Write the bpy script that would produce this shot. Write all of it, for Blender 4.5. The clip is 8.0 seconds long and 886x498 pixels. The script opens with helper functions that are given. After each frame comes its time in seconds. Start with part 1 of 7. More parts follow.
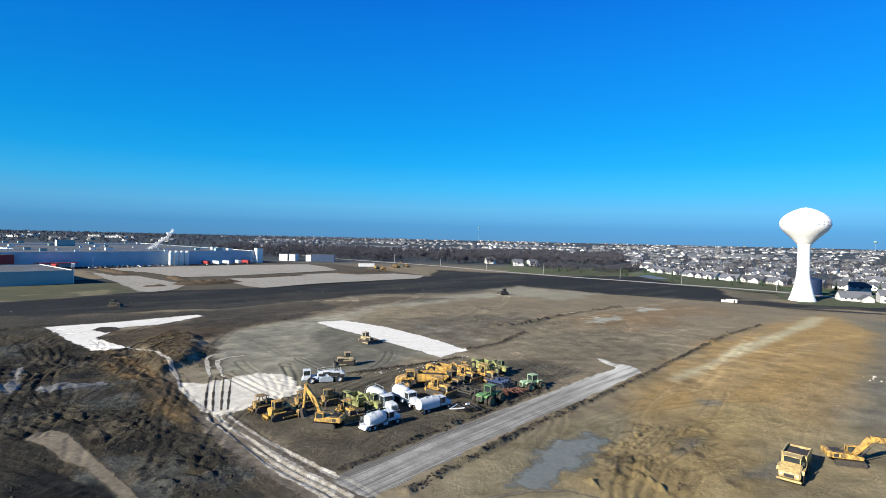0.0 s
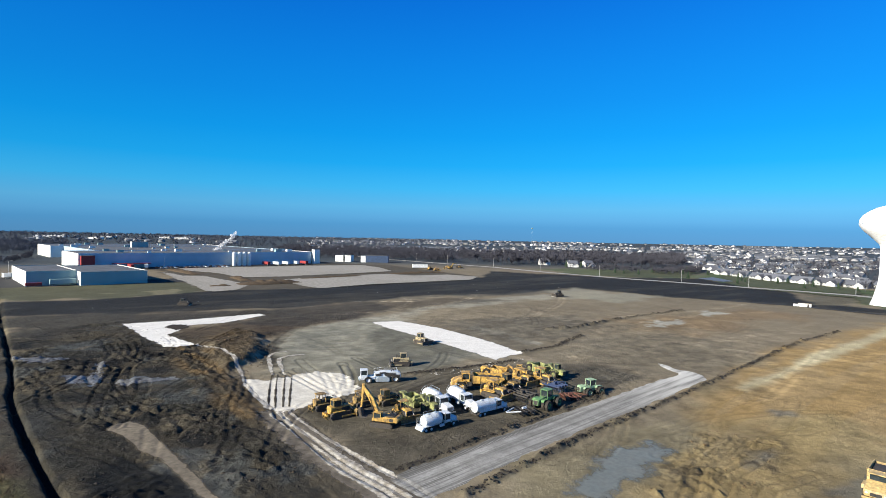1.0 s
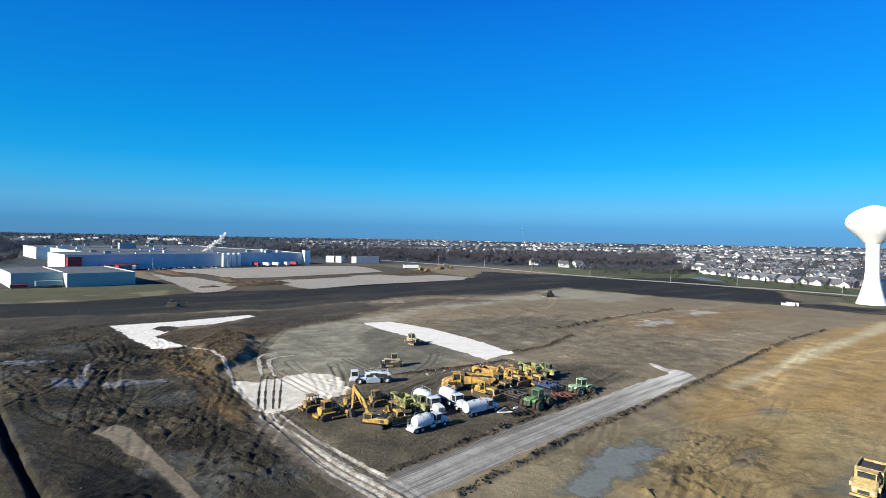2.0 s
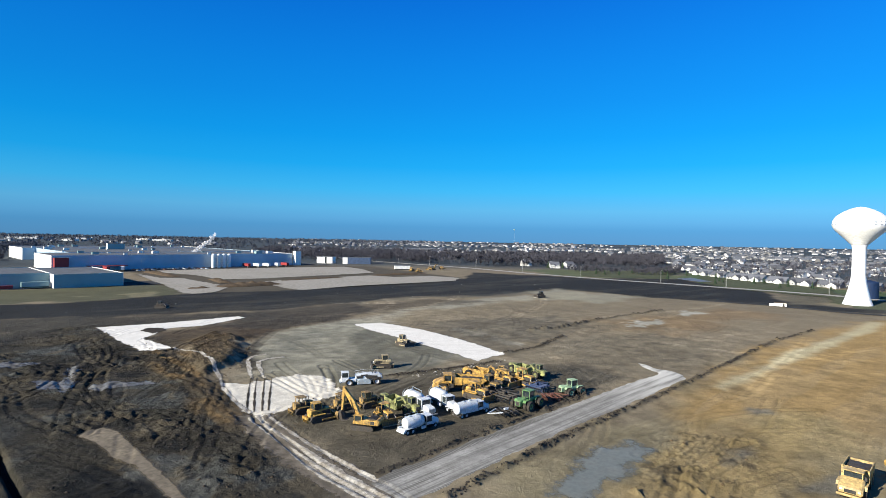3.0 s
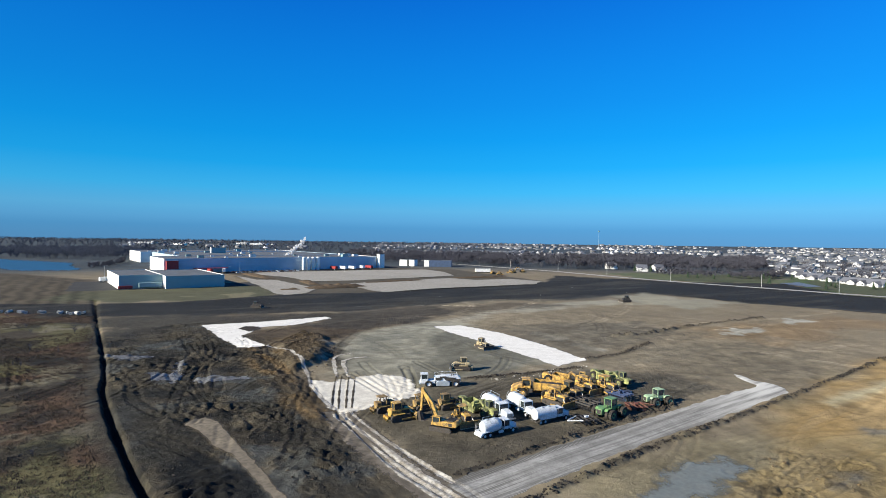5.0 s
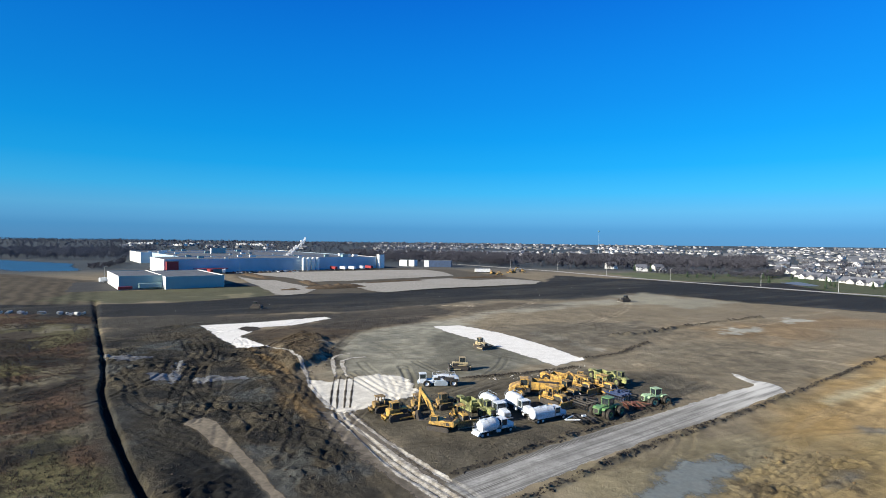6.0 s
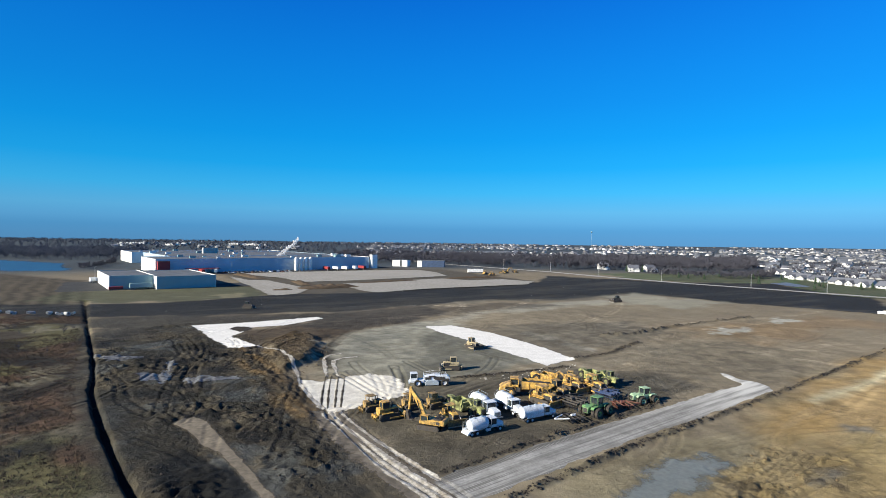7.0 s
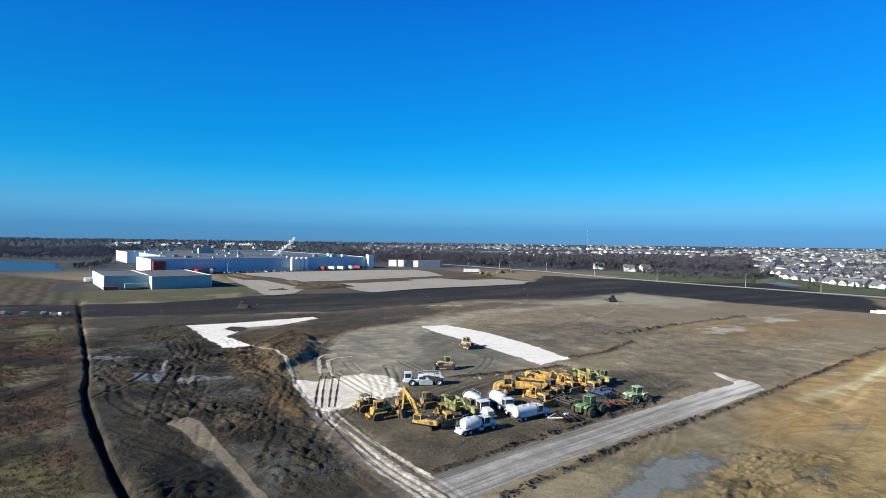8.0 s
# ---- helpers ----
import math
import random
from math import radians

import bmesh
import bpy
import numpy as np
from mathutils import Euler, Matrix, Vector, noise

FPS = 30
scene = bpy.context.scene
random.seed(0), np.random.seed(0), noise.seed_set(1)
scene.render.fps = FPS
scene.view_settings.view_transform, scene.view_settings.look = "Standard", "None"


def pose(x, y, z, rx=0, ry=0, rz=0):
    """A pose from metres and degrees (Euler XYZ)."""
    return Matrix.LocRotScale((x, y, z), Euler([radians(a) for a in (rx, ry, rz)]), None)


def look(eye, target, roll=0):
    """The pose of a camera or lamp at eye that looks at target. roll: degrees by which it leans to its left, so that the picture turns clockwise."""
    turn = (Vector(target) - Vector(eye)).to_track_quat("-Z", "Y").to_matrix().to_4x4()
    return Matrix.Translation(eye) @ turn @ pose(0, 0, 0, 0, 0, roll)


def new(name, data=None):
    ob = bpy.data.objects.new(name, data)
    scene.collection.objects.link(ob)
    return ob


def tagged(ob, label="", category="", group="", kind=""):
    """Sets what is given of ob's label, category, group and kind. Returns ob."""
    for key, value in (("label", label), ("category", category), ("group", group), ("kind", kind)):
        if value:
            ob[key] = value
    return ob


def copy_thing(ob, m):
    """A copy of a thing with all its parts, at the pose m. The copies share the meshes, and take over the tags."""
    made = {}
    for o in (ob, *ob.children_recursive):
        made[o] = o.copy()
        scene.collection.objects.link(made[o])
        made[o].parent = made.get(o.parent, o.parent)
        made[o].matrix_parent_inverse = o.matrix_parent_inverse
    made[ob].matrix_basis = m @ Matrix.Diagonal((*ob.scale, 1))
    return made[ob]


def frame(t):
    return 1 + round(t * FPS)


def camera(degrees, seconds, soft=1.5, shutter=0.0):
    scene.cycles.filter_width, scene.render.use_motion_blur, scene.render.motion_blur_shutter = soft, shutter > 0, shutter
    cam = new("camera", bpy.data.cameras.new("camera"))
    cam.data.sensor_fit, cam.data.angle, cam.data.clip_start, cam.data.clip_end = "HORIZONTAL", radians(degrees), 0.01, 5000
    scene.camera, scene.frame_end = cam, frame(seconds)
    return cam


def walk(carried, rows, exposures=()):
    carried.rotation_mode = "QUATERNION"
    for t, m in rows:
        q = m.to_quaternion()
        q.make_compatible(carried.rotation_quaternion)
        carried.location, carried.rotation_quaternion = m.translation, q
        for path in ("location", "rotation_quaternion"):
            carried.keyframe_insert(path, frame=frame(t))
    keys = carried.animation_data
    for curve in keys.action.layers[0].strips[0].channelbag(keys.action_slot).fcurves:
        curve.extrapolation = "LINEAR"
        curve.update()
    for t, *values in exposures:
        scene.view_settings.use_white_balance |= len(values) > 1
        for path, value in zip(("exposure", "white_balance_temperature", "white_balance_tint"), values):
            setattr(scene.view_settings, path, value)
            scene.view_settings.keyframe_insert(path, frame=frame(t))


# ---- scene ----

cam = camera(79.77, 8.0, soft=0.9)
# seconds, x, y, z, pitch, roll, yaw: a drone hovering over the yard
PATH = [
    (0.0, -0.00, -0.00, 34.00, -1.36, -1.30, 0.00),
    (0.2, -0.13, 0.02, 34.02, -1.36, -1.27, 1.47),
    (0.3, -0.20, 0.03, 34.04, -1.35, -1.26, 2.45),
    (0.5, -0.33, 0.05, 34.06, -1.35, -1.23, 4.24),
    (1.0, -0.68, 0.20, 34.17, -1.38, -1.12, 5.64),
    (1.5, -0.75, 0.44, 34.09, -1.36, -0.97, 5.22),
    (1.7, -0.72, 0.47, 34.08, -1.34, -0.98, 5.00),
    (2.8, -0.54, 0.68, 34.08, -1.21, -1.05, 3.90),
    (3.0, -0.51, 0.71, 34.07, -1.19, -1.06, 3.76),
    (3.5, -0.38, 0.68, 34.16, -1.18, -1.05, 3.42),
    (4.0, -0.13, 0.42, 34.34, -1.21, -0.89, 5.70),
    (4.2, -0.09, 0.47, 34.32, -1.15, -0.87, 7.70),
    (4.5, -0.03, 0.55, 34.29, -1.06, -0.84, 10.19),
    (4.7, 0.09, 0.50, 34.29, -1.06, -0.81, 11.95),
    (5.8, 0.75, 0.19, 34.29, -1.02, -0.63, 12.85),
    (6.0, 0.87, 0.14, 34.29, -1.02, -0.60, 12.53),
    (6.5, 1.22, -0.04, 34.22, -1.00, -0.64, 12.08),
    (7.0, 1.52, -0.23, 34.27, -0.98, -0.72, 11.83),
    (7.5, 1.89, -0.35, 34.24, -0.91, -0.65, 11.63),
    (8.0, 2.20, -0.44, 34.29, -0.99, -0.70, 11.48),
]
walk(cam, [(t, pose(x, y, z, 90 + pitch, roll, yaw)) for t, x, y, z, pitch, roll, yaw in PATH])

# ---- world and sun: clear late-autumn sky, low sun behind and well to the left of the yard ----
SUN_EL, SUN_AZ = radians(25), radians(232)
TO_SUN = Vector((math.sin(SUN_AZ) * math.cos(SUN_EL), math.cos(SUN_AZ) * math.cos(SUN_EL), math.sin(SUN_EL)))
scene.view_settings.exposure = 1.0


def srgb(r, g, b):
    """Linear colour from 0..255 display values."""
    return tuple(((v / 255 + 0.055) / 1.055) ** 2.4 if v > 10 else v / 255 / 12.92 for v in (r, g, b))


def make_world():
    w = bpy.data.worlds.new("sky")
    w.use_nodes = True
    scene.world = w
    nt = w.node_tree
    nt.nodes.clear()
    out = nt.nodes.new("ShaderNodeOutputWorld")
    bg = nt.nodes.new("ShaderNodeBackground")
    sky = nt.nodes.new("ShaderNodeTexSky")
    sky.sky_type, sky.sun_disc = "NISHITA", False
    sky.sun_elevation, sky.sun_rotation = SUN_EL, SUN_AZ
    sky.air_density, sky.dust_density, sky.ozone_density = 1.0, 0.6, 3.0
    sky_gain = nt.nodes.new("ShaderNodeMix")
    sky_gain.data_type, sky_gain.blend_type = "RGBA", "MULTIPLY"
    sky_gain.inputs[0].default_value = 1.0
    sky_gain.inputs[7].default_value = (0.1, 0.1, 0.1, 1)
    nt.links.new(sky.outputs[0], sky_gain.inputs[6])
    # the deep blue of the clear air, paler low down, with a bank of haze lying on the horizon
    tc = nt.nodes.new("ShaderNodeTexCoord")
    sep = nt.nodes.new("ShaderNodeSeparateXYZ")
    nt.links.new(tc.outputs["Generated"], sep.inputs[0])
    low = nt.nodes.new("ShaderNodeMapRange")
    low.inputs[1].default_value, low.inputs[2].default_value = -0.05, 1.0
    nt.links.new(sep.outputs[2], low.inputs[0])
    ramp = nt.nodes.new("ShaderNodeValToRGB")
    stops = SKY_STOPS
    while len(ramp.color_ramp.elements) < len(stops):
        ramp.color_ramp.elements.new(0.5)
    for e, (deg, c) in zip(ramp.color_ramp.elements, stops):
        e.position = (math.sin(radians(deg)) + 0.05) / 1.05
        e.color = (*srgb(*c), 1)
    nt.links.new(low.outputs[0], ramp.inputs[0])
    mix = nt.nodes.new("ShaderNodeMix")
    mix.data_type = "RGBA"
    mix.inputs[0].default_value = 0.97
    nt.links.new(sky_gain.outputs[2], mix.inputs[6])
    nt.links.new(ramp.outputs[0], mix.inputs[7])
    nt.links.new(mix.outputs[2], bg.inputs[0])
    # brighter towards the side away from the sun, where the haze is lit full on
    side = nt.nodes.new("ShaderNodeMapRange")
    side.inputs[1].default_value, side.inputs[2].default_value = -0.8, 0.8
    side.inputs[3].default_value, side.inputs[4].default_value = 0.42, 0.625
    nt.links.new(sep.outputs[0], side.inputs[0])
    nt.links.new(side.outputs[0], bg.inputs[1])
    nt.links.new(bg.outputs[0], out.inputs[0])


SKY_STOPS = [(-2.5, (92, 138, 176)), (0.0, (86, 152, 204)), (1.1, (82, 158, 213)), (1.9, (92, 172, 226)), (3.0, (94, 184, 236)), (5.0, (60, 186, 248)),
             (7.5, (20, 172, 248)), (10.5, (0, 158, 244)), (14.0, (0, 144, 238)), (18.3, (0, 131, 231)), (24.0, (0, 112, 219)), (31.0, (0, 92, 190)), (45.0, (24, 66, 124)), (75.0, (26, 52, 92))]
make_world()
sun = new("sun", bpy.data.lights.new("sun", "SUN"))
sun.data.energy, sun.data.angle, sun.data.color = 5.0, radians(0.55), (1.0, 0.94, 0.81)
sun.matrix_world = look(TO_SUN * 300, (0, 0, 0))

# ---- materials ----
def material(name, color, rough=0.7, metal=0.0, dirt=(0.16, 0.12, 0.08), amount=0.3, scale=1.2, fine=14.0, bump=0.0, vary=0.0, attribute="", spec=0.4, cover=0.0, streak=0.0, feather=None):
    """A surface with a broad and a fine variation. dirt is laid over the base colour in noise-shaped patches;
    vary changes the brightness from object to object; streak draws it out along the haul direction;
    feather (reach, softness, size) frays the layer away at its rim; attribute names a colour stored on the mesh to use as the base."""
    m = bpy.data.materials.new(name)
    m.use_nodes = True
    nt = m.node_tree
    b = nt.nodes["Principled BSDF"]
    b.inputs["Roughness"].default_value, b.inputs["Metallic"].default_value = rough, metal
    b.inputs["Specular IOR Level"].default_value = spec
    tc = nt.nodes.new("ShaderNodeTexCoord")

    def noise_at(s, detail):
        n = nt.nodes.new("ShaderNodeTexNoise")
        n.inputs["Scale"].default_value, n.inputs["Detail"].default_value = s, detail
        n.inputs["Roughness"].default_value = 0.62
        nt.links.new(tc.outputs["Object"], n.inputs["Vector"])
        return n

    def mixer(kind, fac, a, c):
        x = nt.nodes.new("ShaderNodeMix")
        x.data_type, x.blend_type = "RGBA", kind
        for socket, v in ((x.inputs[0], fac), (x.inputs[6], a), (x.inputs[7], c)):
            if isinstance(v, (int, float)):
                socket.default_value = v
            elif isinstance(v, tuple):
                socket.default_value = (*v, 1)
            else:
                nt.links.new(v, socket)
        return x.outputs[2]

    def span(src, a, c, lo, hi):
        r = nt.nodes.new("ShaderNodeMapRange")
        for i, v in enumerate((a, c, lo, hi)):
            r.inputs[i + 1].default_value = v
        nt.links.new(src, r.inputs[0])
        return r.outputs[0]

    base = color
    if attribute:
        at = nt.nodes.new("ShaderNodeAttribute")
        at.attribute_name = attribute
        base = at.outputs["Color"]
    big, small = noise_at(scale, 4), noise_at(fine, 5)
    col = mixer("MIX", span(big.outputs[0], 0.42 - cover, 0.68 - cover, 0.0, amount), base, dirt)
    g = nt.nodes.new("ShaderNodeCombineColor")
    v = span(small.outputs[0], 0.3, 0.7, 1 - 0.45 * amount - 0.06, 1 + 0.35 * amount + 0.04)
    for i in range(3):
        nt.links.new(v, g.inputs[i])
    col = mixer("MULTIPLY", 1.0, col, g.outputs[0])
    if streak:
        mp = nt.nodes.new("ShaderNodeMapping")
        mp.vector_type = "TEXTURE"
        mp.inputs["Rotation"].default_value = (0, 0, radians(48.5))
        mp.inputs["Scale"].default_value = (14.0, 1.0, 1.0)
        nt.links.new(tc.outputs["Object"], mp.inputs["Vector"])
        ns = noise_at(0.55, 5)
        nt.links.new(mp.outputs[0], ns.inputs["Vector"])
        gs = nt.nodes.new("ShaderNodeCombineColor")
        sv = span(ns.outputs[0], 0.32, 0.68, 1 - streak, 1 + streak)
        for i in range(3):
            nt.links.new(sv, gs.inputs[i])
        col = mixer("MULTIPLY", 1.0, col, gs.outputs[0])
    if vary:
        oi = nt.nodes.new("ShaderNodeObjectInfo")
        g2 = nt.nodes.new("ShaderNodeCombineColor")
        rv = span(oi.outputs["Random"], 0, 1, 1 - vary, 1 + vary)
        for i in range(3):
            nt.links.new(rv, g2.inputs[i])
        col = mixer("MULTIPLY", 1.0, col, g2.outputs[0])
    nt.links.new(col, b.inputs["Base Color"])
    if feather:
        reach, softness, size = feather
        at = nt.nodes.new("ShaderNodeAttribute")
        at.attribute_name = "edge"
        nf = noise_at(1.0 / size, 7)
        shift = span(nf.outputs[0], 0.3, 0.7, -reach, reach)
        add = nt.nodes.new("ShaderNodeMath")
        add.operation = "ADD"
        nt.links.new(at.outputs["Fac"], add.inputs[0])
        nt.links.new(shift, add.inputs[1])
        nt.links.new(span(add.outputs[0], -softness, softness, 0.0, 1.0), b.inputs["Alpha"])
    if bump:
        bp = nt.nodes.new("ShaderNodeBump")
        bp.inputs["Strength"].default_value, bp.inputs["Distance"].default_value = 1.0, bump
        nt.links.new(small.outputs[0], bp.inputs["Height"])
        nt.links.new(bp.outputs[0], b.inputs["Normal"])
    return m


def earth(name):
    """Bare worked earth: the stored colour broken up at three scales, with lumps whose height follows how churned the ground is."""
    m = bpy.data.materials.new(name)
    m.use_nodes = True
    nt = m.node_tree
    b = nt.nodes["Principled BSDF"]
    b.inputs["Roughness"].default_value, b.inputs["Specular IOR Level"].default_value = 0.95, 0.12
    tc = nt.nodes.new("ShaderNodeTexCoord")
    col_at, churn_at = nt.nodes.new("ShaderNodeAttribute"), nt.nodes.new("ShaderNodeAttribute")
    col_at.attribute_name, churn_at.attribute_name = "soil", "churn"

    def noise_of(scale, detail, rough, warp=0.0, vector=None):
        n = nt.nodes.new("ShaderNodeTexNoise")
        n.inputs["Scale"].default_value, n.inputs["Detail"].default_value = scale, detail
        n.inputs["Roughness"].default_value, n.inputs["Distortion"].default_value = rough, warp
        nt.links.new(vector or tc.outputs["Object"], n.inputs["Vector"])
        return n.outputs[0]

    def span(src, a, c, lo, hi):
        r = nt.nodes.new("ShaderNodeMapRange")
        for i, v in enumerate((a, c, lo, hi)):
            r.inputs[i + 1].default_value = v
        nt.links.new(src, r.inputs[0])
        return r.outputs[0]

    def calc(kind, a, c):
        q = nt.nodes.new("ShaderNodeMath")
        q.operation = kind
        for socket, v in ((q.inputs[0], a), (q.inputs[1], c)):
            if isinstance(v, (int, float)):
                socket.default_value = v
            else:
                nt.links.new(v, socket)
        return q.outputs[0]

    drawn = nt.nodes.new("ShaderNodeMapping")
    drawn.vector_type = "TEXTURE"
    drawn.inputs["Rotation"].default_value = (0, 0, radians(48.5))
    drawn.inputs["Scale"].default_value = (9.0, 1.0, 1.0)
    nt.links.new(tc.outputs["Object"], drawn.inputs["Vector"])
    broad, lumps, crumbs = noise_of(0.09, 6, 0.6, 0.7), noise_of(0.8, 7, 0.68, 0.5), noise_of(4.5, 5, 0.6)
    haul = noise_of(0.6, 5, 0.62, 0.0, drawn.outputs[0])
    churn = churn_at.outputs["Fac"]
    rough_part = calc("MULTIPLY", calc("SUBTRACT", lumps, 0.5), calc("ADD", calc("MULTIPLY", churn, 1.9), 0.35))
    tone = calc("MULTIPLY", span(broad, 0.3, 0.7, 0.88, 1.12), calc("ADD", rough_part, 1.0))
    tone = calc("MULTIPLY", tone, span(haul, 0.32, 0.68, 0.97, 1.03))
    tone = calc("MULTIPLY", tone, span(crumbs, 0.3, 0.7, 0.86, 1.14))
    g = nt.nodes.new("ShaderNodeVectorMath")
    g.operation = "SCALE"
    nt.links.new(col_at.outputs["Color"], g.inputs[0])
    nt.links.new(tone, g.inputs["Scale"])
    nt.links.new(g.outputs[0], b.inputs["Base Color"])
    height = calc("ADD", calc("MULTIPLY", lumps, calc("ADD", calc("MULTIPLY", churn, 0.8), 0.05)), calc("MULTIPLY", crumbs, 0.026))
    bp = nt.nodes.new("ShaderNodeBump")
    bp.inputs["Strength"].default_value, bp.inputs["Distance"].default_value = 1.0, 1.0
    nt.links.new(height, bp.inputs["Height"])
    nt.links.new(bp.outputs[0], b.inputs["Normal"])
    return m


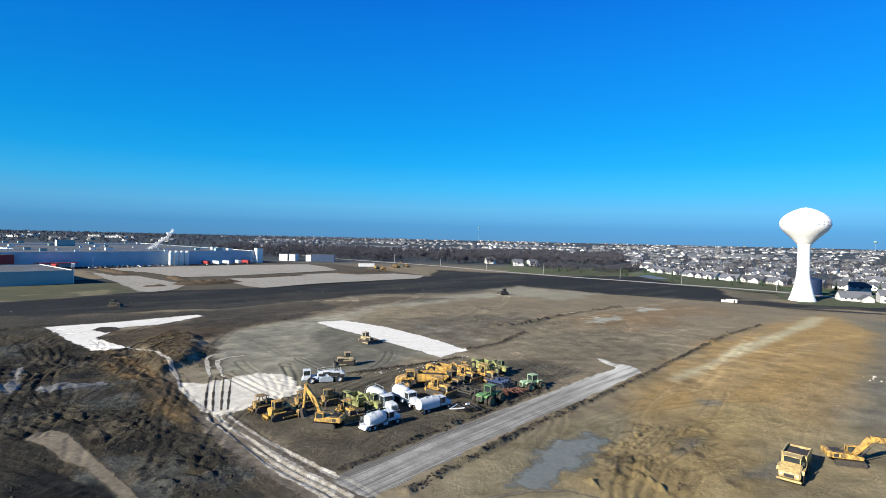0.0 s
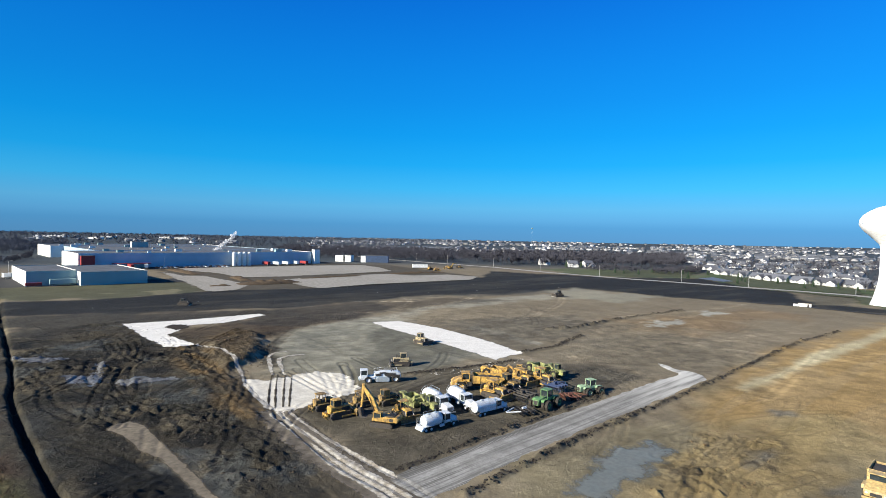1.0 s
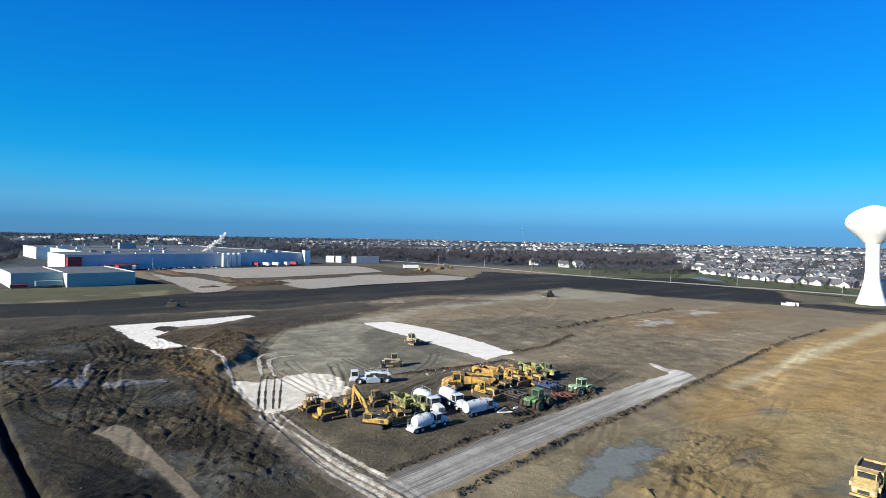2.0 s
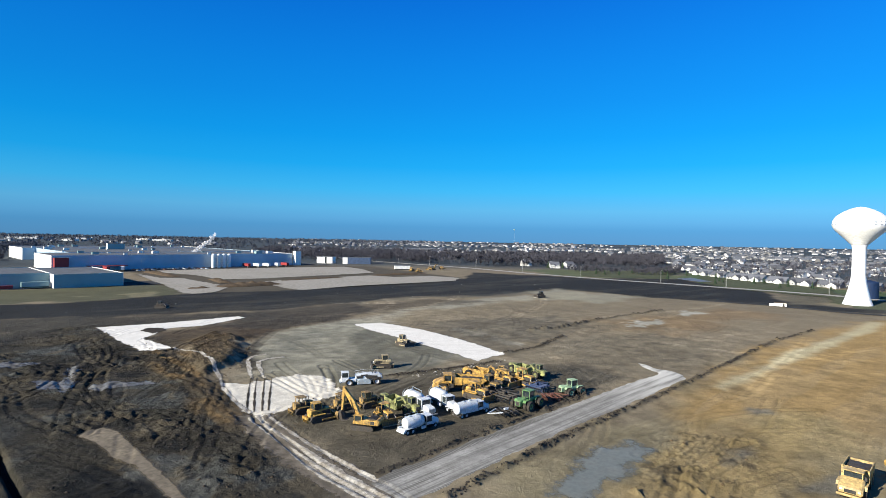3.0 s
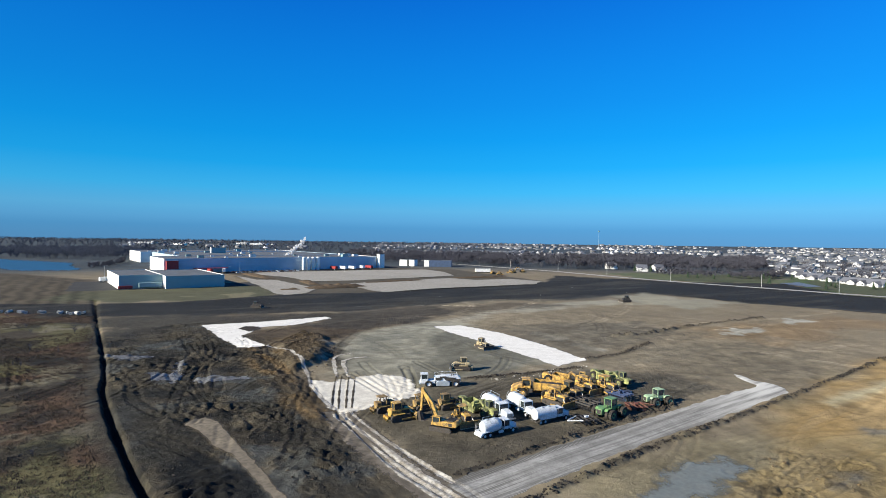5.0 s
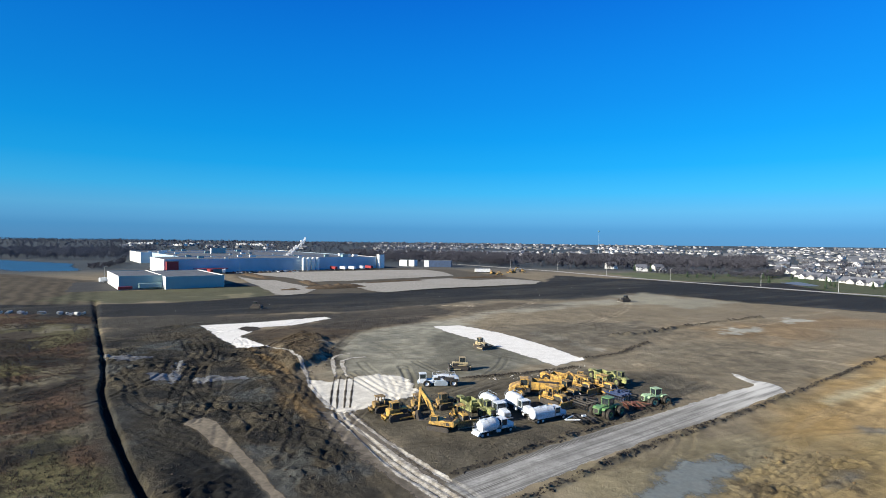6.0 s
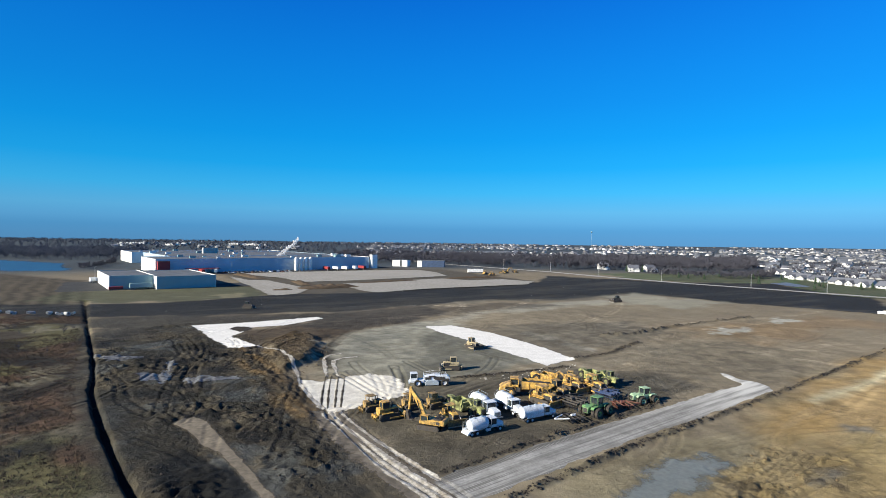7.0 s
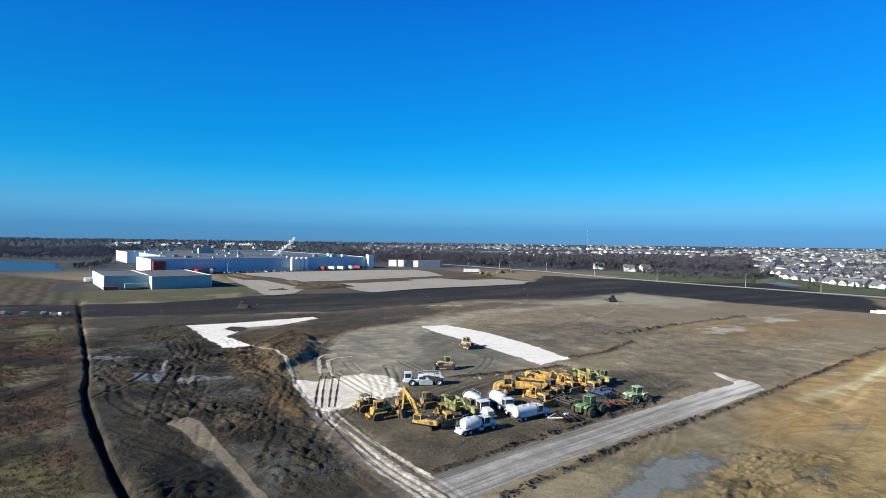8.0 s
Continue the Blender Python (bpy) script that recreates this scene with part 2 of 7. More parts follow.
MAT = {
    "soil": earth("soil"),
    "lime": material("lime_treated_soil", (0.60, 0.575, 0.51), 0.95, dirt=(0.36, 0.33, 0.28), amount=0.5, scale=0.3, fine=2.4, bump=0.02, spec=0.1, streak=0.12, feather=(1.2, 0.4, 4.0)),
    "lime_bright": material("fresh_lime", (0.68, 0.665, 0.63), 0.95, dirt=(0.47, 0.45, 0.41), amount=0.3, scale=0.25, fine=2.2, bump=0.015, spec=0.1, streak=0.06, feather=(0.7, 0.3, 3.5)),
    "track_dust": material("limed_track_dust", (0.44, 0.42, 0.375), 0.95, dirt=(0.22, 0.19, 0.15), amount=0.9, cover=0.02, scale=0.4, fine=2.2, bump=0.02, spec=0.1, feather=(0.28, 0.14, 2.2)),
    "gravel": material("crushed_gravel", (0.32, 0.30, 0.27), 0.95, dirt=(0.17, 0.15, 0.13), amount=0.6, scale=0.2, fine=2.2, bump=0.06, spec=0.15),
    "pad": material("gravel_pad", (0.295, 0.28, 0.25), 0.95, dirt=(0.235, 0.22, 0.19), amount=0.5, scale=0.03, fine=0.5, bump=0.0, spec=0.1),
    "asphalt": material("asphalt", (0.045, 0.046, 0.048), 0.95, dirt=(0.075, 0.073, 0.07), amount=0.4, scale=0.05, fine=0.6, spec=0.08),
    "concrete_road": material("concrete_road", (0.36, 0.34, 0.31), 0.9, dirt=(0.22, 0.21, 0.19), amount=0.4, scale=0.05, fine=0.6),
    "grass": material("dormant_lawn", (0.10, 0.14, 0.045), 0.95, dirt=(0.17, 0.15, 0.07), amount=0.7, scale=0.03, fine=0.4, spec=0.1),
    # silty grey, with a pale sky reflection put into the base colour
    "water": material("muddy_water", (0.15, 0.152, 0.15), 0.45, dirt=(0.055, 0.05, 0.045), amount=0.8, scale=0.6, fine=1.6, bump=0.004, spec=0.2, feather=(1.1, 0.4, 2.2)),
    "mudwater": material("silty_puddle", (0.15, 0.165, 0.155), 0.55, dirt=(0.17, 0.155, 0.125), amount=0.3, scale=0.3, fine=1.2, bump=0.002, spec=0.15, feather=(2.0, 1.0, 5.0)),
    "ditch": material("ditch_water", (0.010, 0.011, 0.013), 0.8, dirt=(0.016, 0.015, 0.014), amount=0.6, scale=0.3, fine=1.5, bump=0.02, spec=0.02),
    "pond": material("pond_water", (0.03, 0.06, 0.09), 0.35, dirt=(0.03, 0.05, 0.07), amount=0.6, scale=0.02, fine=0.2, bump=0.1, spec=0.3),
    "tower_white": material("white_tank_paint", (0.86, 0.86, 0.84), 0.45, dirt=(0.7, 0.7, 0.68), amount=0.25, scale=0.12, fine=0.8),
    "yellow": material("machine_yellow", (0.66, 0.40, 0.095), 0.5, dirt=(0.085, 0.06, 0.037), amount=0.85, cover=0.05, scale=1.5, fine=6),
    "dusty_yellow": material("dusty_yellow", (0.42, 0.345, 0.205), 0.65, dirt=(0.16, 0.13, 0.09), amount=0.8, scale=1.0, fine=5),
    "truck_yellow": material("truck_yellow", (0.55, 0.40, 0.17), 0.5, dirt=(0.13, 0.098, 0.062), amount=0.7, scale=0.9, fine=4),
    "ochre": material("worn_yellow", (0.46, 0.295, 0.085), 0.65, dirt=(0.085, 0.064, 0.044), amount=0.9, cover=0.08, scale=1.1, fine=5),
    "lime_green": material("lime_green_paint", (0.34, 0.36, 0.13), 0.55, dirt=(0.09, 0.09, 0.05), amount=0.9, cover=0.08, scale=1.0, fine=5),
    "tractor_green": material("tractor_green", (0.13, 0.27, 0.10), 0.5, dirt=(0.10, 0.11, 0.07), amount=0.7, scale=1.0, fine=5),
    "pale_green": material("faded_green", (0.32, 0.46, 0.28), 0.55, dirt=(0.25, 0.27, 0.18), amount=0.45, scale=1.0, fine=5),
    # white paint with the blue of the sky's fill light mixed in
    "white": material("white_truck_paint", (0.60, 0.64, 0.68), 0.45, dirt=(0.34, 0.34, 0.33), amount=0.55, scale=0.7, fine=4),
    "grey_blue": material("grey_blue_paint", (0.33, 0.40, 0.46), 0.5, dirt=(0.3, 0.28, 0.24), amount=0.5, scale=0.8, fine=4),
    "blue": material("blue_paint", (0.025, 0.045, 0.11), 0.4, dirt=(0.12, 0.11, 0.1), amount=0.35, scale=0.8, fine=4),
    "red": material("rusty_red_paint", (0.13, 0.048, 0.036), 0.7, dirt=(0.14, 0.08, 0.05), amount=0.7, scale=1.2, fine=6),
    "steel": material("muddy_steel", (0.06, 0.055, 0.05), 0.7, 0.2, dirt=(0.075, 0.055, 0.038), amount=0.8, scale=1.4, fine=6),
    "bright_steel": material("worn_steel", (0.55, 0.53, 0.5), 0.4, 0.7, dirt=(0.2, 0.15, 0.1), amount=0.5, scale=1.4, fine=6),
    "rubber": material("dusty_rubber", (0.025, 0.024, 0.022), 0.9, dirt=(0.08, 0.064, 0.047), amount=0.6, scale=1.6, fine=7),
    "dark": material("dark_machinery", (0.03, 0.03, 0.03), 0.7, dirt=(0.09, 0.07, 0.05), amount=0.6, scale=1.5, fine=6),
    "glass": material("cab_glass", (0.02, 0.03, 0.035), 0.08, dirt=(0.08, 0.08, 0.07), amount=0.4, scale=1.5, fine=6, spec=0.6),
    "cladding": material("grey_metal_cladding", (0.25, 0.36, 0.36), 0.6, dirt=(0.22, 0.32, 0.325), amount=0.15, scale=0.03, fine=0.05, spec=0.3),
    "white_wall": material("white_metal_cladding", (0.8, 0.79, 0.75), 0.6, dirt=(0.66, 0.65, 0.62), amount=0.4, scale=0.05, fine=0.5, spec=0.3),
    # the blue cast of this roof is distance haze put into its colour
    "flat_roof": material("ballast_roof", (0.118, 0.130, 0.148), 0.9, dirt=(0.095, 0.105, 0.12), amount=0.5, scale=0.02, fine=0.2, spec=0.1),
    "navy_cladding": material("navy_cladding", (0.055, 0.085, 0.15), 0.6, dirt=(0.045, 0.07, 0.12), amount=0.4, scale=0.05, fine=0.5, spec=0.3),
    "red_wall": material("red_cladding", (0.27, 0.03, 0.03), 0.6, dirt=(0.2, 0.03, 0.03), amount=0.3, scale=0.1, fine=0.6),
    "siding": material("white_siding", (0.56, 0.56, 0.55), 0.7, dirt=(0.40, 0.40, 0.39), amount=0.4, scale=0.2, fine=1.5, vary=0.45),
    # shingles tinted blue: distance haze painted into the base colour
    "shingle": material("hazed_grey_shingle", (0.098, 0.104, 0.124), 0.9, dirt=(0.075, 0.08, 0.095), amount=0.5, scale=0.2, fine=1.5, vary=0.3),
    "rut_mud": material("rut_mud", (0.055, 0.047, 0.039), 0.95, dirt=(0.028, 0.024, 0.02), amount=0.7, scale=0.8, fine=3, bump=0.03, spec=0.1, feather=(0.12, 0.08, 2.6)),
    "mud_clod": material("wet_clod", (0.038, 0.032, 0.026), 0.9, dirt=(0.022, 0.019, 0.016), amount=0.7, scale=0.3, fine=2, bump=0.04, spec=0.2),
    "dried_mud": material("dried_mud", (0.172, 0.148, 0.114), 0.95, dirt=(0.108, 0.094, 0.074), amount=0.6, scale=0.25, fine=1.4, bump=0.01, spec=0.1, feather=(0.3, 0.2, 2.5)),
    "road_earth": material("dusty_earth_track", (0.15, 0.132, 0.108), 0.95, dirt=(0.065, 0.056, 0.045), amount=0.9, scale=0.45, fine=1.8, bump=0.05, spec=0.1, feather=(1.2, 0.4, 2.5)),
    # house and twig colours below carry a bluish distance haze
    "far_house": material("hazed_house_paint", (0.6, 0.6, 0.58), 0.8, dirt=(0.4, 0.39, 0.38), amount=0.3, scale=0.01, fine=0.1, attribute="soil"),
    "hazed_twigs": material("hazed_far_twigs", (0.074, 0.084, 0.110), 0.95, dirt=(0.054, 0.062, 0.082), amount=0.7, scale=0.012, fine=0.15),
    "blue_cladding": material("blue_grey_cladding", (0.36, 0.47, 0.55), 0.6, dirt=(0.32, 0.42, 0.50), amount=0.2, scale=0.03, fine=0.05, spec=0.3),
    "twigs": material("bare_twigs", (0.066, 0.065, 0.080), 0.95, dirt=(0.044, 0.044, 0.056), amount=0.7, scale=0.012, fine=0.15),
    "dry_brush": material("dry_brush", (0.060, 0.041, 0.029), 0.95, dirt=(0.075, 0.062, 0.033), amount=0.8, scale=0.05, fine=0.4),
    "lime_clod": material("limed_lump", (0.46, 0.44, 0.40), 0.95, dirt=(0.22, 0.20, 0.17), amount=0.7, scale=0.3, fine=2, bump=0.03, spec=0.1),
    "clod": material("earth_clod", (0.060, 0.048, 0.036), 0.95, dirt=(0.032, 0.027, 0.022), amount=0.7, scale=0.3, fine=2, bump=0.04, spec=0.1),
    "clod_brown": material("brown_spoil", (0.105, 0.078, 0.052), 0.95, dirt=(0.06, 0.046, 0.033), amount=0.7, scale=0.2, fine=1.2, bump=0.05, spec=0.1),
    "ochre_clod": material("ochre_clod", (0.15, 0.105, 0.055), 0.95, dirt=(0.06, 0.044, 0.028), amount=0.7, scale=0.3, fine=2, bump=0.04, spec=0.1),
    "grass_bank": material("grass_bank", (0.072, 0.084, 0.048), 0.95, dirt=(0.10, 0.094, 0.062), amount=0.6, scale=0.03, fine=0.5, spec=0.1),
    "bark": material("bare_bark", (0.13, 0.105, 0.095), 0.95, dirt=(0.085, 0.07, 0.07), amount=0.6, scale=0.05, fine=0.8),
    "evergreen": material("evergreen_needles", (0.035, 0.06, 0.03), 0.9, dirt=(0.02, 0.035, 0.02), amount=0.6, scale=0.4, fine=2),
    "pipe": material("pale_concrete_pipe", (0.38, 0.38, 0.37), 0.8, dirt=(0.4, 0.38, 0.34), amount=0.5, scale=0.5, fine=2),
    "pole": material("galvanised_pole", (0.45, 0.45, 0.44), 0.5, 0.5, dirt=(0.3, 0.29, 0.27), amount=0.3, scale=0.8, fine=4),
    "blue_tank": material("blue_enamel", (0.010, 0.025, 0.07), 0.6, dirt=(0.014, 0.03, 0.07), amount=0.4, scale=0.1, fine=0.8),
}


# ---- modelling kit ----
def box(bm, c, s, rot=(0, 0, 0), bev=0.0):
    """A box with centre c and size s, turned by degrees, its edges rounded by bev."""
    m = pose(*c, *rot) @ Matrix.Diagonal((*s, 1))
    v = bmesh.ops.create_cube(bm, size=1.0, matrix=m)["verts"]
    if bev:
        bmesh.ops.bevel(bm, geom=list({e for q in v for e in q.link_edges}), offset=bev, segments=1, affect="EDGES")


def rod(bm, a, b, r, r2=None, n=10):
    """A round bar or cone from a to b."""
    a, b = Vector(a), Vector(b)
    d = b - a
    m = Matrix.Translation((a + b) / 2) @ d.to_track_quat("Z", "Y").to_matrix().to_4x4()
    bmesh.ops.create_cone(bm, cap_ends=True, segments=n, radius1=r, radius2=r if r2 is None else r2, depth=d.length, matrix=m)


def slab(bm, profile, y0, y1, bev=0.0):
    """A side profile (x, z) carried from y0 to y1."""
    n = len(profile)
    lo = [bm.verts.new((x, y0, z)) for x, z in profile]
    hi = [bm.verts.new((x, y1, z)) for x, z in profile]
    fs = [bm.faces.new(lo), bm.faces.new(hi[::-1])]
    fs += [bm.faces.new((lo[i], hi[i], hi[(i + 1) % n], lo[(i + 1) % n])) for i in range(n)]
    bmesh.ops.recalc_face_normals(bm, faces=fs)
    if bev:
        bmesh.ops.bevel(bm, geom=list({e for f in fs for e in f.edges}), offset=bev, segments=1, affect="EDGES")


def spun(bm, profile, n=24, m=Matrix()):
    """A (radius, z) profile turned about z, then placed by m."""
    rings = []
    for r, z in profile:
        if r < 1e-4:
            rings.append([bm.verts.new(m @ Vector((0, 0, z)))])
        else:
            rings.append([bm.verts.new(m @ Vector((r * math.cos(2 * math.pi * k / n), r * math.sin(2 * math.pi * k / n), z))) for k in range(n)])
    for p, q in zip(rings, rings[1:]):
        for k in range(n):
            vs = [p[k % len(p)], p[(k + 1) % len(p)], q[(k + 1) % len(q)], q[k % len(q)]]
            vs = list(dict.fromkeys(vs))
            if len(vs) > 2:
                bm.faces.new(vs)
    bmesh.ops.recalc_face_normals(bm, faces=bm.faces)


def mesh_of(name, bm, mat, smooth=False):
    me = bpy.data.meshes.new(name)
    bm.to_mesh(me)
    bm.free()
    me.materials.append(MAT[mat])
    if smooth:
        me.shade_smooth()
        me.set_sharp_from_angle(angle=radians(40))
    return me


def part(name, bm, mat, parent, label="", smooth=False):
    """Links a bmesh as one mesh object under a thing or a part."""
    ob = new(name, mesh_of(name, bm, mat, smooth))
    ob.parent = parent
    return tagged(ob, label)


def thing(name, label, category, group="", m=Matrix(), kind=""):
    ob = new(name)
    ob.empty_display_size = 0.5
    ob.matrix_basis = m
    return tagged(ob, label, category, group, kind)


def B():
    return bmesh.new()


def rutted(name, pale, dark):
    """A rolled stone surface with uneven lanes along its own x axis, the print of tyre lugs in some of them, and dust towards its far end."""
    m = material(name, pale, 0.95, dirt=dark, amount=0.45, scale=0.25, fine=2.0, bump=0.05, spec=0.12)
    nt = m.node_tree
    b = nt.nodes["Principled BSDF"]
    col = b.inputs["Base Color"].links[0].from_socket
    tc = nt.nodes.new("ShaderNodeTexCoord")

    def drawn(along, across, detail):
        mp = nt.nodes.new("ShaderNodeMapping")
        mp.inputs["Scale"].default_value = (along, across, 1.0)
        nt.links.new(tc.outputs["Object"], mp.inputs["Vector"])
        n = nt.nodes.new("ShaderNodeTexNoise")
        n.inputs["Scale"].default_value, n.inputs["Detail"].default_value = 1.0, detail
        nt.links.new(mp.outputs[0], n.inputs["Vector"])
        return n.outputs[0]

    def span(src, a, c, lo, hi):
        r = nt.nodes.new("ShaderNodeMapRange")
        for q, v in enumerate((a, c, lo, hi)):
            r.inputs[q + 1].default_value = v
        nt.links.new(src, r.inputs[0])
        return r.outputs[0]

    def lay(fac, colour):
        nonlocal col
        x = nt.nodes.new("ShaderNodeMix")
        x.data_type = "RGBA"
        x.inputs[7].default_value = (*colour, 1)
        nt.links.new(fac, x.inputs[0])
        nt.links.new(col, x.inputs[6])
        col = x.outputs[2]

    def product(a, c):
        q = nt.nodes.new("ShaderNodeMath")
        q.operation = "MULTIPLY"
        nt.links.new(a, q.inputs[0])
        nt.links.new(c, q.inputs[1])
        return q.outputs[0]

    lay(span(drawn(0.012, 0.42, 2), 0.42, 0.6, 0.0, 0.62), dark)
    lay(span(drawn(0.03, 1.9, 4), 0.45, 0.62, 0.0, 0.6), dark)
    wave = nt.nodes.new("ShaderNodeTexWave")
    wave.bands_direction = "X"
    wave.inputs["Scale"].default_value, wave.inputs["Distortion"].default_value = 0.62, 1.2
    wave.inputs["Detail"].default_value, wave.inputs["Detail Scale"].default_value = 2, 0.4
    nt.links.new(tc.outputs["Object"], wave.inputs["Vector"])
    lugs = product(span(wave.outputs[0], 0.35, 0.8, 0.75, 0.0), span(drawn(0.02, 0.5, 1), 0.5, 0.58, 0.0, 1.0))
    lay(lugs, dark)
    sep = nt.nodes.new("ShaderNodeSeparateXYZ")
    nt.links.new(tc.outputs["Object"], sep.inputs[0])
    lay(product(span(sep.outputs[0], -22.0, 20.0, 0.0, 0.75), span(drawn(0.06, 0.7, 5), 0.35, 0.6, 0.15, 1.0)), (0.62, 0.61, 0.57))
    nt.links.new(col, b.inputs["Base Color"])
    return m


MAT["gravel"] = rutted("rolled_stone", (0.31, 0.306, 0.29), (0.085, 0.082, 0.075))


# ---- the lie of the land ----
GRID = np.random.RandomState(7).rand(256, 256)


def value_noise(x, y):
    xi, yi = np.floor(x).astype(int), np.floor(y).astype(int)
    u, v = x - xi, y - yi
    u, v = u * u * (3 - 2 * u), v * v * (3 - 2 * v)
    g = lambda a, b: GRID[a & 255, b & 255]
    return (g(xi, yi) * (1 - u) + g(xi + 1, yi) * u) * (1 - v) + (g(xi, yi + 1) * (1 - u) + g(xi + 1, yi + 1) * u) * v


def fbm(x, y, size, octaves=4):
    """Cloudy noise about zero, broadest features size metres across."""
    t, a, k = 0, 0.5, 1.0 / size
    for i in range(octaves):
        t = t + a * (value_noise(x * k + 17.3 * i, y * k - 9.1 * i) - 0.5)
        a, k = a * 0.55, k * 2.03
    return t * 2


def line_distance(x, y, pts, closed=False):
    """Distance to a polyline, and how far along it the nearest point lies."""
    d, along, run = np.full(np.shape(x), 1e9), np.zeros(np.shape(x)), 0.0
    pairs = list(zip(pts, pts[1:])) + ([(pts[-1], pts[0])] if closed else [])
    for (ax, ay), (bx, by) in pairs:
        L = math.hypot(bx - ax, by - ay)
        t = np.clip(((x - ax) * (bx - ax) + (y - ay) * (by - ay)) / (L * L), 0, 1)
        e = np.hypot(x - ax - t * (bx - ax), y - ay - t * (by - ay))
        along = np.where(e < d, run + t * L, along)
        d = np.minimum(d, e)
        run += L
    return d, along


def inside(x, y, pts):
    """Signed distance to a closed outline, negative inside."""
    d, _ = line_distance(x, y, pts, True)
    odd = np.zeros(np.shape(x), bool)
    for (ax, ay), (bx, by) in zip(pts, pts[1:] + pts[:1]):
        if ay != by:
            odd ^= ((ay > y) != (by > y)) & (x < (bx - ax) * (y - ay) / (by - ay) + ax)
    return np.where(odd, -d, d)


def step(d, soft):
    """1 well inside (d negative), 0 outside."""
    t = np.clip(0.5 - d / (2 * soft), 0, 1)
    return t * t * (3 - 2 * t)


ROAD_FAR = [(-15.5, 72.2), (-6.6, 82.3), (13.3, 105.2), (41.4, 135.1)]
ROAD_NEAR = [(-9.0, 66.9), (-5.0, 71.5), (16.4, 97.3), (36.7, 118.8), (52.0, 136.2)]
ROAD = ROAD_FAR + [(46.2, 139.6), (46.9, 141.6), (45.6, 144.5), (44.6, 148), (45, 151.9), (46.6, 150.6), (48.2, 145.6), (51, 143.4), (52.6, 139.5)] + ROAD_NEAR[::-1]
YARD = [(-39, 95.6), (-15.5, 73.2), (13, 106.4), (38, 135.7), (30, 146.4), (8, 146.4), (-14, 134.7), (-22, 124.9), (-33, 114.2)]
CREEK = [(-240, 234.2), (-192.3, 188.4), (-162.8, 160.4), (-144.5, 143.5), (-120.7, 121), (-106, 106.6), (-98.7, 98.6), (-88, 89), (-78.9, 81.1), (-66.6, 70.8), (-56.8, 63), (-51.6, 58.9), (-40, 48), (-20, 29.3)]
BLACK_FIELD = [(-330, 146.4), (-198, 181.5), (-165, 197.2), (-133, 211.8), (-97, 231.3), (-38, 297.7), (3, 321.1), (55, 377.7), (97, 340.6), (134, 315.2), (158, 303.5), (190, 283.0), (300, 255.7), (300, 278.2), (200, 302.6), (176, 314.3),
               (205, 390.4), (192, 423.6), (186, 499.7), (97, 494.8), (-1, 531.9), (-12, 449.9), (-82, 382.6), (-113, 324.0), (-161, 290.8), (-170, 270.4), (-198, 234.2), (-225, 222.5), (-340, 175.7)]
LAWN_WEST = [(-262, 222), (-225, 224.5), (-198, 237.2), (-170, 270.4), (-163, 292.8), (-205, 336.7), (-232, 330), (-262, 285), (-285, 262)]
STUBBLE = [(-228, 222.5), (-246, 195.2), (-420, 117.1), (-900, 244.0), (-463, 368.9), (-340, 336.7), (-300, 292.8)]
WEST_SCRUB = [(-240, 193.2), (-190, 183.5), (-150, 145.4), (-115, 110.3), (-95, 91.7), (-77, 75.2), (-56, 59.5), (-45, 48.8), (-60, 19.5), (-400, 19.5), (-500, 117.1)]
TAN = [(49, 130), (102, 187), (167, 245), (186, 253), (176, 212), (122, 150), (102, 127), (80, 103), (66, 91), (50, 86), (42, 92), (40, 104), (43, 120)]
TAN_NEAR = [(24, 76.1), (44, 101.5), (56, 115.2), (70, 97.6), (84, 93.7), (78, 70.3), (60, 60.5), (30, 64.4)]
TAN_PATH = [(55, 130), (71, 143.7), (96, 172), (143, 216), (177, 251.7), (183, 249), (153, 217), (122, 189.5), (89, 159), (71, 140.6), (57, 126)]
LIMED_GREY = [(-75.4, 168), (-71, 183), (-52.6, 210.5), (-38.4, 210), (-11.6, 168), (2, 154), (-9.8, 140.6), (-22.7, 129), (-30.8, 121), (-38, 124), (-51.3, 122), (-59, 137.6), (-67.5, 146.7)]
HEAP = [(-92, 162.0), (-90, 177.6), (-78, 168.8), (-71, 154.2), (-64, 132.7), (-66, 124.0), (-80, 143.5)]
ORANGE_MUD = [(-98, 148), (-91, 150), (-75, 138), (-60, 119), (-49, 103), (-41, 91), (-48, 94), (-62, 107), (-83, 130)]
PALE_FAR = [(36, 353.3), (54, 373.8), (80, 346.5), (98, 329.9), (66, 300.6), (39, 304.5)]
PALE_BAND = [(-66, 187.4), (-52, 223.5), (-30, 261.6), (4, 301.6), (30, 331.8), (40, 317.2), (4, 283.0), (-26, 246.0), (-40, 200.1)]
EAST_ORANGE = [(52, 226.4), (84, 255.7), (124, 289.9), (150, 263.5), (98, 226.4), (66, 199.1)]
DARK_PATCH = [(-55, 69), (-55, 72), (-50, 73), (-44, 68), (-34, 60), (-40, 54), (-50, 62)]
MUD_LANE = [(-66.5, 83.6), (-66.6, 86.7), (-65.3, 89), (-60.7, 87.2), (-52.8, 80.4), (-43.4, 72.1), (-35, 64.8), (-20, 51.5), (-24, 49.5), (-36, 62), (-44.1, 68.9), (-50.3, 73.7), (-55.4, 76.4), (-61.5, 81)]
MUD_WEST = [(-97, 94.7), (-152, 148.4), (-140, 185.4), (-95, 161), (-74, 127), (-48, 95.6), (-20, 66), (-45, 50)]
BROWN_BAND = [(-104, 178), (-99, 187), (-95, 204), (-79, 222), (-59, 236), (-52, 214), (-62, 196), (-74, 180), (-74, 168), (-86, 176)]
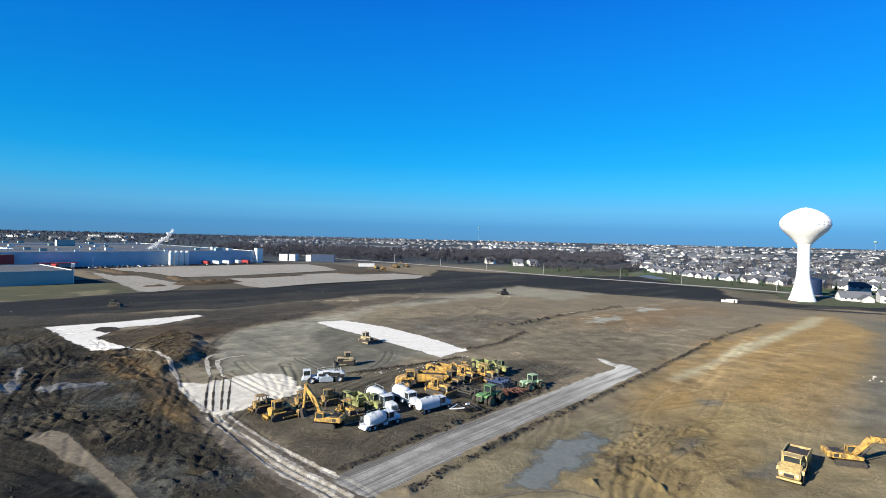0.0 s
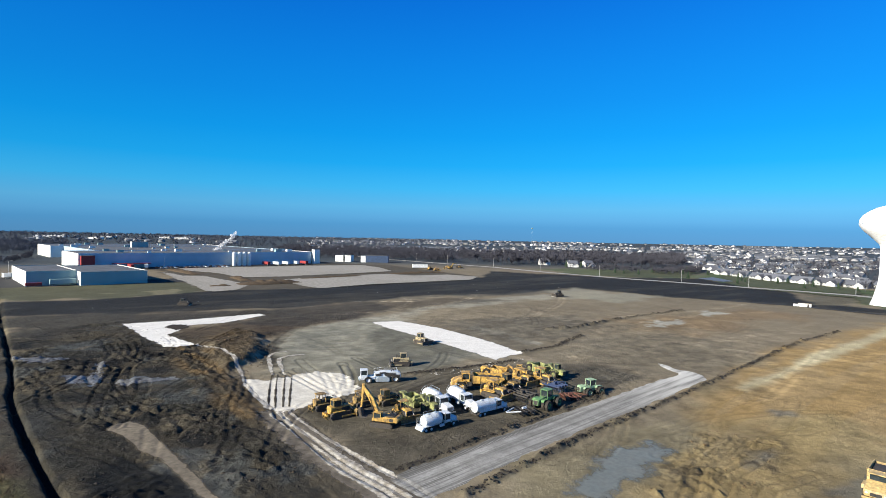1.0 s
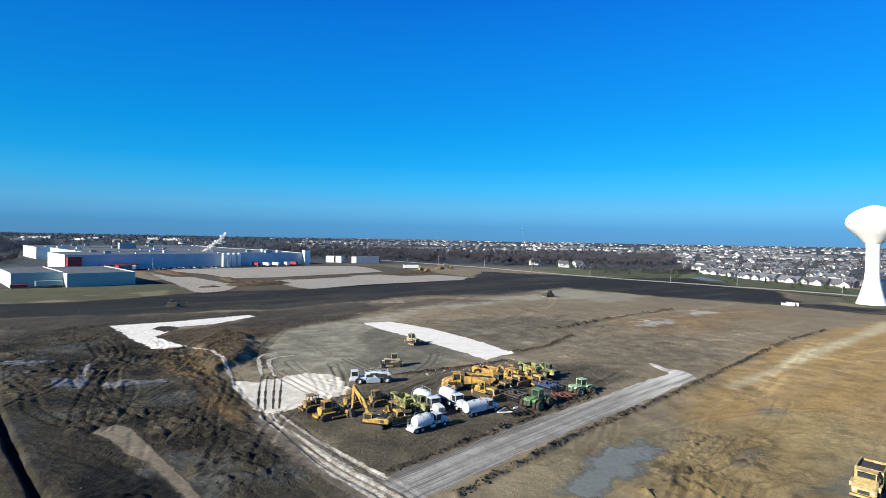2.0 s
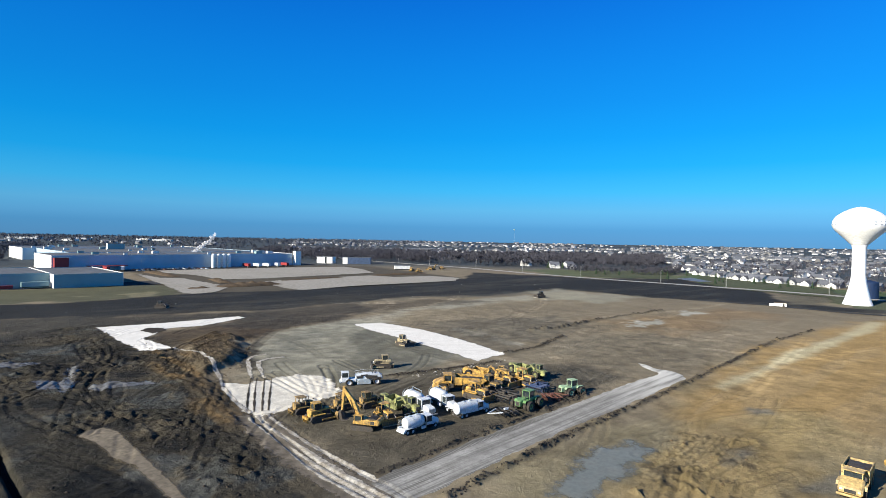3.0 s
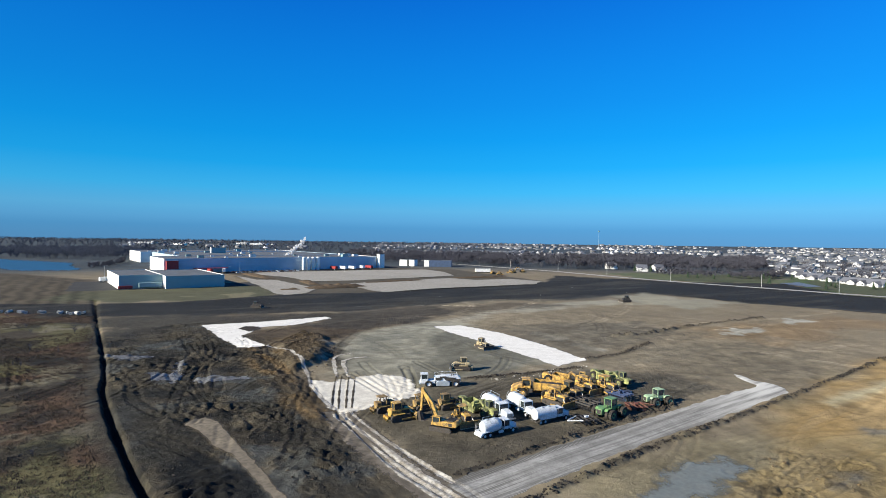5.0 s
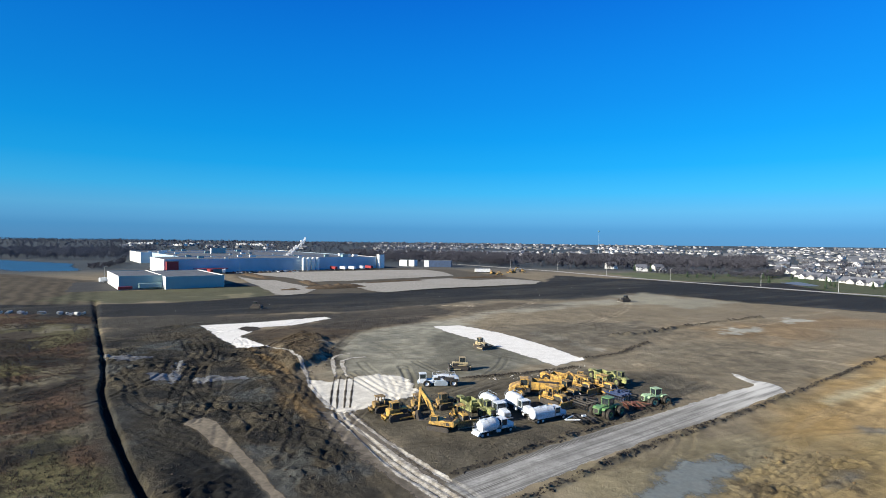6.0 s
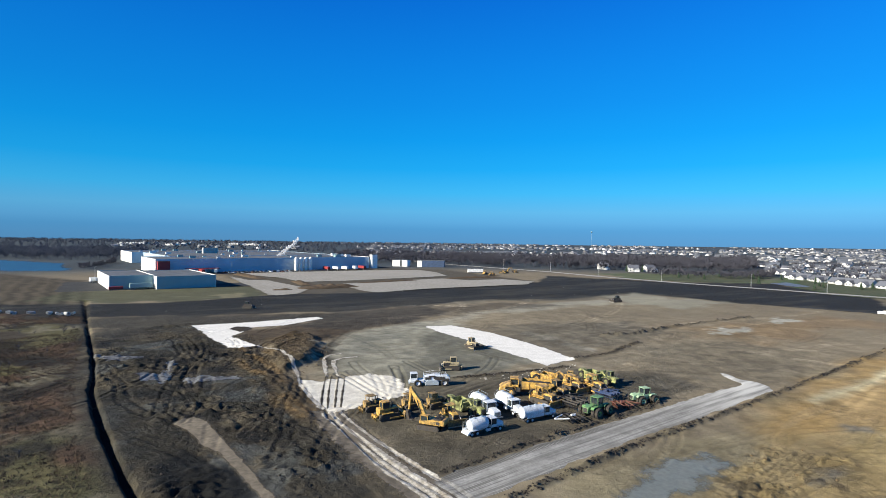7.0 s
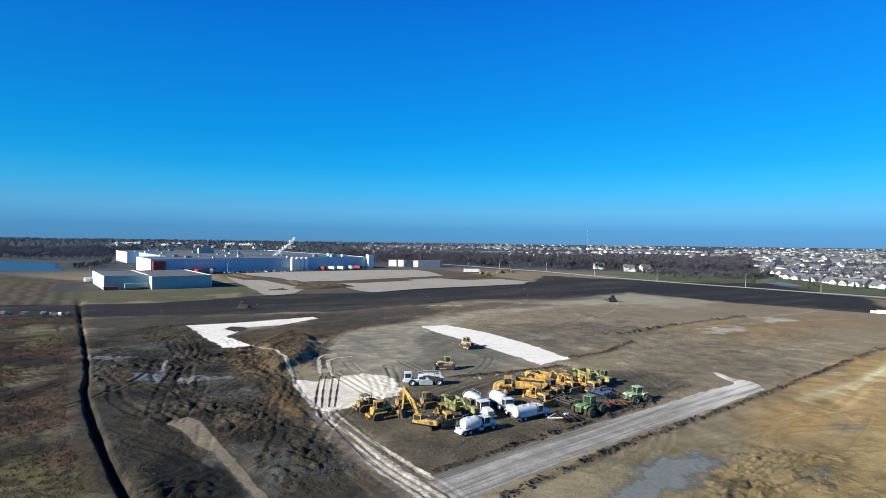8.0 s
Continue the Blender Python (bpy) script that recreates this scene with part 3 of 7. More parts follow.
EAST_GREY = [(190, 240), (174, 207), (122, 148), (101, 125), (80, 102), (72, 80), (110, 70), (260, 210)]
TRUCK_DARK = [(46, 80), (58, 89), (71, 95), (84, 99), (95, 95), (70, 60), (40, 62)]
ROUGH_EAST = [(20, 74), (25, 84), (33, 95), (43, 103), (50, 96), (48, 86), (43, 75), (34, 64), (24, 62)]
LIME_STRIP = [(-48.4, 202.9), (-38.1, 208.7), (-20.6, 195), (-3.5, 175.8), (7.8, 158), (0, 148.5), (-11.6, 161), (-22, 173.6), (-33.6, 185.3)]
LIME_CORNER = [(-134, 178.5), (-118, 193), (-99, 214.5), (-95, 211), (-101, 190), (-110.5, 181.5), (-107.5, 170.3), (-107, 163.5), (-90.5, 152), (-91.5, 146), (-95, 145.2), (-113, 160)]
LIME_PAD = [(-57.5, 116.7), (-52.7, 117.5), (-49.2, 121), (-44.4, 127.2), (-38.4, 127.1), (-32.8, 121.4), (-30, 113), (-33.4, 107.4), (-37.8, 101.3), (-40.5, 97.5), (-45, 99), (-50.5, 106.5)]
WEST_TRACK = [(-41.5, 97.6), (-39.6, 94.2), (-36, 90.8), (-31, 84.9), (-24.5, 77.6), (-19, 72.8), (-14, 69), (-6, 61.5), (8, 49)]
GREEN_EAST = [(170, 419.7), (186, 451.9), (200, 546.6), (235, 605.1), (262, 546.6), (268, 472.4), (280, 419.7), (330, 390.4), (380, 370.9), (380, 322.1), (262, 302.6), (235, 292.8), (212, 322.1), (238, 369.9), (200, 417.7)]
GREEN_NORTH = [(40, 605.1), (60, 546.6), (98, 499.7), (186, 503.6), (200, 546.6), (230, 624.6), (160, 624.6), (100, 610.0)]
WEST_SITE = [(-160, 150), (-134, 180), (-94, 152), (-68, 122), (-43, 94), (-14, 66), (-45, 36), (-62, 56), (-100, 91)]
EAST_OPEN = [(-5, 62), (20, 92), (45, 124), (60, 138), (100, 176), (140, 210), (180, 246), (270, 226), (150, 95), (80, 50), (20, 45)]
NORTH_WEST = [(-330, 146), (-198, 181), (-165, 196), (-133, 208), (-97, 230), (-78, 212), (-95, 206), (-134, 181), (-112, 158), (-140, 140), (-195, 178)]
BERMS = [([(-4, 69.3), (17.5, 96.1), (38, 117.6), (54, 135.7), (63, 146.4), (105, 194.2), (132, 218.1)], 0.65, 0.75), ([(-14.0, 75.6), (-7.5, 83.3), (12.5, 106.2), (24, 119.1)], 0.6, 0.6),
         ([(20, 200.1), (30, 205.9), (46, 224.5), (69, 248.9), (92, 269.4)], 0.9, 1.0), ([(8, 159.1), (20, 170.8), (30, 190.3)], 0.4, 1.4), ([(-22, 128.8), (-8, 137.6), (6, 148.4)], 0.35, 1.2)]


MUD_RUTS = [([(-135, 161), (-126, 158), (-119, 152), (-112, 144), (-104, 136), (-100, 128)], 1.1, 0.4, 0.45),
        ([(-123, 160), (-113, 155), (-104, 144), (-97, 133)], 1.1, 0.35, 0.45),
        ([(-104, 128), (-96, 117), (-88, 109), (-82, 110), (-76, 117), (-70, 118)], 1.2, 0.45, 0.5),
        ([(-92, 124), (-84, 112), (-79, 104), (-72, 98), (-64, 94)], 1.2, 0.4, 0.45),
        ([(-88, 104), (-76, 100), (-66, 99), (-58, 101)], 1.0, 0.4, 0.45),
        ([(-108, 112), (-96, 104), (-86, 94), (-76, 88), (-68, 86)], 1.1, 0.35, 0.45)]
YARD_RUTS = [(WEST_TRACK, 0.75, 0.2, 0.26), ([(p + 0.6, q + 1.5) for p, q in WEST_TRACK], 1.9, 0.2, 0.26),
        ([(-42.6, 99), (-46, 107.5), (-49.5, 116), (-52, 123)], 1.1, 0.14, 0.28),
        ([(-133, 162.8), (-122, 159), (-107, 144.5), (-99, 134), (-92, 129)], 1.1, 0.5, 0.4),
        ([(-26, 62), (-38, 72), (-42, 80), (-46, 90), (-56, 98)], 1.1, 0.12, 0.3),
        ([(-18, 62), (-28, 72), (-38, 84), (-44, 92)], 1.1, 0.1, 0.3),
        ([(20, 70), (32, 84), (42, 92), (58, 92), (76, 84)], 1.2, 0.1, 0.25),
        ([(28, 66), (34, 78), (37, 92), (42, 106), (58, 126), (92, 162)], 1.2, 0.1, 0.25)]
EAST_RUTS = [([(24, 74), (31, 88), (35, 98), (44, 112), (60, 124)], 1.2, 0.12, 0.25),
        ([(30, 92), (46, 96), (60, 104), (80, 118)], 1.2, 0.08, 0.25),
        ([(22, 62), (25, 72), (30, 82), (37, 90), (46, 94)], 0.9, 0.3, 0.3),
        ([(25, 60), (28, 70), (33, 79), (40, 86)], 0.9, 0.3, 0.3),
        ([(30, 62), (33, 70), (38, 77), (46, 82)], 0.9, 0.25, 0.3),
        ([(-24, 84), (-14, 90), (-4, 97), (4, 100)], 1.0, 0.15, 0.35)]
PUDDLE_RUTS = [([(-30, 112), (-20, 114), (-12, 120), (-4, 128)], 1.0, 0.2, 0.35),
        ([(-36, 122), (-24, 127), (-8, 134)], 1.0, 0.2, 0.35)]
RUTS = MUD_RUTS + YARD_RUTS + EAST_RUTS + PUDDLE_RUTS


def wandering(seed, n, x0, x1, y0, y1, heading, spread, length, depth, tone, w=0.32):
    """Pairs of tyre tracks: (points, half gauge, depth, width of a tyre, tone of the pressed soil)."""
    r = random.Random(seed)
    out = []
    for _ in range(n):
        px, py, a, bend = r.uniform(x0, x1), r.uniform(y0, y1), radians(heading + r.uniform(-spread, spread)), r.uniform(-0.022, 0.022)
        pts = [(px, py)]
        for k in range(max(3, int(length * r.uniform(0.6, 1.3) / 4))):
            px, py, a = px + 4 * math.cos(a), py + 4 * math.sin(a), a + bend * 4 * r.uniform(0.5, 1.5)
            pts.append((px, py))
        out.append((pts, r.uniform(0.9, 1.25), depth * r.uniform(0.5, 1.3), w * r.uniform(0.8, 1.3), tone * r.uniform(0.9, 1.1)))
    return out


TRACKS = (wandering(1, 5, 26, 70, 64, 100, 50, 16, 45, 0.06, 0.88) + wandering(2, 8, 50, 110, 115, 190, 48, 14, 80, 0.04, 1.2, 0.6) + wandering(3, 14, -72, -15, 132, 195, 20, 90, 40, 0.05, 0.8, 0.38)
          + wandering(4, 22, -120, -62, 82, 150, 120, 70, 36, 0.22, 0.62) + wandering(5, 12, -36, 20, 78, 118, 48, 30, 34, 0.09, 0.72) + wandering(6, 12, -20, 90, 150, 240, 48, 35, 70, 0.05, 0.82, 0.5)
          + wandering(7, 10, -10, 70, 160, 260, -30, 40, 60, 0.04, 1.22, 0.5) + wandering(8, 12, -150, 60, 215, 330, 42, 25, 90, 0.06, 1.5, 0.7) + wandering(9, 14, -70, -28, 58, 92, 135, 30, 30, 0.14, 0.7)
          + wandering(10, 8, 6, 34, 76, 108, 46, 8, 50, 0.07, 0.86) + wandering(11, 10, -62, -38, 100, 145, -55, 14, 30, 0.16, 0.66) + wandering(12, 10, -150, -100, 140, 185, 100, 50, 40, 0.14, 0.68))
# short torn ridges where a bucket raked the ochre clay
RAKED = ([([(25.0 + 0.72 * k, 74.6 + 0.1 * k), (27.6 + 0.78 * k, 81.4 + 0.1 * k)], 0.3) for k in range(8)] + [([(30.4 + 2.6 * k, 85.8 + 0.4 * k), (37.4 + 2.9 * k, 95.4 + 0.5 * k)], 0.3) for k in range(4)]
         + [([(23.6, 79.6), (26.0, 76.4)], 0.5), ([(21.4, 73.4), (22.2, 70.8)], 0.6), ([(30.0, 75.2), (30.6, 70.0)], 0.6)])


def near_to(x, y, pts, reach):
    """Which points lie within the box round an outline or a line, widened by reach."""
    return (x > min(p[0] for p in pts) - reach) & (x < max(p[0] for p in pts) + reach) & (y > min(p[1] for p in pts) - reach) & (y < max(p[1] for p in pts) + reach)


def zone(x, y, outline, soft, ragged=0.0, size=9.0):
    """Weight 0..1 of an outline, with a frayed edge."""
    w = np.zeros(np.shape(x))
    m = near_to(x, y, outline, 15)
    if m.any():
        w[m] = step(inside(x[m], y[m], outline) + ragged * fbm(x[m], y[m], size, 3), soft)
    return w


def land(x, y):
    """Height of the ground."""
    x, y = np.asarray(x, float), np.asarray(y, float)
    shape = x.shape
    x, y = np.atleast_1d(x).ravel(), np.atleast_1d(y).ravel()
    site = step(np.hypot(x, y - 150) - 330, 120)
    z = fbm(x, y, 60, 3) * 0.5 * site
    rough = (1 - 0.8 * zone(x, y, YARD, 3)) * (1 - 0.85 * zone(x, y, LIMED_GREY, 6)) * (1 - 0.8 * zone(x, y, EAST_OPEN, 6))
    for flat in (LIME_STRIP, LIME_CORNER, LIME_PAD, ROAD):
        rough = rough * (1 - 0.95 * zone(x, y, flat, 2.5))
    m = near_to(x, y, WEST_TRACK, 8)
    d = np.full(x.shape, 99.0)
    d[m] = line_distance(x[m], y[m], WEST_TRACK)[0]
    rough = rough * (1 - 0.85 * step(d - 4, 2))
    near = step(np.hypot(x + 20, y - 110) - 190, 60)
    z = z + fbm(x, y, 5.0, 4) * 0.16 * near * np.clip(rough, 0.02, 1)
    # churned mud west of the yard
    mud = zone(x, y, MUD_WEST, 5, 6, 20)
    lane = np.full(x.shape, 99.0)
    m = near_to(x, y, MUD_LANE, 8)
    lane[m] = inside(x[m], y[m], MUD_LANE)
    torn = np.clip(fbm(x - 70, y + 20, 22, 3) * 3.0 + 0.35, 0.12, 1.2)
    z = z + mud * torn * (np.abs(fbm(x, y, 7, 4)) * 0.7 - 0.12 + np.abs(fbm(x + 40, y, 2.0, 3)) * 0.95) * (1 - step(lane - 1.5, 2)) * np.clip(rough, 0.1, 1)
    # raised spoil with a face that drops into the yard
    rise = 0.35 + 0.65 * np.clip((x + 0.45 * y + 24) / 18, 0, 1)
    z = z + 1.5 * zone(x, y, HEAP, 2.4, 3) * rise * (1 + fbm(x, y, 7, 4) * 0.6 + np.abs(fbm(x, y + 30, 2.2, 3)) * 0.3)
    z = z + zone(x, y, ORANGE_MUD, 3.5, 3, 8) * (0.25 + 0.5 * fbm(x, y, 3, 3) + 0.9 * np.abs(fbm((x * 0.714 + y * 0.7), (y * 0.714 - x * 0.7) * 0.3, 1.8, 3)))
    z = z + zone(x, y, ROUGH_EAST, 3, 3) * np.clip(fbm(x - 20, y, 12, 3) * 3 + 0.2, 0, 1) * np.abs(fbm(x + 9, y, 2.2, 3)) * 0.8
    # wheel ruts: looping through the mud, crossing the lime pad, and lacing the open ground to the east
    for pts, gauge, depth, w in RUTS:
        m = near_to(x, y, pts, 5)
        d, _ = line_distance(x[m], y[m], pts)
        z[m] += -depth * 0.6 * np.exp(-(((d - gauge) / w) ** 2)) + depth * 0.27 * np.exp(-(((d - gauge - 2.2 * w) / w) ** 2))
    loose = 1 - zone(x, y, ROAD, 1.5)
    for pts, gauge, depth, w, _ in TRACKS:
        m = near_to(x, y, pts, 4)
        if m.any():
            d, _ = line_distance(x[m], y[m], pts)
            depth = depth * loose[m]
            z[m] += -depth * np.exp(-(((d - gauge) / w) ** 2)) + depth * 0.5 * np.exp(-(((d - gauge - 2 * w) / w) ** 2))
    for pts, h in RAKED:
        m = near_to(x, y, pts, 2)
        if m.any():
            d, _ = line_distance(x[m], y[m], pts)
            z[m] += h * np.clip(0.6 + fbm(x[m], y[m], 1.8, 2) * 2, 0, 1.6) * np.exp(-((d / 0.34) ** 2))
    for pts, h, w in BERMS:
        m = near_to(x, y, pts, 6)
        d, _ = line_distance(x[m], y[m], pts)
        d = d + fbm(x[m], y[m], 6, 3) * 0.6
        z[m] += h * np.exp(-((d / w) ** 2)) * np.clip(0.75 + fbm(x[m], y[m], 2.2, 2) * 1.6, 0, 2)
    m = near_to(x, y, CREEK, 12)
    d, _ = line_distance(x[m], y[m], CREEK)
    z[m] += -1.35 * np.exp(-(((d + fbm(x[m], y[m], 7, 3) * 0.5) / 0.6) ** 4)) + 0.05 * np.exp(-(((d - 3.5) / 1.8) ** 2)) * (1 + fbm(x[m], y[m], 5, 3) * 2)
    return z.reshape(shape)


def spaced(stops):
    """Grid lines whose spacing runs from value to value: (place, spacing) pairs."""
    out, p = [stops[0][0]], stops[0][0]
    while p < stops[-1][0]:
        p += max(0.1, np.interp(p, [s[0] for s in stops], [s[1] for s in stops]))
        out.append(p)
    return np.array(out)


def soil_colours(x, y):
    n1, n2, n3 = fbm(x, y, 45, 4), fbm(x + 300, y, 12, 4), fbm(x, y + 500, 3.2, 3)
    c = np.empty(x.shape + (3,))
    c[:] = (0.197, 0.150, 0.100)

    def lay(outline, colour, soft, ragged=0.0, size=12.0, most=1.0):
        nonlocal c
        px, py = [q[0] for q in outline], [q[1] for q in outline]
        m = (x > min(px) - 30) & (x < max(px) + 30) & (y > min(py) - 30) & (y < max(py) + 30)
        if m.any():
            d = inside(x[m], y[m], outline) + ragged * fbm(x[m] + 90, y[m], size, 4)
            w = (step(d, soft) * most)[:, None]
            c[m] = c[m] * (1 - w) + np.array(colour) * w

    # far ground fades to a bluish tone, distance haze put into the colour
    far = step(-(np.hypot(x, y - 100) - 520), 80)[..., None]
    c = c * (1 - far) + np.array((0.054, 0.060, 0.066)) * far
    lay(STUBBLE, (0.096, 0.073, 0.049), 6, 8)
    lay(WEST_SCRUB, (0.054, 0.041, 0.029), 2, 4)
    lay(LAWN_WEST, (0.092, 0.084, 0.05), 4, 14)
    lay([(-222, 255), (-199, 270), (-186, 291), (-168, 268), (-178, 264), (-190, 276), (-201, 262)], (0.20, 0.165, 0.10), 2, 8, 10, 0.8)
    lay(GREEN_EAST, (0.075, 0.098, 0.045), 5, 14)
    lay([(165, 304), (176, 300), (216, 327), (250, 386), (211, 389)], (0.10, 0.085, 0.06), 5, 16, 14, 0.8)
    lay(GREEN_NORTH, (0.10, 0.105, 0.055), 5, 20)
    lay([(-300, 440), (-160, 285), (-100, 318), (-10, 450), (-120, 600), (-200, 600)], (0.085, 0.068, 0.05), 4, 8, 14)
    lay(BLACK_FIELD, (0.0235, 0.022, 0.0212), 3, 9, 25)
    lay([(-97, 236), (-38, 302), (3, 326), (52, 380), (70, 372), (20, 320), (-36, 292), (-95, 228)], (0.075, 0.067, 0.057), 3, 10, 12, 0.5)
    lay(PALE_BAND, (0.29, 0.25, 0.19), 6, 12, 20, 0.9)
    lay(PALE_FAR, (0.27, 0.235, 0.175), 6, 16, 20, 0.8)
    lay([(-97, 232), (-52, 222), (-30, 250), (8, 290), (-20, 296), (-60, 262)], (0.072, 0.055, 0.04), 6, 14, 16, 0.7)
    lay(EAST_ORANGE, (0.21, 0.135, 0.075), 8, 18, 20, 0.7)
    lay([(46, 194), (59, 205), (88, 222), (111, 249), (95, 254), (73, 245), (53, 226)], (0.20, 0.13, 0.07), 6, 12, 14, 0.6)
    for p in ([(60, 221), (68, 230), (79, 235), (79, 226), (65, 215)], [(97, 262), (112, 274), (111, 264), (97, 253)], [(-9, 199), (6, 192), (13, 173), (9, 172), (2, 186), (-12, 196)]):
        lay(p, (0.36, 0.33, 0.28), 1.5, 8, 6, 0.8)
    lay(BROWN_BAND, (0.078, 0.054, 0.036), 5, 9, 12, 0.85)
    lay(LIMED_GREY, (0.245, 0.216, 0.164), 5, 9, 14, 0.9)
    lay([(-36, 202), (-11, 168), (2, 154), (-10, 138), (-24, 126), (-31, 121), (-34, 130), (-30, 146), (-44, 166), (-46, 186)], (0.118, 0.104, 0.08), 5, 16, 14, 0.85)
    lay([(-70, 176), (-60, 190), (-50, 184), (-56, 166), (-50, 150), (-58, 142), (-66, 156)], (0.15, 0.135, 0.108), 4, 12, 10, 0.6)
    lay([(-22, 206), (-2, 226), (30, 236), (44, 214), (22, 182), (9, 160), (-3, 177)], (0.115, 0.092, 0.067), 5, 12, 14, 0.85)
    lay([(10, 157), (28, 188), (66, 206), (84, 186), (60, 152), (46, 140), (30, 147)], (0.15, 0.117, 0.08), 6, 12, 14, 0.8)
    lay(EAST_OPEN, (0.21, 0.165, 0.10), 6, 14, 16, 0.85)
    lay(NORTH_WEST, (0.034, 0.031, 0.027), 6, 14, 16, 0.85)
    lay([(-109, 172), (-101, 187), (-90, 196), (-74, 186), (-72, 168), (-80, 156), (-90, 151), (-107, 163)], (0.07, 0.048, 0.031), 3, 6, 8, 0.9)
    lay([(-150, 196), (-133, 210), (-97, 231), (-60, 264), (-48, 240), (-62, 205), (-76, 190), (-98, 192), (-99, 217), (-134, 181)], (0.056, 0.045, 0.035), 4, 8, 10, 0.9)
    lay(TAN, (0.292, 0.183, 0.077), 6, 7, 18)
    lay(TAN_NEAR, (0.275, 0.195, 0.092), 4, 12, 12, 0.85)
    lay(TAN_PATH, (0.40, 0.32, 0.195), 2.0, 2.0, 10, 0.95)
    lay(EAST_GREY, (0.135, 0.118, 0.095), 6, 5, 14, 0.85)
    lay(TRUCK_DARK, (0.165, 0.128, 0.082), 6, 5, 10, 0.7)
    lay(ROUGH_EAST, (0.235, 0.160, 0.074), 4, 8, 8, 0.8)
    for p in ([(54, 109), (56, 114), (60, 113), (58.5, 109)], [(38, 84.5), (41, 90), (45.5, 90.5), (44, 86.5)], [(44, 76), (49, 81), (54, 82), (50, 75)]):
        lay(p, (0.105, 0.10, 0.095), 1.5, 2.5, 4, 0.7)
    lay(YARD, (0.075, 0.062, 0.046), 3, 4, 8, 0.85)
    lay(WEST_SITE, (0.046, 0.038, 0.029), 4, 6, 12, 0.95)
    lay(ORANGE_MUD, (0.076, 0.053, 0.032), 4, 8, 8, 0.92)
    lay(HEAP, (0.074, 0.050, 0.028), 2, 4, 6, 0.9)
    # shade below the heap's east face, painted as a dark strip
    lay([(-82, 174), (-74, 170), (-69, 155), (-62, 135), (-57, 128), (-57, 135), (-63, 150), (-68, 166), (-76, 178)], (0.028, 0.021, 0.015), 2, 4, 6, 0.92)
    # drilled rows in the stubble field
    w = step(inside(x, y, STUBBLE), 6) * (0.5 + 0.5 * np.sin((x * 0.69 + y * 0.72) * 0.75 + n2 * 3))
    c = c * (1 - 0.55 * w)[..., None]
    # patchy brush west of the creek
    w = step(inside(x, y, WEST_SCRUB), 2)
    for k, (tone, lim) in enumerate((((0.098, 0.056, 0.035), 0.05), ((0.098, 0.084, 0.040), 0.12), ((0.020, 0.017, 0.014), 0.10), ((0.145, 0.118, 0.080), 0.22))):
        q = (w * np.clip((fbm(x + 77 * k, y - 31 * k, 26 if k < 2 else 14, 4) - lim) * 5, 0, 0.85))[..., None]
        c = c * (1 - q) + np.array(tone) * q
    # churned ground west of the yard is darker and wetter
    q = (zone(x, y, MUD_WEST, 5, 6, 12) * np.clip(0.8 + n2 * 1.4, 0, 0.97))[..., None]
    c = c * (1 - q) + np.array((0.036, 0.031, 0.0235)) * q
    # patches of drier brown, a wet sheen painted grey, and black in the churned mud
    w = zone(x, y, MUD_WEST, 5, 6, 12)
    for k, (tone, lim, size) in enumerate((((0.066, 0.051, 0.034), 0.02, 16), ((0.062, 0.060, 0.056), 0.16, 10), ((0.013, 0.012, 0.0115), 0.14, 8), ((0.085, 0.066, 0.045), 0.2, 5))):
        q = (w * np.clip((fbm(x + 61 * k, y + 47 * k, size, 4) - lim) * 5, 0, 0.8))[..., None]
        c = c * (1 - q) + np.array(tone) * q
    lay([(-97, 96), (-60, 68), (-48, 62), (-42, 66), (-58, 76), (-68, 84), (-88, 100)], (0.026, 0.023, 0.019), 3, 6, 8, 0.7)
    lay(DARK_PATCH, (0.012, 0.0115, 0.011), 1.5, 5, 8, 0.95)
    # brown and ochre smears where spoil was pushed downhill
    s = fbm((x * 0.714 + y * 0.70), (y * 0.714 - x * 0.70) * 0.16 + 60, 1.9, 3)
    w = zone(x, y, ORANGE_MUD, 3, 4, 9)
    q = (w * np.clip(0.2 + s * 3.4, 0.0, 0.95))[..., None]
    c = c * (1 - q) + np.array((0.135, 0.084, 0.040)) * q
    q = (w * np.clip(-0.4 - s * 3.0, 0, 0.6))[..., None]
    c = c * (1 - q) + np.array((0.026, 0.02, 0.016)) * q
    # torn dark mud and ochre lumps beside the shallow puddle
    s = fbm(x, y, 2.6, 4)
    q = (zone(x, y, ROUGH_EAST, 3, 4) * np.clip(s * 3.4 - 1.0, 0, 0.7))[..., None]
    c = c * (1 - q) + np.array((0.05, 0.036, 0.024)) * q
    # swirls where the mixer turned on the limed soil
    r1 = np.hypot(x + 52, y - 168)
    q = (zone(x, y, LIMED_GREY, 5, 6) * np.clip(np.sin(r1 * 1.15 + n2 * 5) * 0.5 + n1 - 0.15, 0, 0.4))[..., None]
    c = c * (1 - q) + np.array((0.15, 0.135, 0.112)) * q
    # paler scraped streaks across the open site, along the haul direction
    s = fbm((x * 0.66 + y * 0.75) * 0.12, (y * 0.66 - x * 0.75), 8, 4)
    q = (np.clip(s * 1.8 - 0.4, 0, 0.13) * step(np.hypot(x - 50, y - 190) - 130, 50))[..., None]
    c = c * (1 - q) + np.array((0.26, 0.215, 0.155)) * q
    # darker soil along the ruts, broken up by noise
    for pts, gauge, depth, w in RUTS:
        m = near_to(x, y, pts, 5)
        d, _ = line_distance(x[m], y[m], pts)
        q = (min(0.6, depth * 1.3) * np.exp(-(((d - gauge) / w) ** 2)) * np.clip(0.6 + n3[m] * 1.5, 0, 1))[..., None]
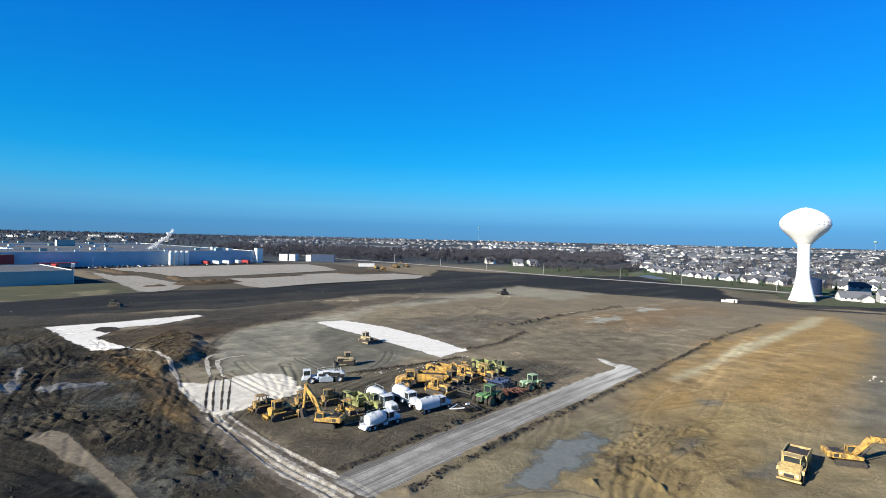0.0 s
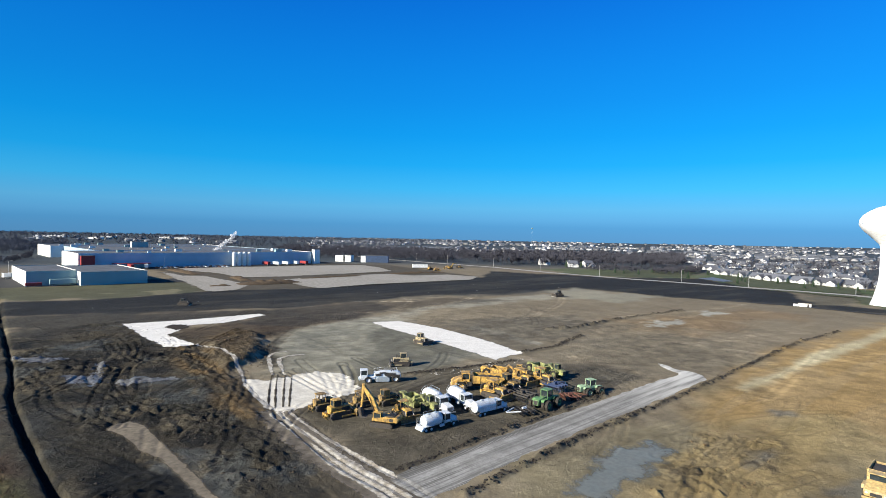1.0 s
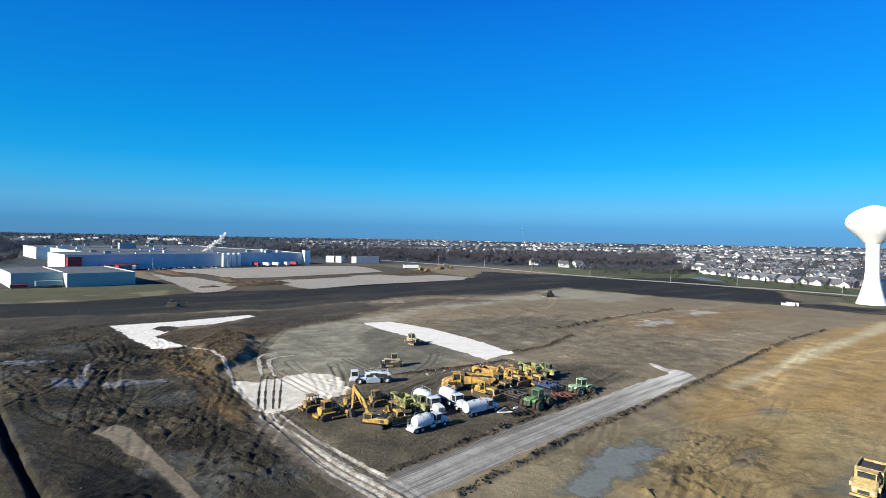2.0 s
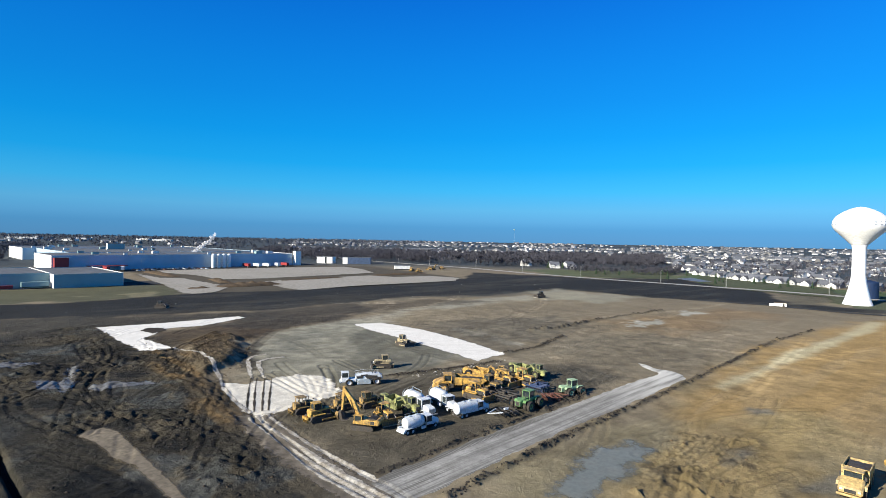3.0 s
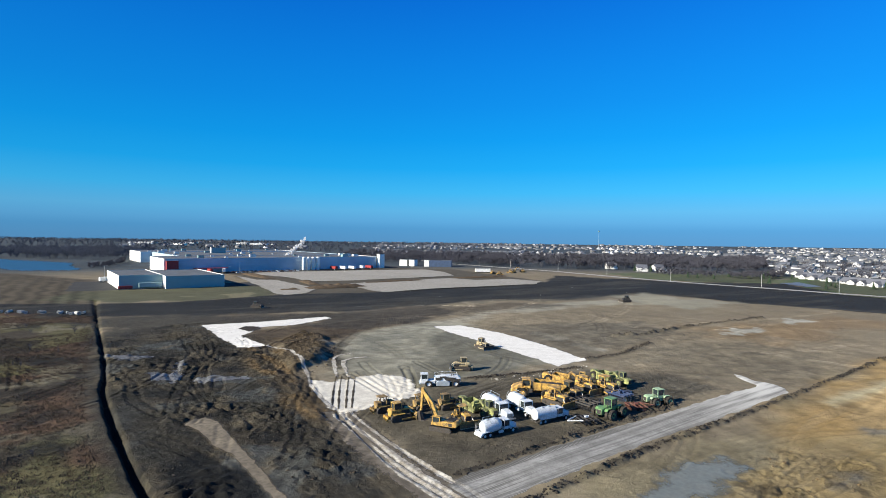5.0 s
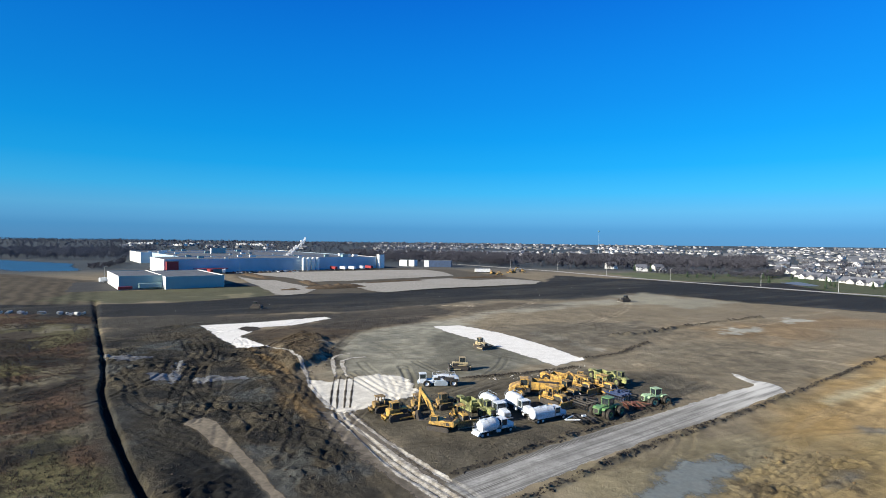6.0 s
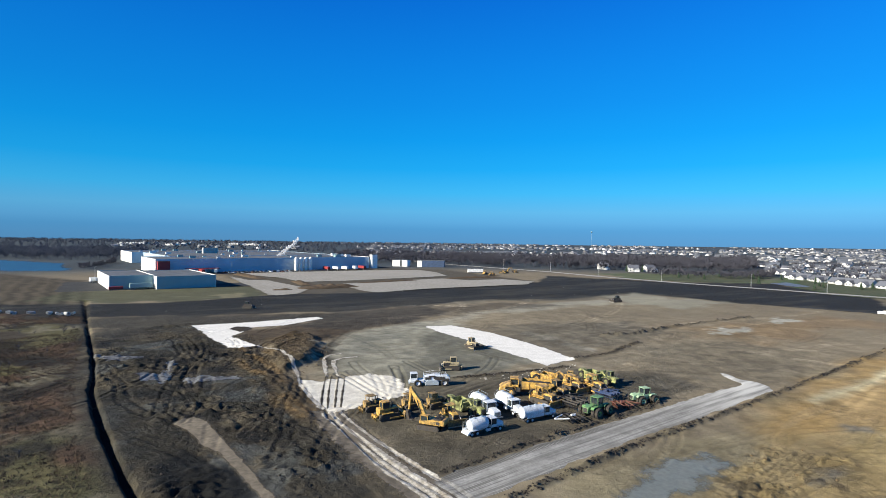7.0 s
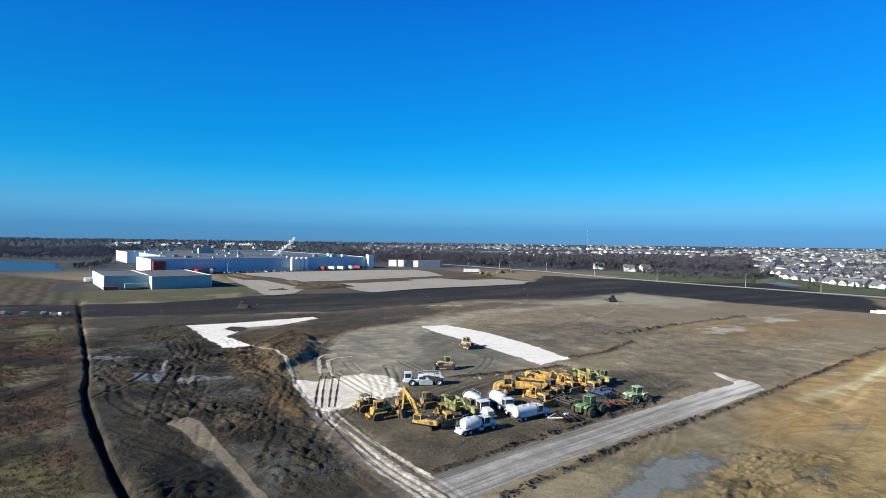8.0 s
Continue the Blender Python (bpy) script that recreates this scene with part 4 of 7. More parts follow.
        c[m] = c[m] * (1 - q) + np.array((0.03, 0.026, 0.022)) * q
    for pts, gauge, depth, w, tone in TRACKS:
        m = near_to(x, y, pts, 4)
        if m.any():
            d, _ = line_distance(x[m], y[m], pts)
            c[m] *= (1 + (tone - 1) * np.exp(-(((d - gauge) / (w * 1.2)) ** 2)) * np.clip(0.7 + n3[m] * 1.6, 0, 1))[..., None]
    # groove shade beside the raked ridges, put into the soil colour
    for pts, h in RAKED:
        m = near_to(x, y, pts, 2)
        if m.any():
            d, _ = line_distance(x[m], y[m], pts)
            c[m] *= (1 - 0.3 * np.exp(-(((d - 0.42) / 0.2) ** 2)))[..., None]
    # dark torn earth thrown up along the berms
    for pts, h, w in BERMS:
        m = near_to(x, y, pts, 5)
        d, _ = line_distance(x[m], y[m], pts)
        q = (np.clip(0.75 + n3[m] * 1.5, 0.1, 0.95) * np.exp(-((d / (w * 1.1)) ** 2)))[..., None]
        c[m] = c[m] * (1 - q) + np.array((0.045, 0.037, 0.029)) * q
    # uneven tilth of the black field
    s = fbm((x * 0.72 + y * 0.69) * 0.2, y * 0.72 - x * 0.69, 9, 4)
    w = step(inside(x, y, BLACK_FIELD), 8) + zone(x, y, NORTH_WEST, 6)
    q = (np.clip(w, 0, 1) * np.clip(s * 1.6 - 0.05, 0, 0.55))[..., None]
    c = c * (1 - q) + np.array((0.062, 0.053, 0.042)) * q
    fine = step(np.hypot(x + 20, y - 110) - 150, 60)
    q = np.clip(1 + 0.13 * n1 + 0.15 * n2 + 0.5 * n3 * fine, 0.4, 1.8)[..., None]
    return c * q * (0.91, 1.0, 1.03)


def sheet(name, xs, ys, zs, mat, label="", category="", kind="structure", colours=None, keep=None, edge=None, churn=None):
    """A grid surface over the lines xs, ys (or full arrays) with heights zs."""
    ny, nx = zs.shape
    co = np.stack([xs, ys, zs], -1).reshape(-1, 3)
    i = np.arange(ny * nx).reshape(ny, nx)
    quads = np.stack([i[:-1, :-1], i[:-1, 1:], i[1:, 1:], i[1:, :-1]], -1)
    quads = quads[keep] if keep is not None else quads.reshape(-1, 4)
    used = np.unique(quads)
    back = np.zeros(ny * nx, int)
    back[used] = np.arange(len(used))
    quads, co = back[quads], co[used]
    me = bpy.data.meshes.new(name)
    me.vertices.add(len(co))
    me.vertices.foreach_set("co", co.astype(np.float32).ravel())
    me.loops.add(quads.size)
    me.loops.foreach_set("vertex_index", quads.astype(np.int32).ravel())
    me.polygons.add(len(quads))
    me.polygons.foreach_set("loop_start", np.arange(0, quads.size, 4, dtype=np.int32))
    me.update(calc_edges=True)
    if colours is not None:
        at = me.color_attributes.new("soil", "FLOAT_COLOR", "POINT")
        rgba = np.ones((len(co), 4), np.float32)
        rgba[:, :3] = colours.reshape(-1, 3)[used]
        at.data.foreach_set("color", rgba.ravel())
    if edge is not None:
        me.attributes.new("edge", "FLOAT", "POINT").data.foreach_set("value", edge.ravel()[used].astype(np.float32))
    if churn is not None:
        me.attributes.new("churn", "FLOAT", "POINT").data.foreach_set("value", churn.ravel()[used].astype(np.float32))
    me.shade_smooth()
    me.materials.append(MAT[mat])
    return tagged(new(name, me), label, category, "", kind)


def churned(x, y):
    """How broken the ground is, 0 rolled smooth to 1 torn up."""
    q = 0.22 + 0.75 * zone(x, y, MUD_WEST, 6, 6, 20)
    for outline, v in ((WEST_SITE, 0.6), (ORANGE_MUD, 0.5), (HEAP, 1.0), (ROUGH_EAST, 0.45), (WEST_SCRUB, 0.8), (BROWN_BAND, 0.5), (YARD, 0.42), (TAN_NEAR, 0.28), (BLACK_FIELD, 0.5), (NORTH_WEST, 0.6)):
        q = np.maximum(q, v * zone(x, y, outline, 4, 4))
    q = q * (1 - 0.7 * zone(x, y, LIMED_GREY, 5, 5)) * (1 - 0.6 * zone(x, y, DARK_PATCH, 3))
    return np.clip(q * (1 + fbm(x, y, 11, 3)), 0, 1.2)


gx = spaced([(-6000, 400), (-900, 60), (-420, 6), (-200, 1.0), (-110, 0.34), (70, 0.34), (120, 0.9), (300, 4), (900, 60), (6000, 400)])
gy = spaced([(-3000, 400), (0, 12), (45, 0.32), (130, 0.42), (220, 0.9), (420, 3), (900, 40), (6000, 400)])
GX, GY = np.meshgrid(gx, gy)
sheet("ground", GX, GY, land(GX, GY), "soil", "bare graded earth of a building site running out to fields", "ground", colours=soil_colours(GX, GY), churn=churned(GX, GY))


FRAYED = {"lime": 1.5, "lime_bright": 1.0, "track_dust": 0.4, "water": 1.1, "mudwater": 2.6, "dried_mud": 0.5, "road_earth": 1.5, "rut_mud": 0.3}


def patch(name, outline, mat, label, category, cell=0.4, lift=0.07, ragged=0.8, size=4.0, turn=0.0, level=None, steep=0.2):
    """A layer spread on the ground inside an outline, feathering out under the soil at its edge.
    turn: the heading in degrees of its own x axis; level: a fixed height, for water."""
    cx, cy = sum(p[0] for p in outline) / len(outline), sum(p[1] for p in outline) / len(outline)
    m = pose(cx, cy, 0, 0, 0, turn)
    loc = [tuple((m.inverted() @ Vector((*p, 0)))[:2]) for p in outline]
    ax = np.arange(min(p[0] for p in loc) - 2, max(p[0] for p in loc) + 2, cell)
    ay = np.arange(min(p[1] for p in loc) - 2, max(p[1] for p in loc) + 2, cell)
    lx, ly = np.meshgrid(ax, ay)
    a = radians(turn)
    wx, wy = cx + lx * math.cos(a) - ly * math.sin(a), cy + lx * math.sin(a) + ly * math.cos(a)
    d = inside(lx, ly, loc) + ragged * fbm(wx, wy, size, 4) * 2
    frayed = FRAYED.get(mat, 0.0)
    d = d + (0.55 if mat == "dried_mud" else 0.0)
    if level is not None:
        z = np.full(wx.shape, level)
    elif frayed:
        z = land(wx, wy) + lift
    else:
        z = land(wx, wy) + np.clip(-d * steep, -0.15, lift)
    mid = (d[:-1, :-1] + d[1:, 1:]) / 2
    ob = sheet(name, lx, ly, z, mat, label, category, keep=mid < (frayed if frayed else 0.6 if level is None else 0.0), edge=-d)
    ob.matrix_basis = m
    return ob


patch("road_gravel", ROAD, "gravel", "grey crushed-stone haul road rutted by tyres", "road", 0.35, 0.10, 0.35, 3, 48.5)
patch("lime_strip", LIME_STRIP, "lime_bright", "fresh white lime spread in a broad strip", "lime", 0.5, 0.07, 0.2, 5, -50)
patch("lime_corner", LIME_CORNER, "lime_bright", "fresh white lime spread in an angled patch", "lime", 0.4, 0.07, 0.2, 5)
patch("lime_pad", LIME_PAD, "lime", "whitish lime-treated soil crossed by wheel ruts", "lime", 0.4, 0.07, 0.5, 5)


def track(name, pts, width, label, lift=0.1, ragged=0.18, mat="track_dust"):
    """A band along a line, its middle pale with dust."""
    left, right = [], []
    for i, p in enumerate(pts):
        a, b = Vector(pts[max(i - 1, 0)]), Vector(pts[min(i + 1, len(pts) - 1)])
        d = (b - a).normalized()
        left.append((p[0] - d.y * width / 2, p[1] + d.x * width / 2))
        right.append((p[0] + d.y * width / 2, p[1] - d.x * width / 2))
    return patch(name, left + right[::-1], mat, label, "track", 0.2, lift, ragged, 12, steep=1.0)


def offset_line(pts, off):
    out = []
    for i, p in enumerate(pts):
        a, b = Vector(pts[max(i - 1, 0)]), Vector(pts[min(i + 1, len(pts) - 1)])
        d = (b - a).normalized()
        out.append((p[0] - d.y * off, p[1] + d.x * off))
    return out


for pts in ([(-43.7, 98.3), (-47.5, 107.2), (-50.9, 115.7), (-53.6, 123.1)], [(-42.6, 99), (-46.2, 107.5), (-49.6, 116), (-52.4, 123.4)], [(-41.4, 99.9), (-44.6, 107.9), (-47.9, 116.5), (-50.7, 123.8)], [(-40.4, 100.5), (-43.4, 108.5), (-46.4, 116.8), (-48.8, 123.4)]):
    track("wheel_rut", pts, 0.3, "dark wheel rut pressed through white lime", 0.11, 0.1, "rut_mud")
left, right = offset_line(WEST_TRACK, 3.0), offset_line(WEST_TRACK, -3.4)
patch("road_earth", left + right[::-1], "road_earth", "brown-grey earth track joining the haul road", "track", 0.35, 0.05, 0.4, 5)
for pts, wd in (([(-42, 95.6), (-40.8, 93.8), (-37.7, 90.7), (-32, 84.7), (-26.8, 78.7), (-21.4, 73.3), (-17.5, 70.3), (-12, 65)], 0.6),
                ([(-41.2, 97.2), (-39.7, 95.2), (-36.2, 91.1), (-30.1, 85.2), (-22.9, 78.1), (-16.9, 72.5), (-11, 67.5)], 1.1),
                ([(-40, 98.6), (-38.8, 97), (-34.4, 92.1), (-27.6, 85.2), (-20.3, 78.7), (-15.8, 74.7), (-12.2, 71.6)], 0.7),
                ([(-30, 83.4), (-25.4, 78.8), (-19.5, 73.2), (-14.8, 69.4), (-8, 62.5)], 0.5)):
    track("tyre_track", pts, wd, "pale limed wheel track curving through brown earth", 0.09)
for pts in ([(-53, 121.5), (-57, 129.5), (-60.4, 136.4), (-62.4, 141), (-62.6, 145), (-60, 148)], [(-50.4, 122.6), (-53.6, 128.6), (-56.6, 134.0), (-58.4, 138.5), (-57.6, 142), (-54, 145)]):
    track("tyre_track", pts, 0.9, "pale limed wheel track climbing past the spoil heap", 0.1)
track("tyre_track", [(-90, 152), (-84, 148), (-78.7, 143.7), (-67.9, 131.7), (-60.5, 121.3), (-56.5, 114.3), (-50.5, 106.5), (-47.2, 102.3), (-42.9, 98.4)], 0.9, "pale limed wheel track climbing past the spoil heap", 0.12)
patch("lime_gap", [(-116.5, 175.5), (-116.4, 181.2), (-111.5, 182.2), (-107.6, 176.8), (-109, 171.4)], "rut_mud", "brown earth showing through the white lime", "earth", 0.35, 0.12, 0.5, 4)
track("dirt_track", [(2, 64.5), (6, 67.4), (9.3, 68.9), (12.8, 70.2), (17.1, 70.4), (20.5, 69), (24, 65.5)], 1.3, "pale dusty wheel track curving over brown earth", 0.08, 0.25, "dried_mud")
patch("mud_lane", MUD_LANE, "dried_mud", "pale flat dried-mud lane", "track", 0.3, 0.1, 0.15, 5)
# standing water
patch("puddle", [(9, 71), (13, 79), (18.9, 88), (25.8, 91.6), (28.5, 88), (25.5, 84), (20.5, 78), (15, 71)], "mudwater", "shallow silty puddle on brown earth", "puddle", 0.3, 0.05, 0.6, 7)
for pts in ([(-99.5, 112.6), (-94, 115.4), (-88.7, 109), (-93.4, 107.3)], [(-86, 110.4), (-83.4, 114.2), (-74.5, 117), (-72.4, 114.5), (-81.7, 108.8)], [(-87.5, 106.3), (-94, 115.4), (-101.5, 126.2), (-100.2, 126.6), (-89.6, 112.4), (-86, 106)], [(-125.8, 126), (-113, 130), (-110.8, 126.5), (-116, 121)]):
    patch("puddle", pts, "water", "long puddle standing in churned dark mud", "puddle", 0.3, 0.05, 0.3, 4)
left, right = offset_line(CREEK, 0.5), offset_line(CREEK, -0.5)
patch("creek_water", left + right[::-1], "ditch", "dark water in a narrow drainage ditch", "water", 0.3, 0, 0.2, 5, level=-0.95)
patch("pond", [(-620, 448), (-490, 396), (-458, 424), (-575, 530), (-900, 625), (-900, 556)], "pond", "blue pond beyond a stubble field", "water", 5, 0, 4, 40, level=0.12)
# prepared building pads, public roads
for outline in ([(-140, 352.5), (-155, 376), (-127.7, 420), (-94, 458), (-70, 446), (-42, 469), (-14.7, 452), (-19, 420.4), (-58, 383), (-85, 358), (-109.6, 320.8), (-123, 332)],
                [(-286, 424), (-238.4, 383.5), (-222.7, 386), (-184, 353), (-160, 331), (-152, 299), (-158.6, 287.3), (-165.6, 288.8), (-212.5, 342)],
                [(-287, 453.9), (-253.8, 492.8), (-194.4, 547.4), (-146.9, 579), (-121, 545.8), (-97, 493), (-133, 443), (-163.5, 404), (-190, 381), (-225, 414), (-267.7, 434)]):
    patch("gravel_pad", outline, "pad", "flat grey-tan gravel building pad", "pavement", 1.5, 0.3, 0.8, 14, level=0.25)

COUNTY_ROAD = [(-330, 960), (-150, 730), (-2, 601), (52, 535), (97, 490), (125, 466), (160, 440), (187, 416), (212, 398), (236, 376), (262, 330), (330, 250), (520, 120)]
patch("road_county", offset_line(COUNTY_ROAD, 4.5) + offset_line(COUNTY_ROAD, -4.5)[::-1], "concrete_road", "pale two-lane concrete road past the site", "road", 1.5, 0, 0.3, 8, level=0.3)
DRIVE = [(130, 322), (158, 308), (185, 280), (223, 262), (300, 246), (420, 230)]
patch("road_service", offset_line(DRIVE, 3) + offset_line(DRIVE, -3)[::-1], "asphalt", "dark asphalt service road by the water tower", "road", 1.2, 0, 0.5, 8, level=0.25)
patch("grass_bank", [(176, 420), (205, 402), (238, 372), (258, 335), (262, 300), (236, 290), (206, 300), (212, 330), (226, 360), (196, 398)], "grass_bank", "mown green grass round the water tower", "grass", 1.2, 0, 2, 10, level=0.2)
patch("lawn", [(196, 425), (190, 455), (228, 562), (262, 475), (270, 420), (246, 385)], "grass_bank", "green back lawns behind the white houses", "grass", 1.5, 0, 2, 12, level=0.2)
patch("lawn", [(96, 512), (140, 505), (180, 520), (230, 640), (205, 660), (150, 600), (110, 560)], "grass_bank", "green back lawns beside bare trees", "grass", 1.5, 0, 3, 16, level=0.2)
patch("pool", [(184, 505), (192, 470), (204, 478), (206, 525)], "water", "small garden pond behind the houses", "water", 1.2, 0, 1, 10, level=0.3)
patch("factory_yard", [(-420, 470), (-340, 395), (-285, 450), (-205, 560), (-190, 620), (-230, 640)], "asphalt", "dark asphalt truck yard before the factory", "pavement", 2, 0, 1, 20, level=0.15)
patch("shed_yard", [(-330, 330), (-345, 318), (-290, 262), (-225, 318), (-190, 362), (-215, 372), (-260, 330)], "asphalt", "asphalt apron round the store shed", "pavement", 1.5, 0, 1, 20, level=0.15)


# ---- water tower ----
def water_tower(x, y, h, r, marks=False, slim=1.0):
    t = thing("water_tower", "tall white spheroid water tower on a flared stem", "water tower", m=pose(x, y, float(land(x, y))))
    k = h / 56.6
    b = B()
    spun(b, [(7.2, 0), (7.1, 0.5), (5.9, 4), (4.7, 9), (3.8, 13.5), (3.4, 18), (3.3, 26), (3.4, 33), (4.2, 35)], 40, Matrix.Diagonal((k * slim, k * slim, k, 1)))
    part("stem", b, "tower_white" if slim == 1.0 else "pole", t, smooth=True)
    b = B()
    prof = [(4.2, 34.6), (5.6, 36.2), (8.8, 39.5), (11.6, 42.3), (13.0, 44.6), (13.3, 46.3), (13.0, 48.2), (11.6, 50.6), (9.0, 52.8), (5.6, 54.7), (2.2, 55.9), (0, 56.3)]
    spun(b, [(q * r / 13.3, z) for q, z in prof], 56, Matrix.Diagonal((k, k, k, 1)))
    tank = part("tank", b, "tower_white", t, smooth=True)
    if marks:
        # the town's lettering, too blurred to read, as plain bars on two sides of the bulb
        for heading in (-68, 152):
            for j, wide in enumerate((2.0, 1.7, 2.0, 1.8, 2.2)):
                a = heading + (j - 2) * 13
                b = B()
                box(b, (r * k * 0.985, 0, 46.6 * k), (0.25, wide * 0.7, 2.0), (0, -8, 0))
                q = part("lettering_bar", b, "grey_blue", tank)
                q.rotation_euler = (0, 0, radians(a))
    return t


water_tower(217.5, 319, 56.6, 13.3, True)

# ---- factory and store sheds ----
U, V = Vector((0.64, 0.768, 0)), Vector((-0.768, 0.64, 0))
HEAD = math.degrees(math.atan2(U.y, U.x))


def at_plan(o, u, v, z=0.0):
    p = Vector((*o, 0)) + U * u + V * v
    return pose(p.x, p.y, z, 0, 0, HEAD)


def block(name, label, o, u0, v0, du, dv, h, wall="cladding", end="white_wall", roof="flat_roof"):
    """A flat-roofed shed: long walls and end walls, with shade and sun put into their blue-grey and white, a roof
    inside a parapet.
    """
    t = thing(name, label, "warehouse", m=at_plan(o, u0, v0))
    for nm, c, s, mat in (("front_wall", (du / 2, 0.15, h / 2), (du, 0.3, h), wall), ("back_wall", (du / 2, dv - 0.15, h / 2), (du, 0.3, h), wall),
                          ("end_wall", (-0.02, dv / 2, h / 2), (0.3, dv + 0.02, h), end), ("end_wall", (du + 0.02, dv / 2, h / 2), (0.3, dv + 0.02, h), end)):
        b = B()
        box(b, c, s)
        w = part(nm, b, mat, t)
        if nm == "front_wall":
            for k in range(int(du / 6)):
                b = B()
                box(b, (3 + k * 6, -0.01, h / 2), (0.25, 0.03, h - 0.1))
                part("pilaster", b, mat, w)
    b = B()
    box(b, (du / 2, dv / 2, h - 0.6), (du - 0.7, dv - 0.7, 0.5))
    part("roof", b, roof, t)
    return t


SHED = (-248, 295.5)
block("store_shed", "long grey-blue metal shed with a flat roof and pale end wall", SHED, 0, 0, 36, 74, 8.4)
block("store_shed", "low grey-blue metal shed with a white end wall", SHED, -25, 10.5, 24.6, 66, 8.9)
PLANT = (-353, 418)
block("factory", "vast flat-roofed grey-blue factory hall with white end wall", PLANT, 0, 0, 223, 74, 13.5, "blue_cladding")
block("factory", "vast flat-roofed grey-blue factory hall behind the front hall", PLANT, 27, 74.5, 196, 160, 13.6, "blue_cladding", "blue_cladding")
block("factory", "vast flat-roofed grey-blue factory hall with white end wall", PLANT, 14, 235, 209, 96, 13.9, "blue_cladding")


# ---- machines: each is built at the origin, x ahead, z up ----
TYRES = {}


def wheel(t, x, y, r, w, rim="yellow", lugs=18):
    """A lugged tyre with its rim as a sub-part; alike wheels share their meshes."""
    key = (r, w, rim, lugs)
    if key not in TYRES:
        b = B()
        turn = pose(0, 0, 0, 90)
        h = w / 2
        spun(b, [(r * 0.55, -h * 0.8), (r * 0.78, -h), (r * 0.93, -h * 0.95), (r * 0.98, -h * 0.6), (r * 0.98, h * 0.6), (r * 0.93, h * 0.95), (r * 0.78, h), (r * 0.55, h * 0.8)], 22, turn)
        for k in range(lugs):
            a = 360 * k / lugs
            for sgn in (-1, 1):
                m = pose(0, 0, 0, 0, a + sgn * 5, 0) @ pose(0, sgn * h * 0.5, r * 0.985, 0, 0, sgn * 28)
                bmesh.ops.create_cube(b, size=1, matrix=m @ Matrix.Diagonal((r * 0.12, h * 0.95, r * 0.07, 1)))
        c = B()
        spun(c, [(0, -h * 0.2), (r * 0.2, -h * 0.45), (r * 0.24, -h * 0.3), (r * 0.48, -h * 0.35), (r * 0.56, -h * 0.82), (r * 0.56, h * 0.82), (r * 0.48, h * 0.35), (r * 0.24, h * 0.3), (r * 0.2, h * 0.45), (0, h * 0.2)], 18, turn)
        TYRES[key] = (mesh_of("tyre", b, "rubber"), mesh_of("rim", c, rim))
    tyre = new("wheel", TYRES[key][0])
    tyre.parent, tyre.location = t, (x, y, r)
    hub = new("rim", TYRES[key][1])
    hub.parent = tyre


def crawler(t, y, length, w, h):
    """A crawler track: the belt with its shoes, the frame and wheels inside."""
    b = B()
    r = h / 2
    n = 8
    arc = [(length / 2 - r + r * math.cos(a), r + r * math.sin(a)) for a in [math.pi * (0.5 - k / n) for k in range(n + 1)]]
    arc += [(-length / 2 + r + r * math.cos(a), r + r * math.sin(a)) for a in [math.pi * (1.5 - k / n) for k in range(n + 1)]]
    slab(b, arc, y - w / 2, y + w / 2)
    k = int((length - h) / 0.28)
    for i in range(k + 1):
        x = -(length - h) / 2 + (length - h) * i / k
        for z in (0.03, h + 0.03):
            box(b, (x, y, z), (0.07, w * 1.04, 0.08))
    for s in (1, -1):
        for a in (-50, 0, 50):
            m = pose(s * (length / 2 - r), y, r, 0, s * 90 + a, 0)
            box(b, (m @ Vector((0, 0, r + 0.02)))[:], (0.08, w * 1.04, 0.08), (0, s * 90 + a, 0))
    belt = part("track", b, "steel", t)
    c = B()
    side = math.copysign(1, y)
    for x in (-length / 2 + r, length / 2 - r):
        rod(c, (x, y + side * w * 0.46, r), (x, y + side * (w * 0.5 + 0.06), r), r * 0.72, n=14)
    box(c, (0, y + side * (w * 0.5 + 0.02), r * 0.9), (length - 2.4 * r, 0.08, r * 0.7), bev=0.03)
    part("track_frame", c, "steel", belt)


def cab(t, x, y, z0, lx, ly, h, paint, roof=None, name="cab"):
    """A cab: corner posts and roof, dark glass set inside."""
    b = B()
    for sx in (-1, 1):
        for sy in (-1, 1):
            box(b, (x + sx * (lx / 2 - 0.06), y + sy * (ly / 2 - 0.06), z0 + h / 2), (0.12, 0.12, h))
    box(b, (x, y, z0 + h * 0.16), (lx, ly, h * 0.32), bev=0.04)
    c = part(name, b, paint, t)
    g = B()
    box(g, (x, y, z0 + h * 0.62), (lx - 0.12, ly - 0.12, h * 0.62))
    part("glass", g, "glass", c)
    r = B()
    box(r, (x, y, z0 + h + 0.06), (lx + 0.16, ly + 0.16, 0.14), bev=0.05)
    part("cab_roof", r, roof or paint, c)
    return c


def ram(t, a, b, r=0.09, mat="bright_steel"):
    c = B()
    a, b = Vector(a), Vector(b)
    rod(c, a, a + (b - a) * 0.6, r, n=8)
    rod(c, a + (b - a) * 0.6, b, r * 0.55, n=8)
    part("hydraulic_ram", c, mat, t)


def rail(b, pts, r=0.03):
    for p, q in zip(pts, pts[1:]):
        rod(b, p, q, r, n=6)


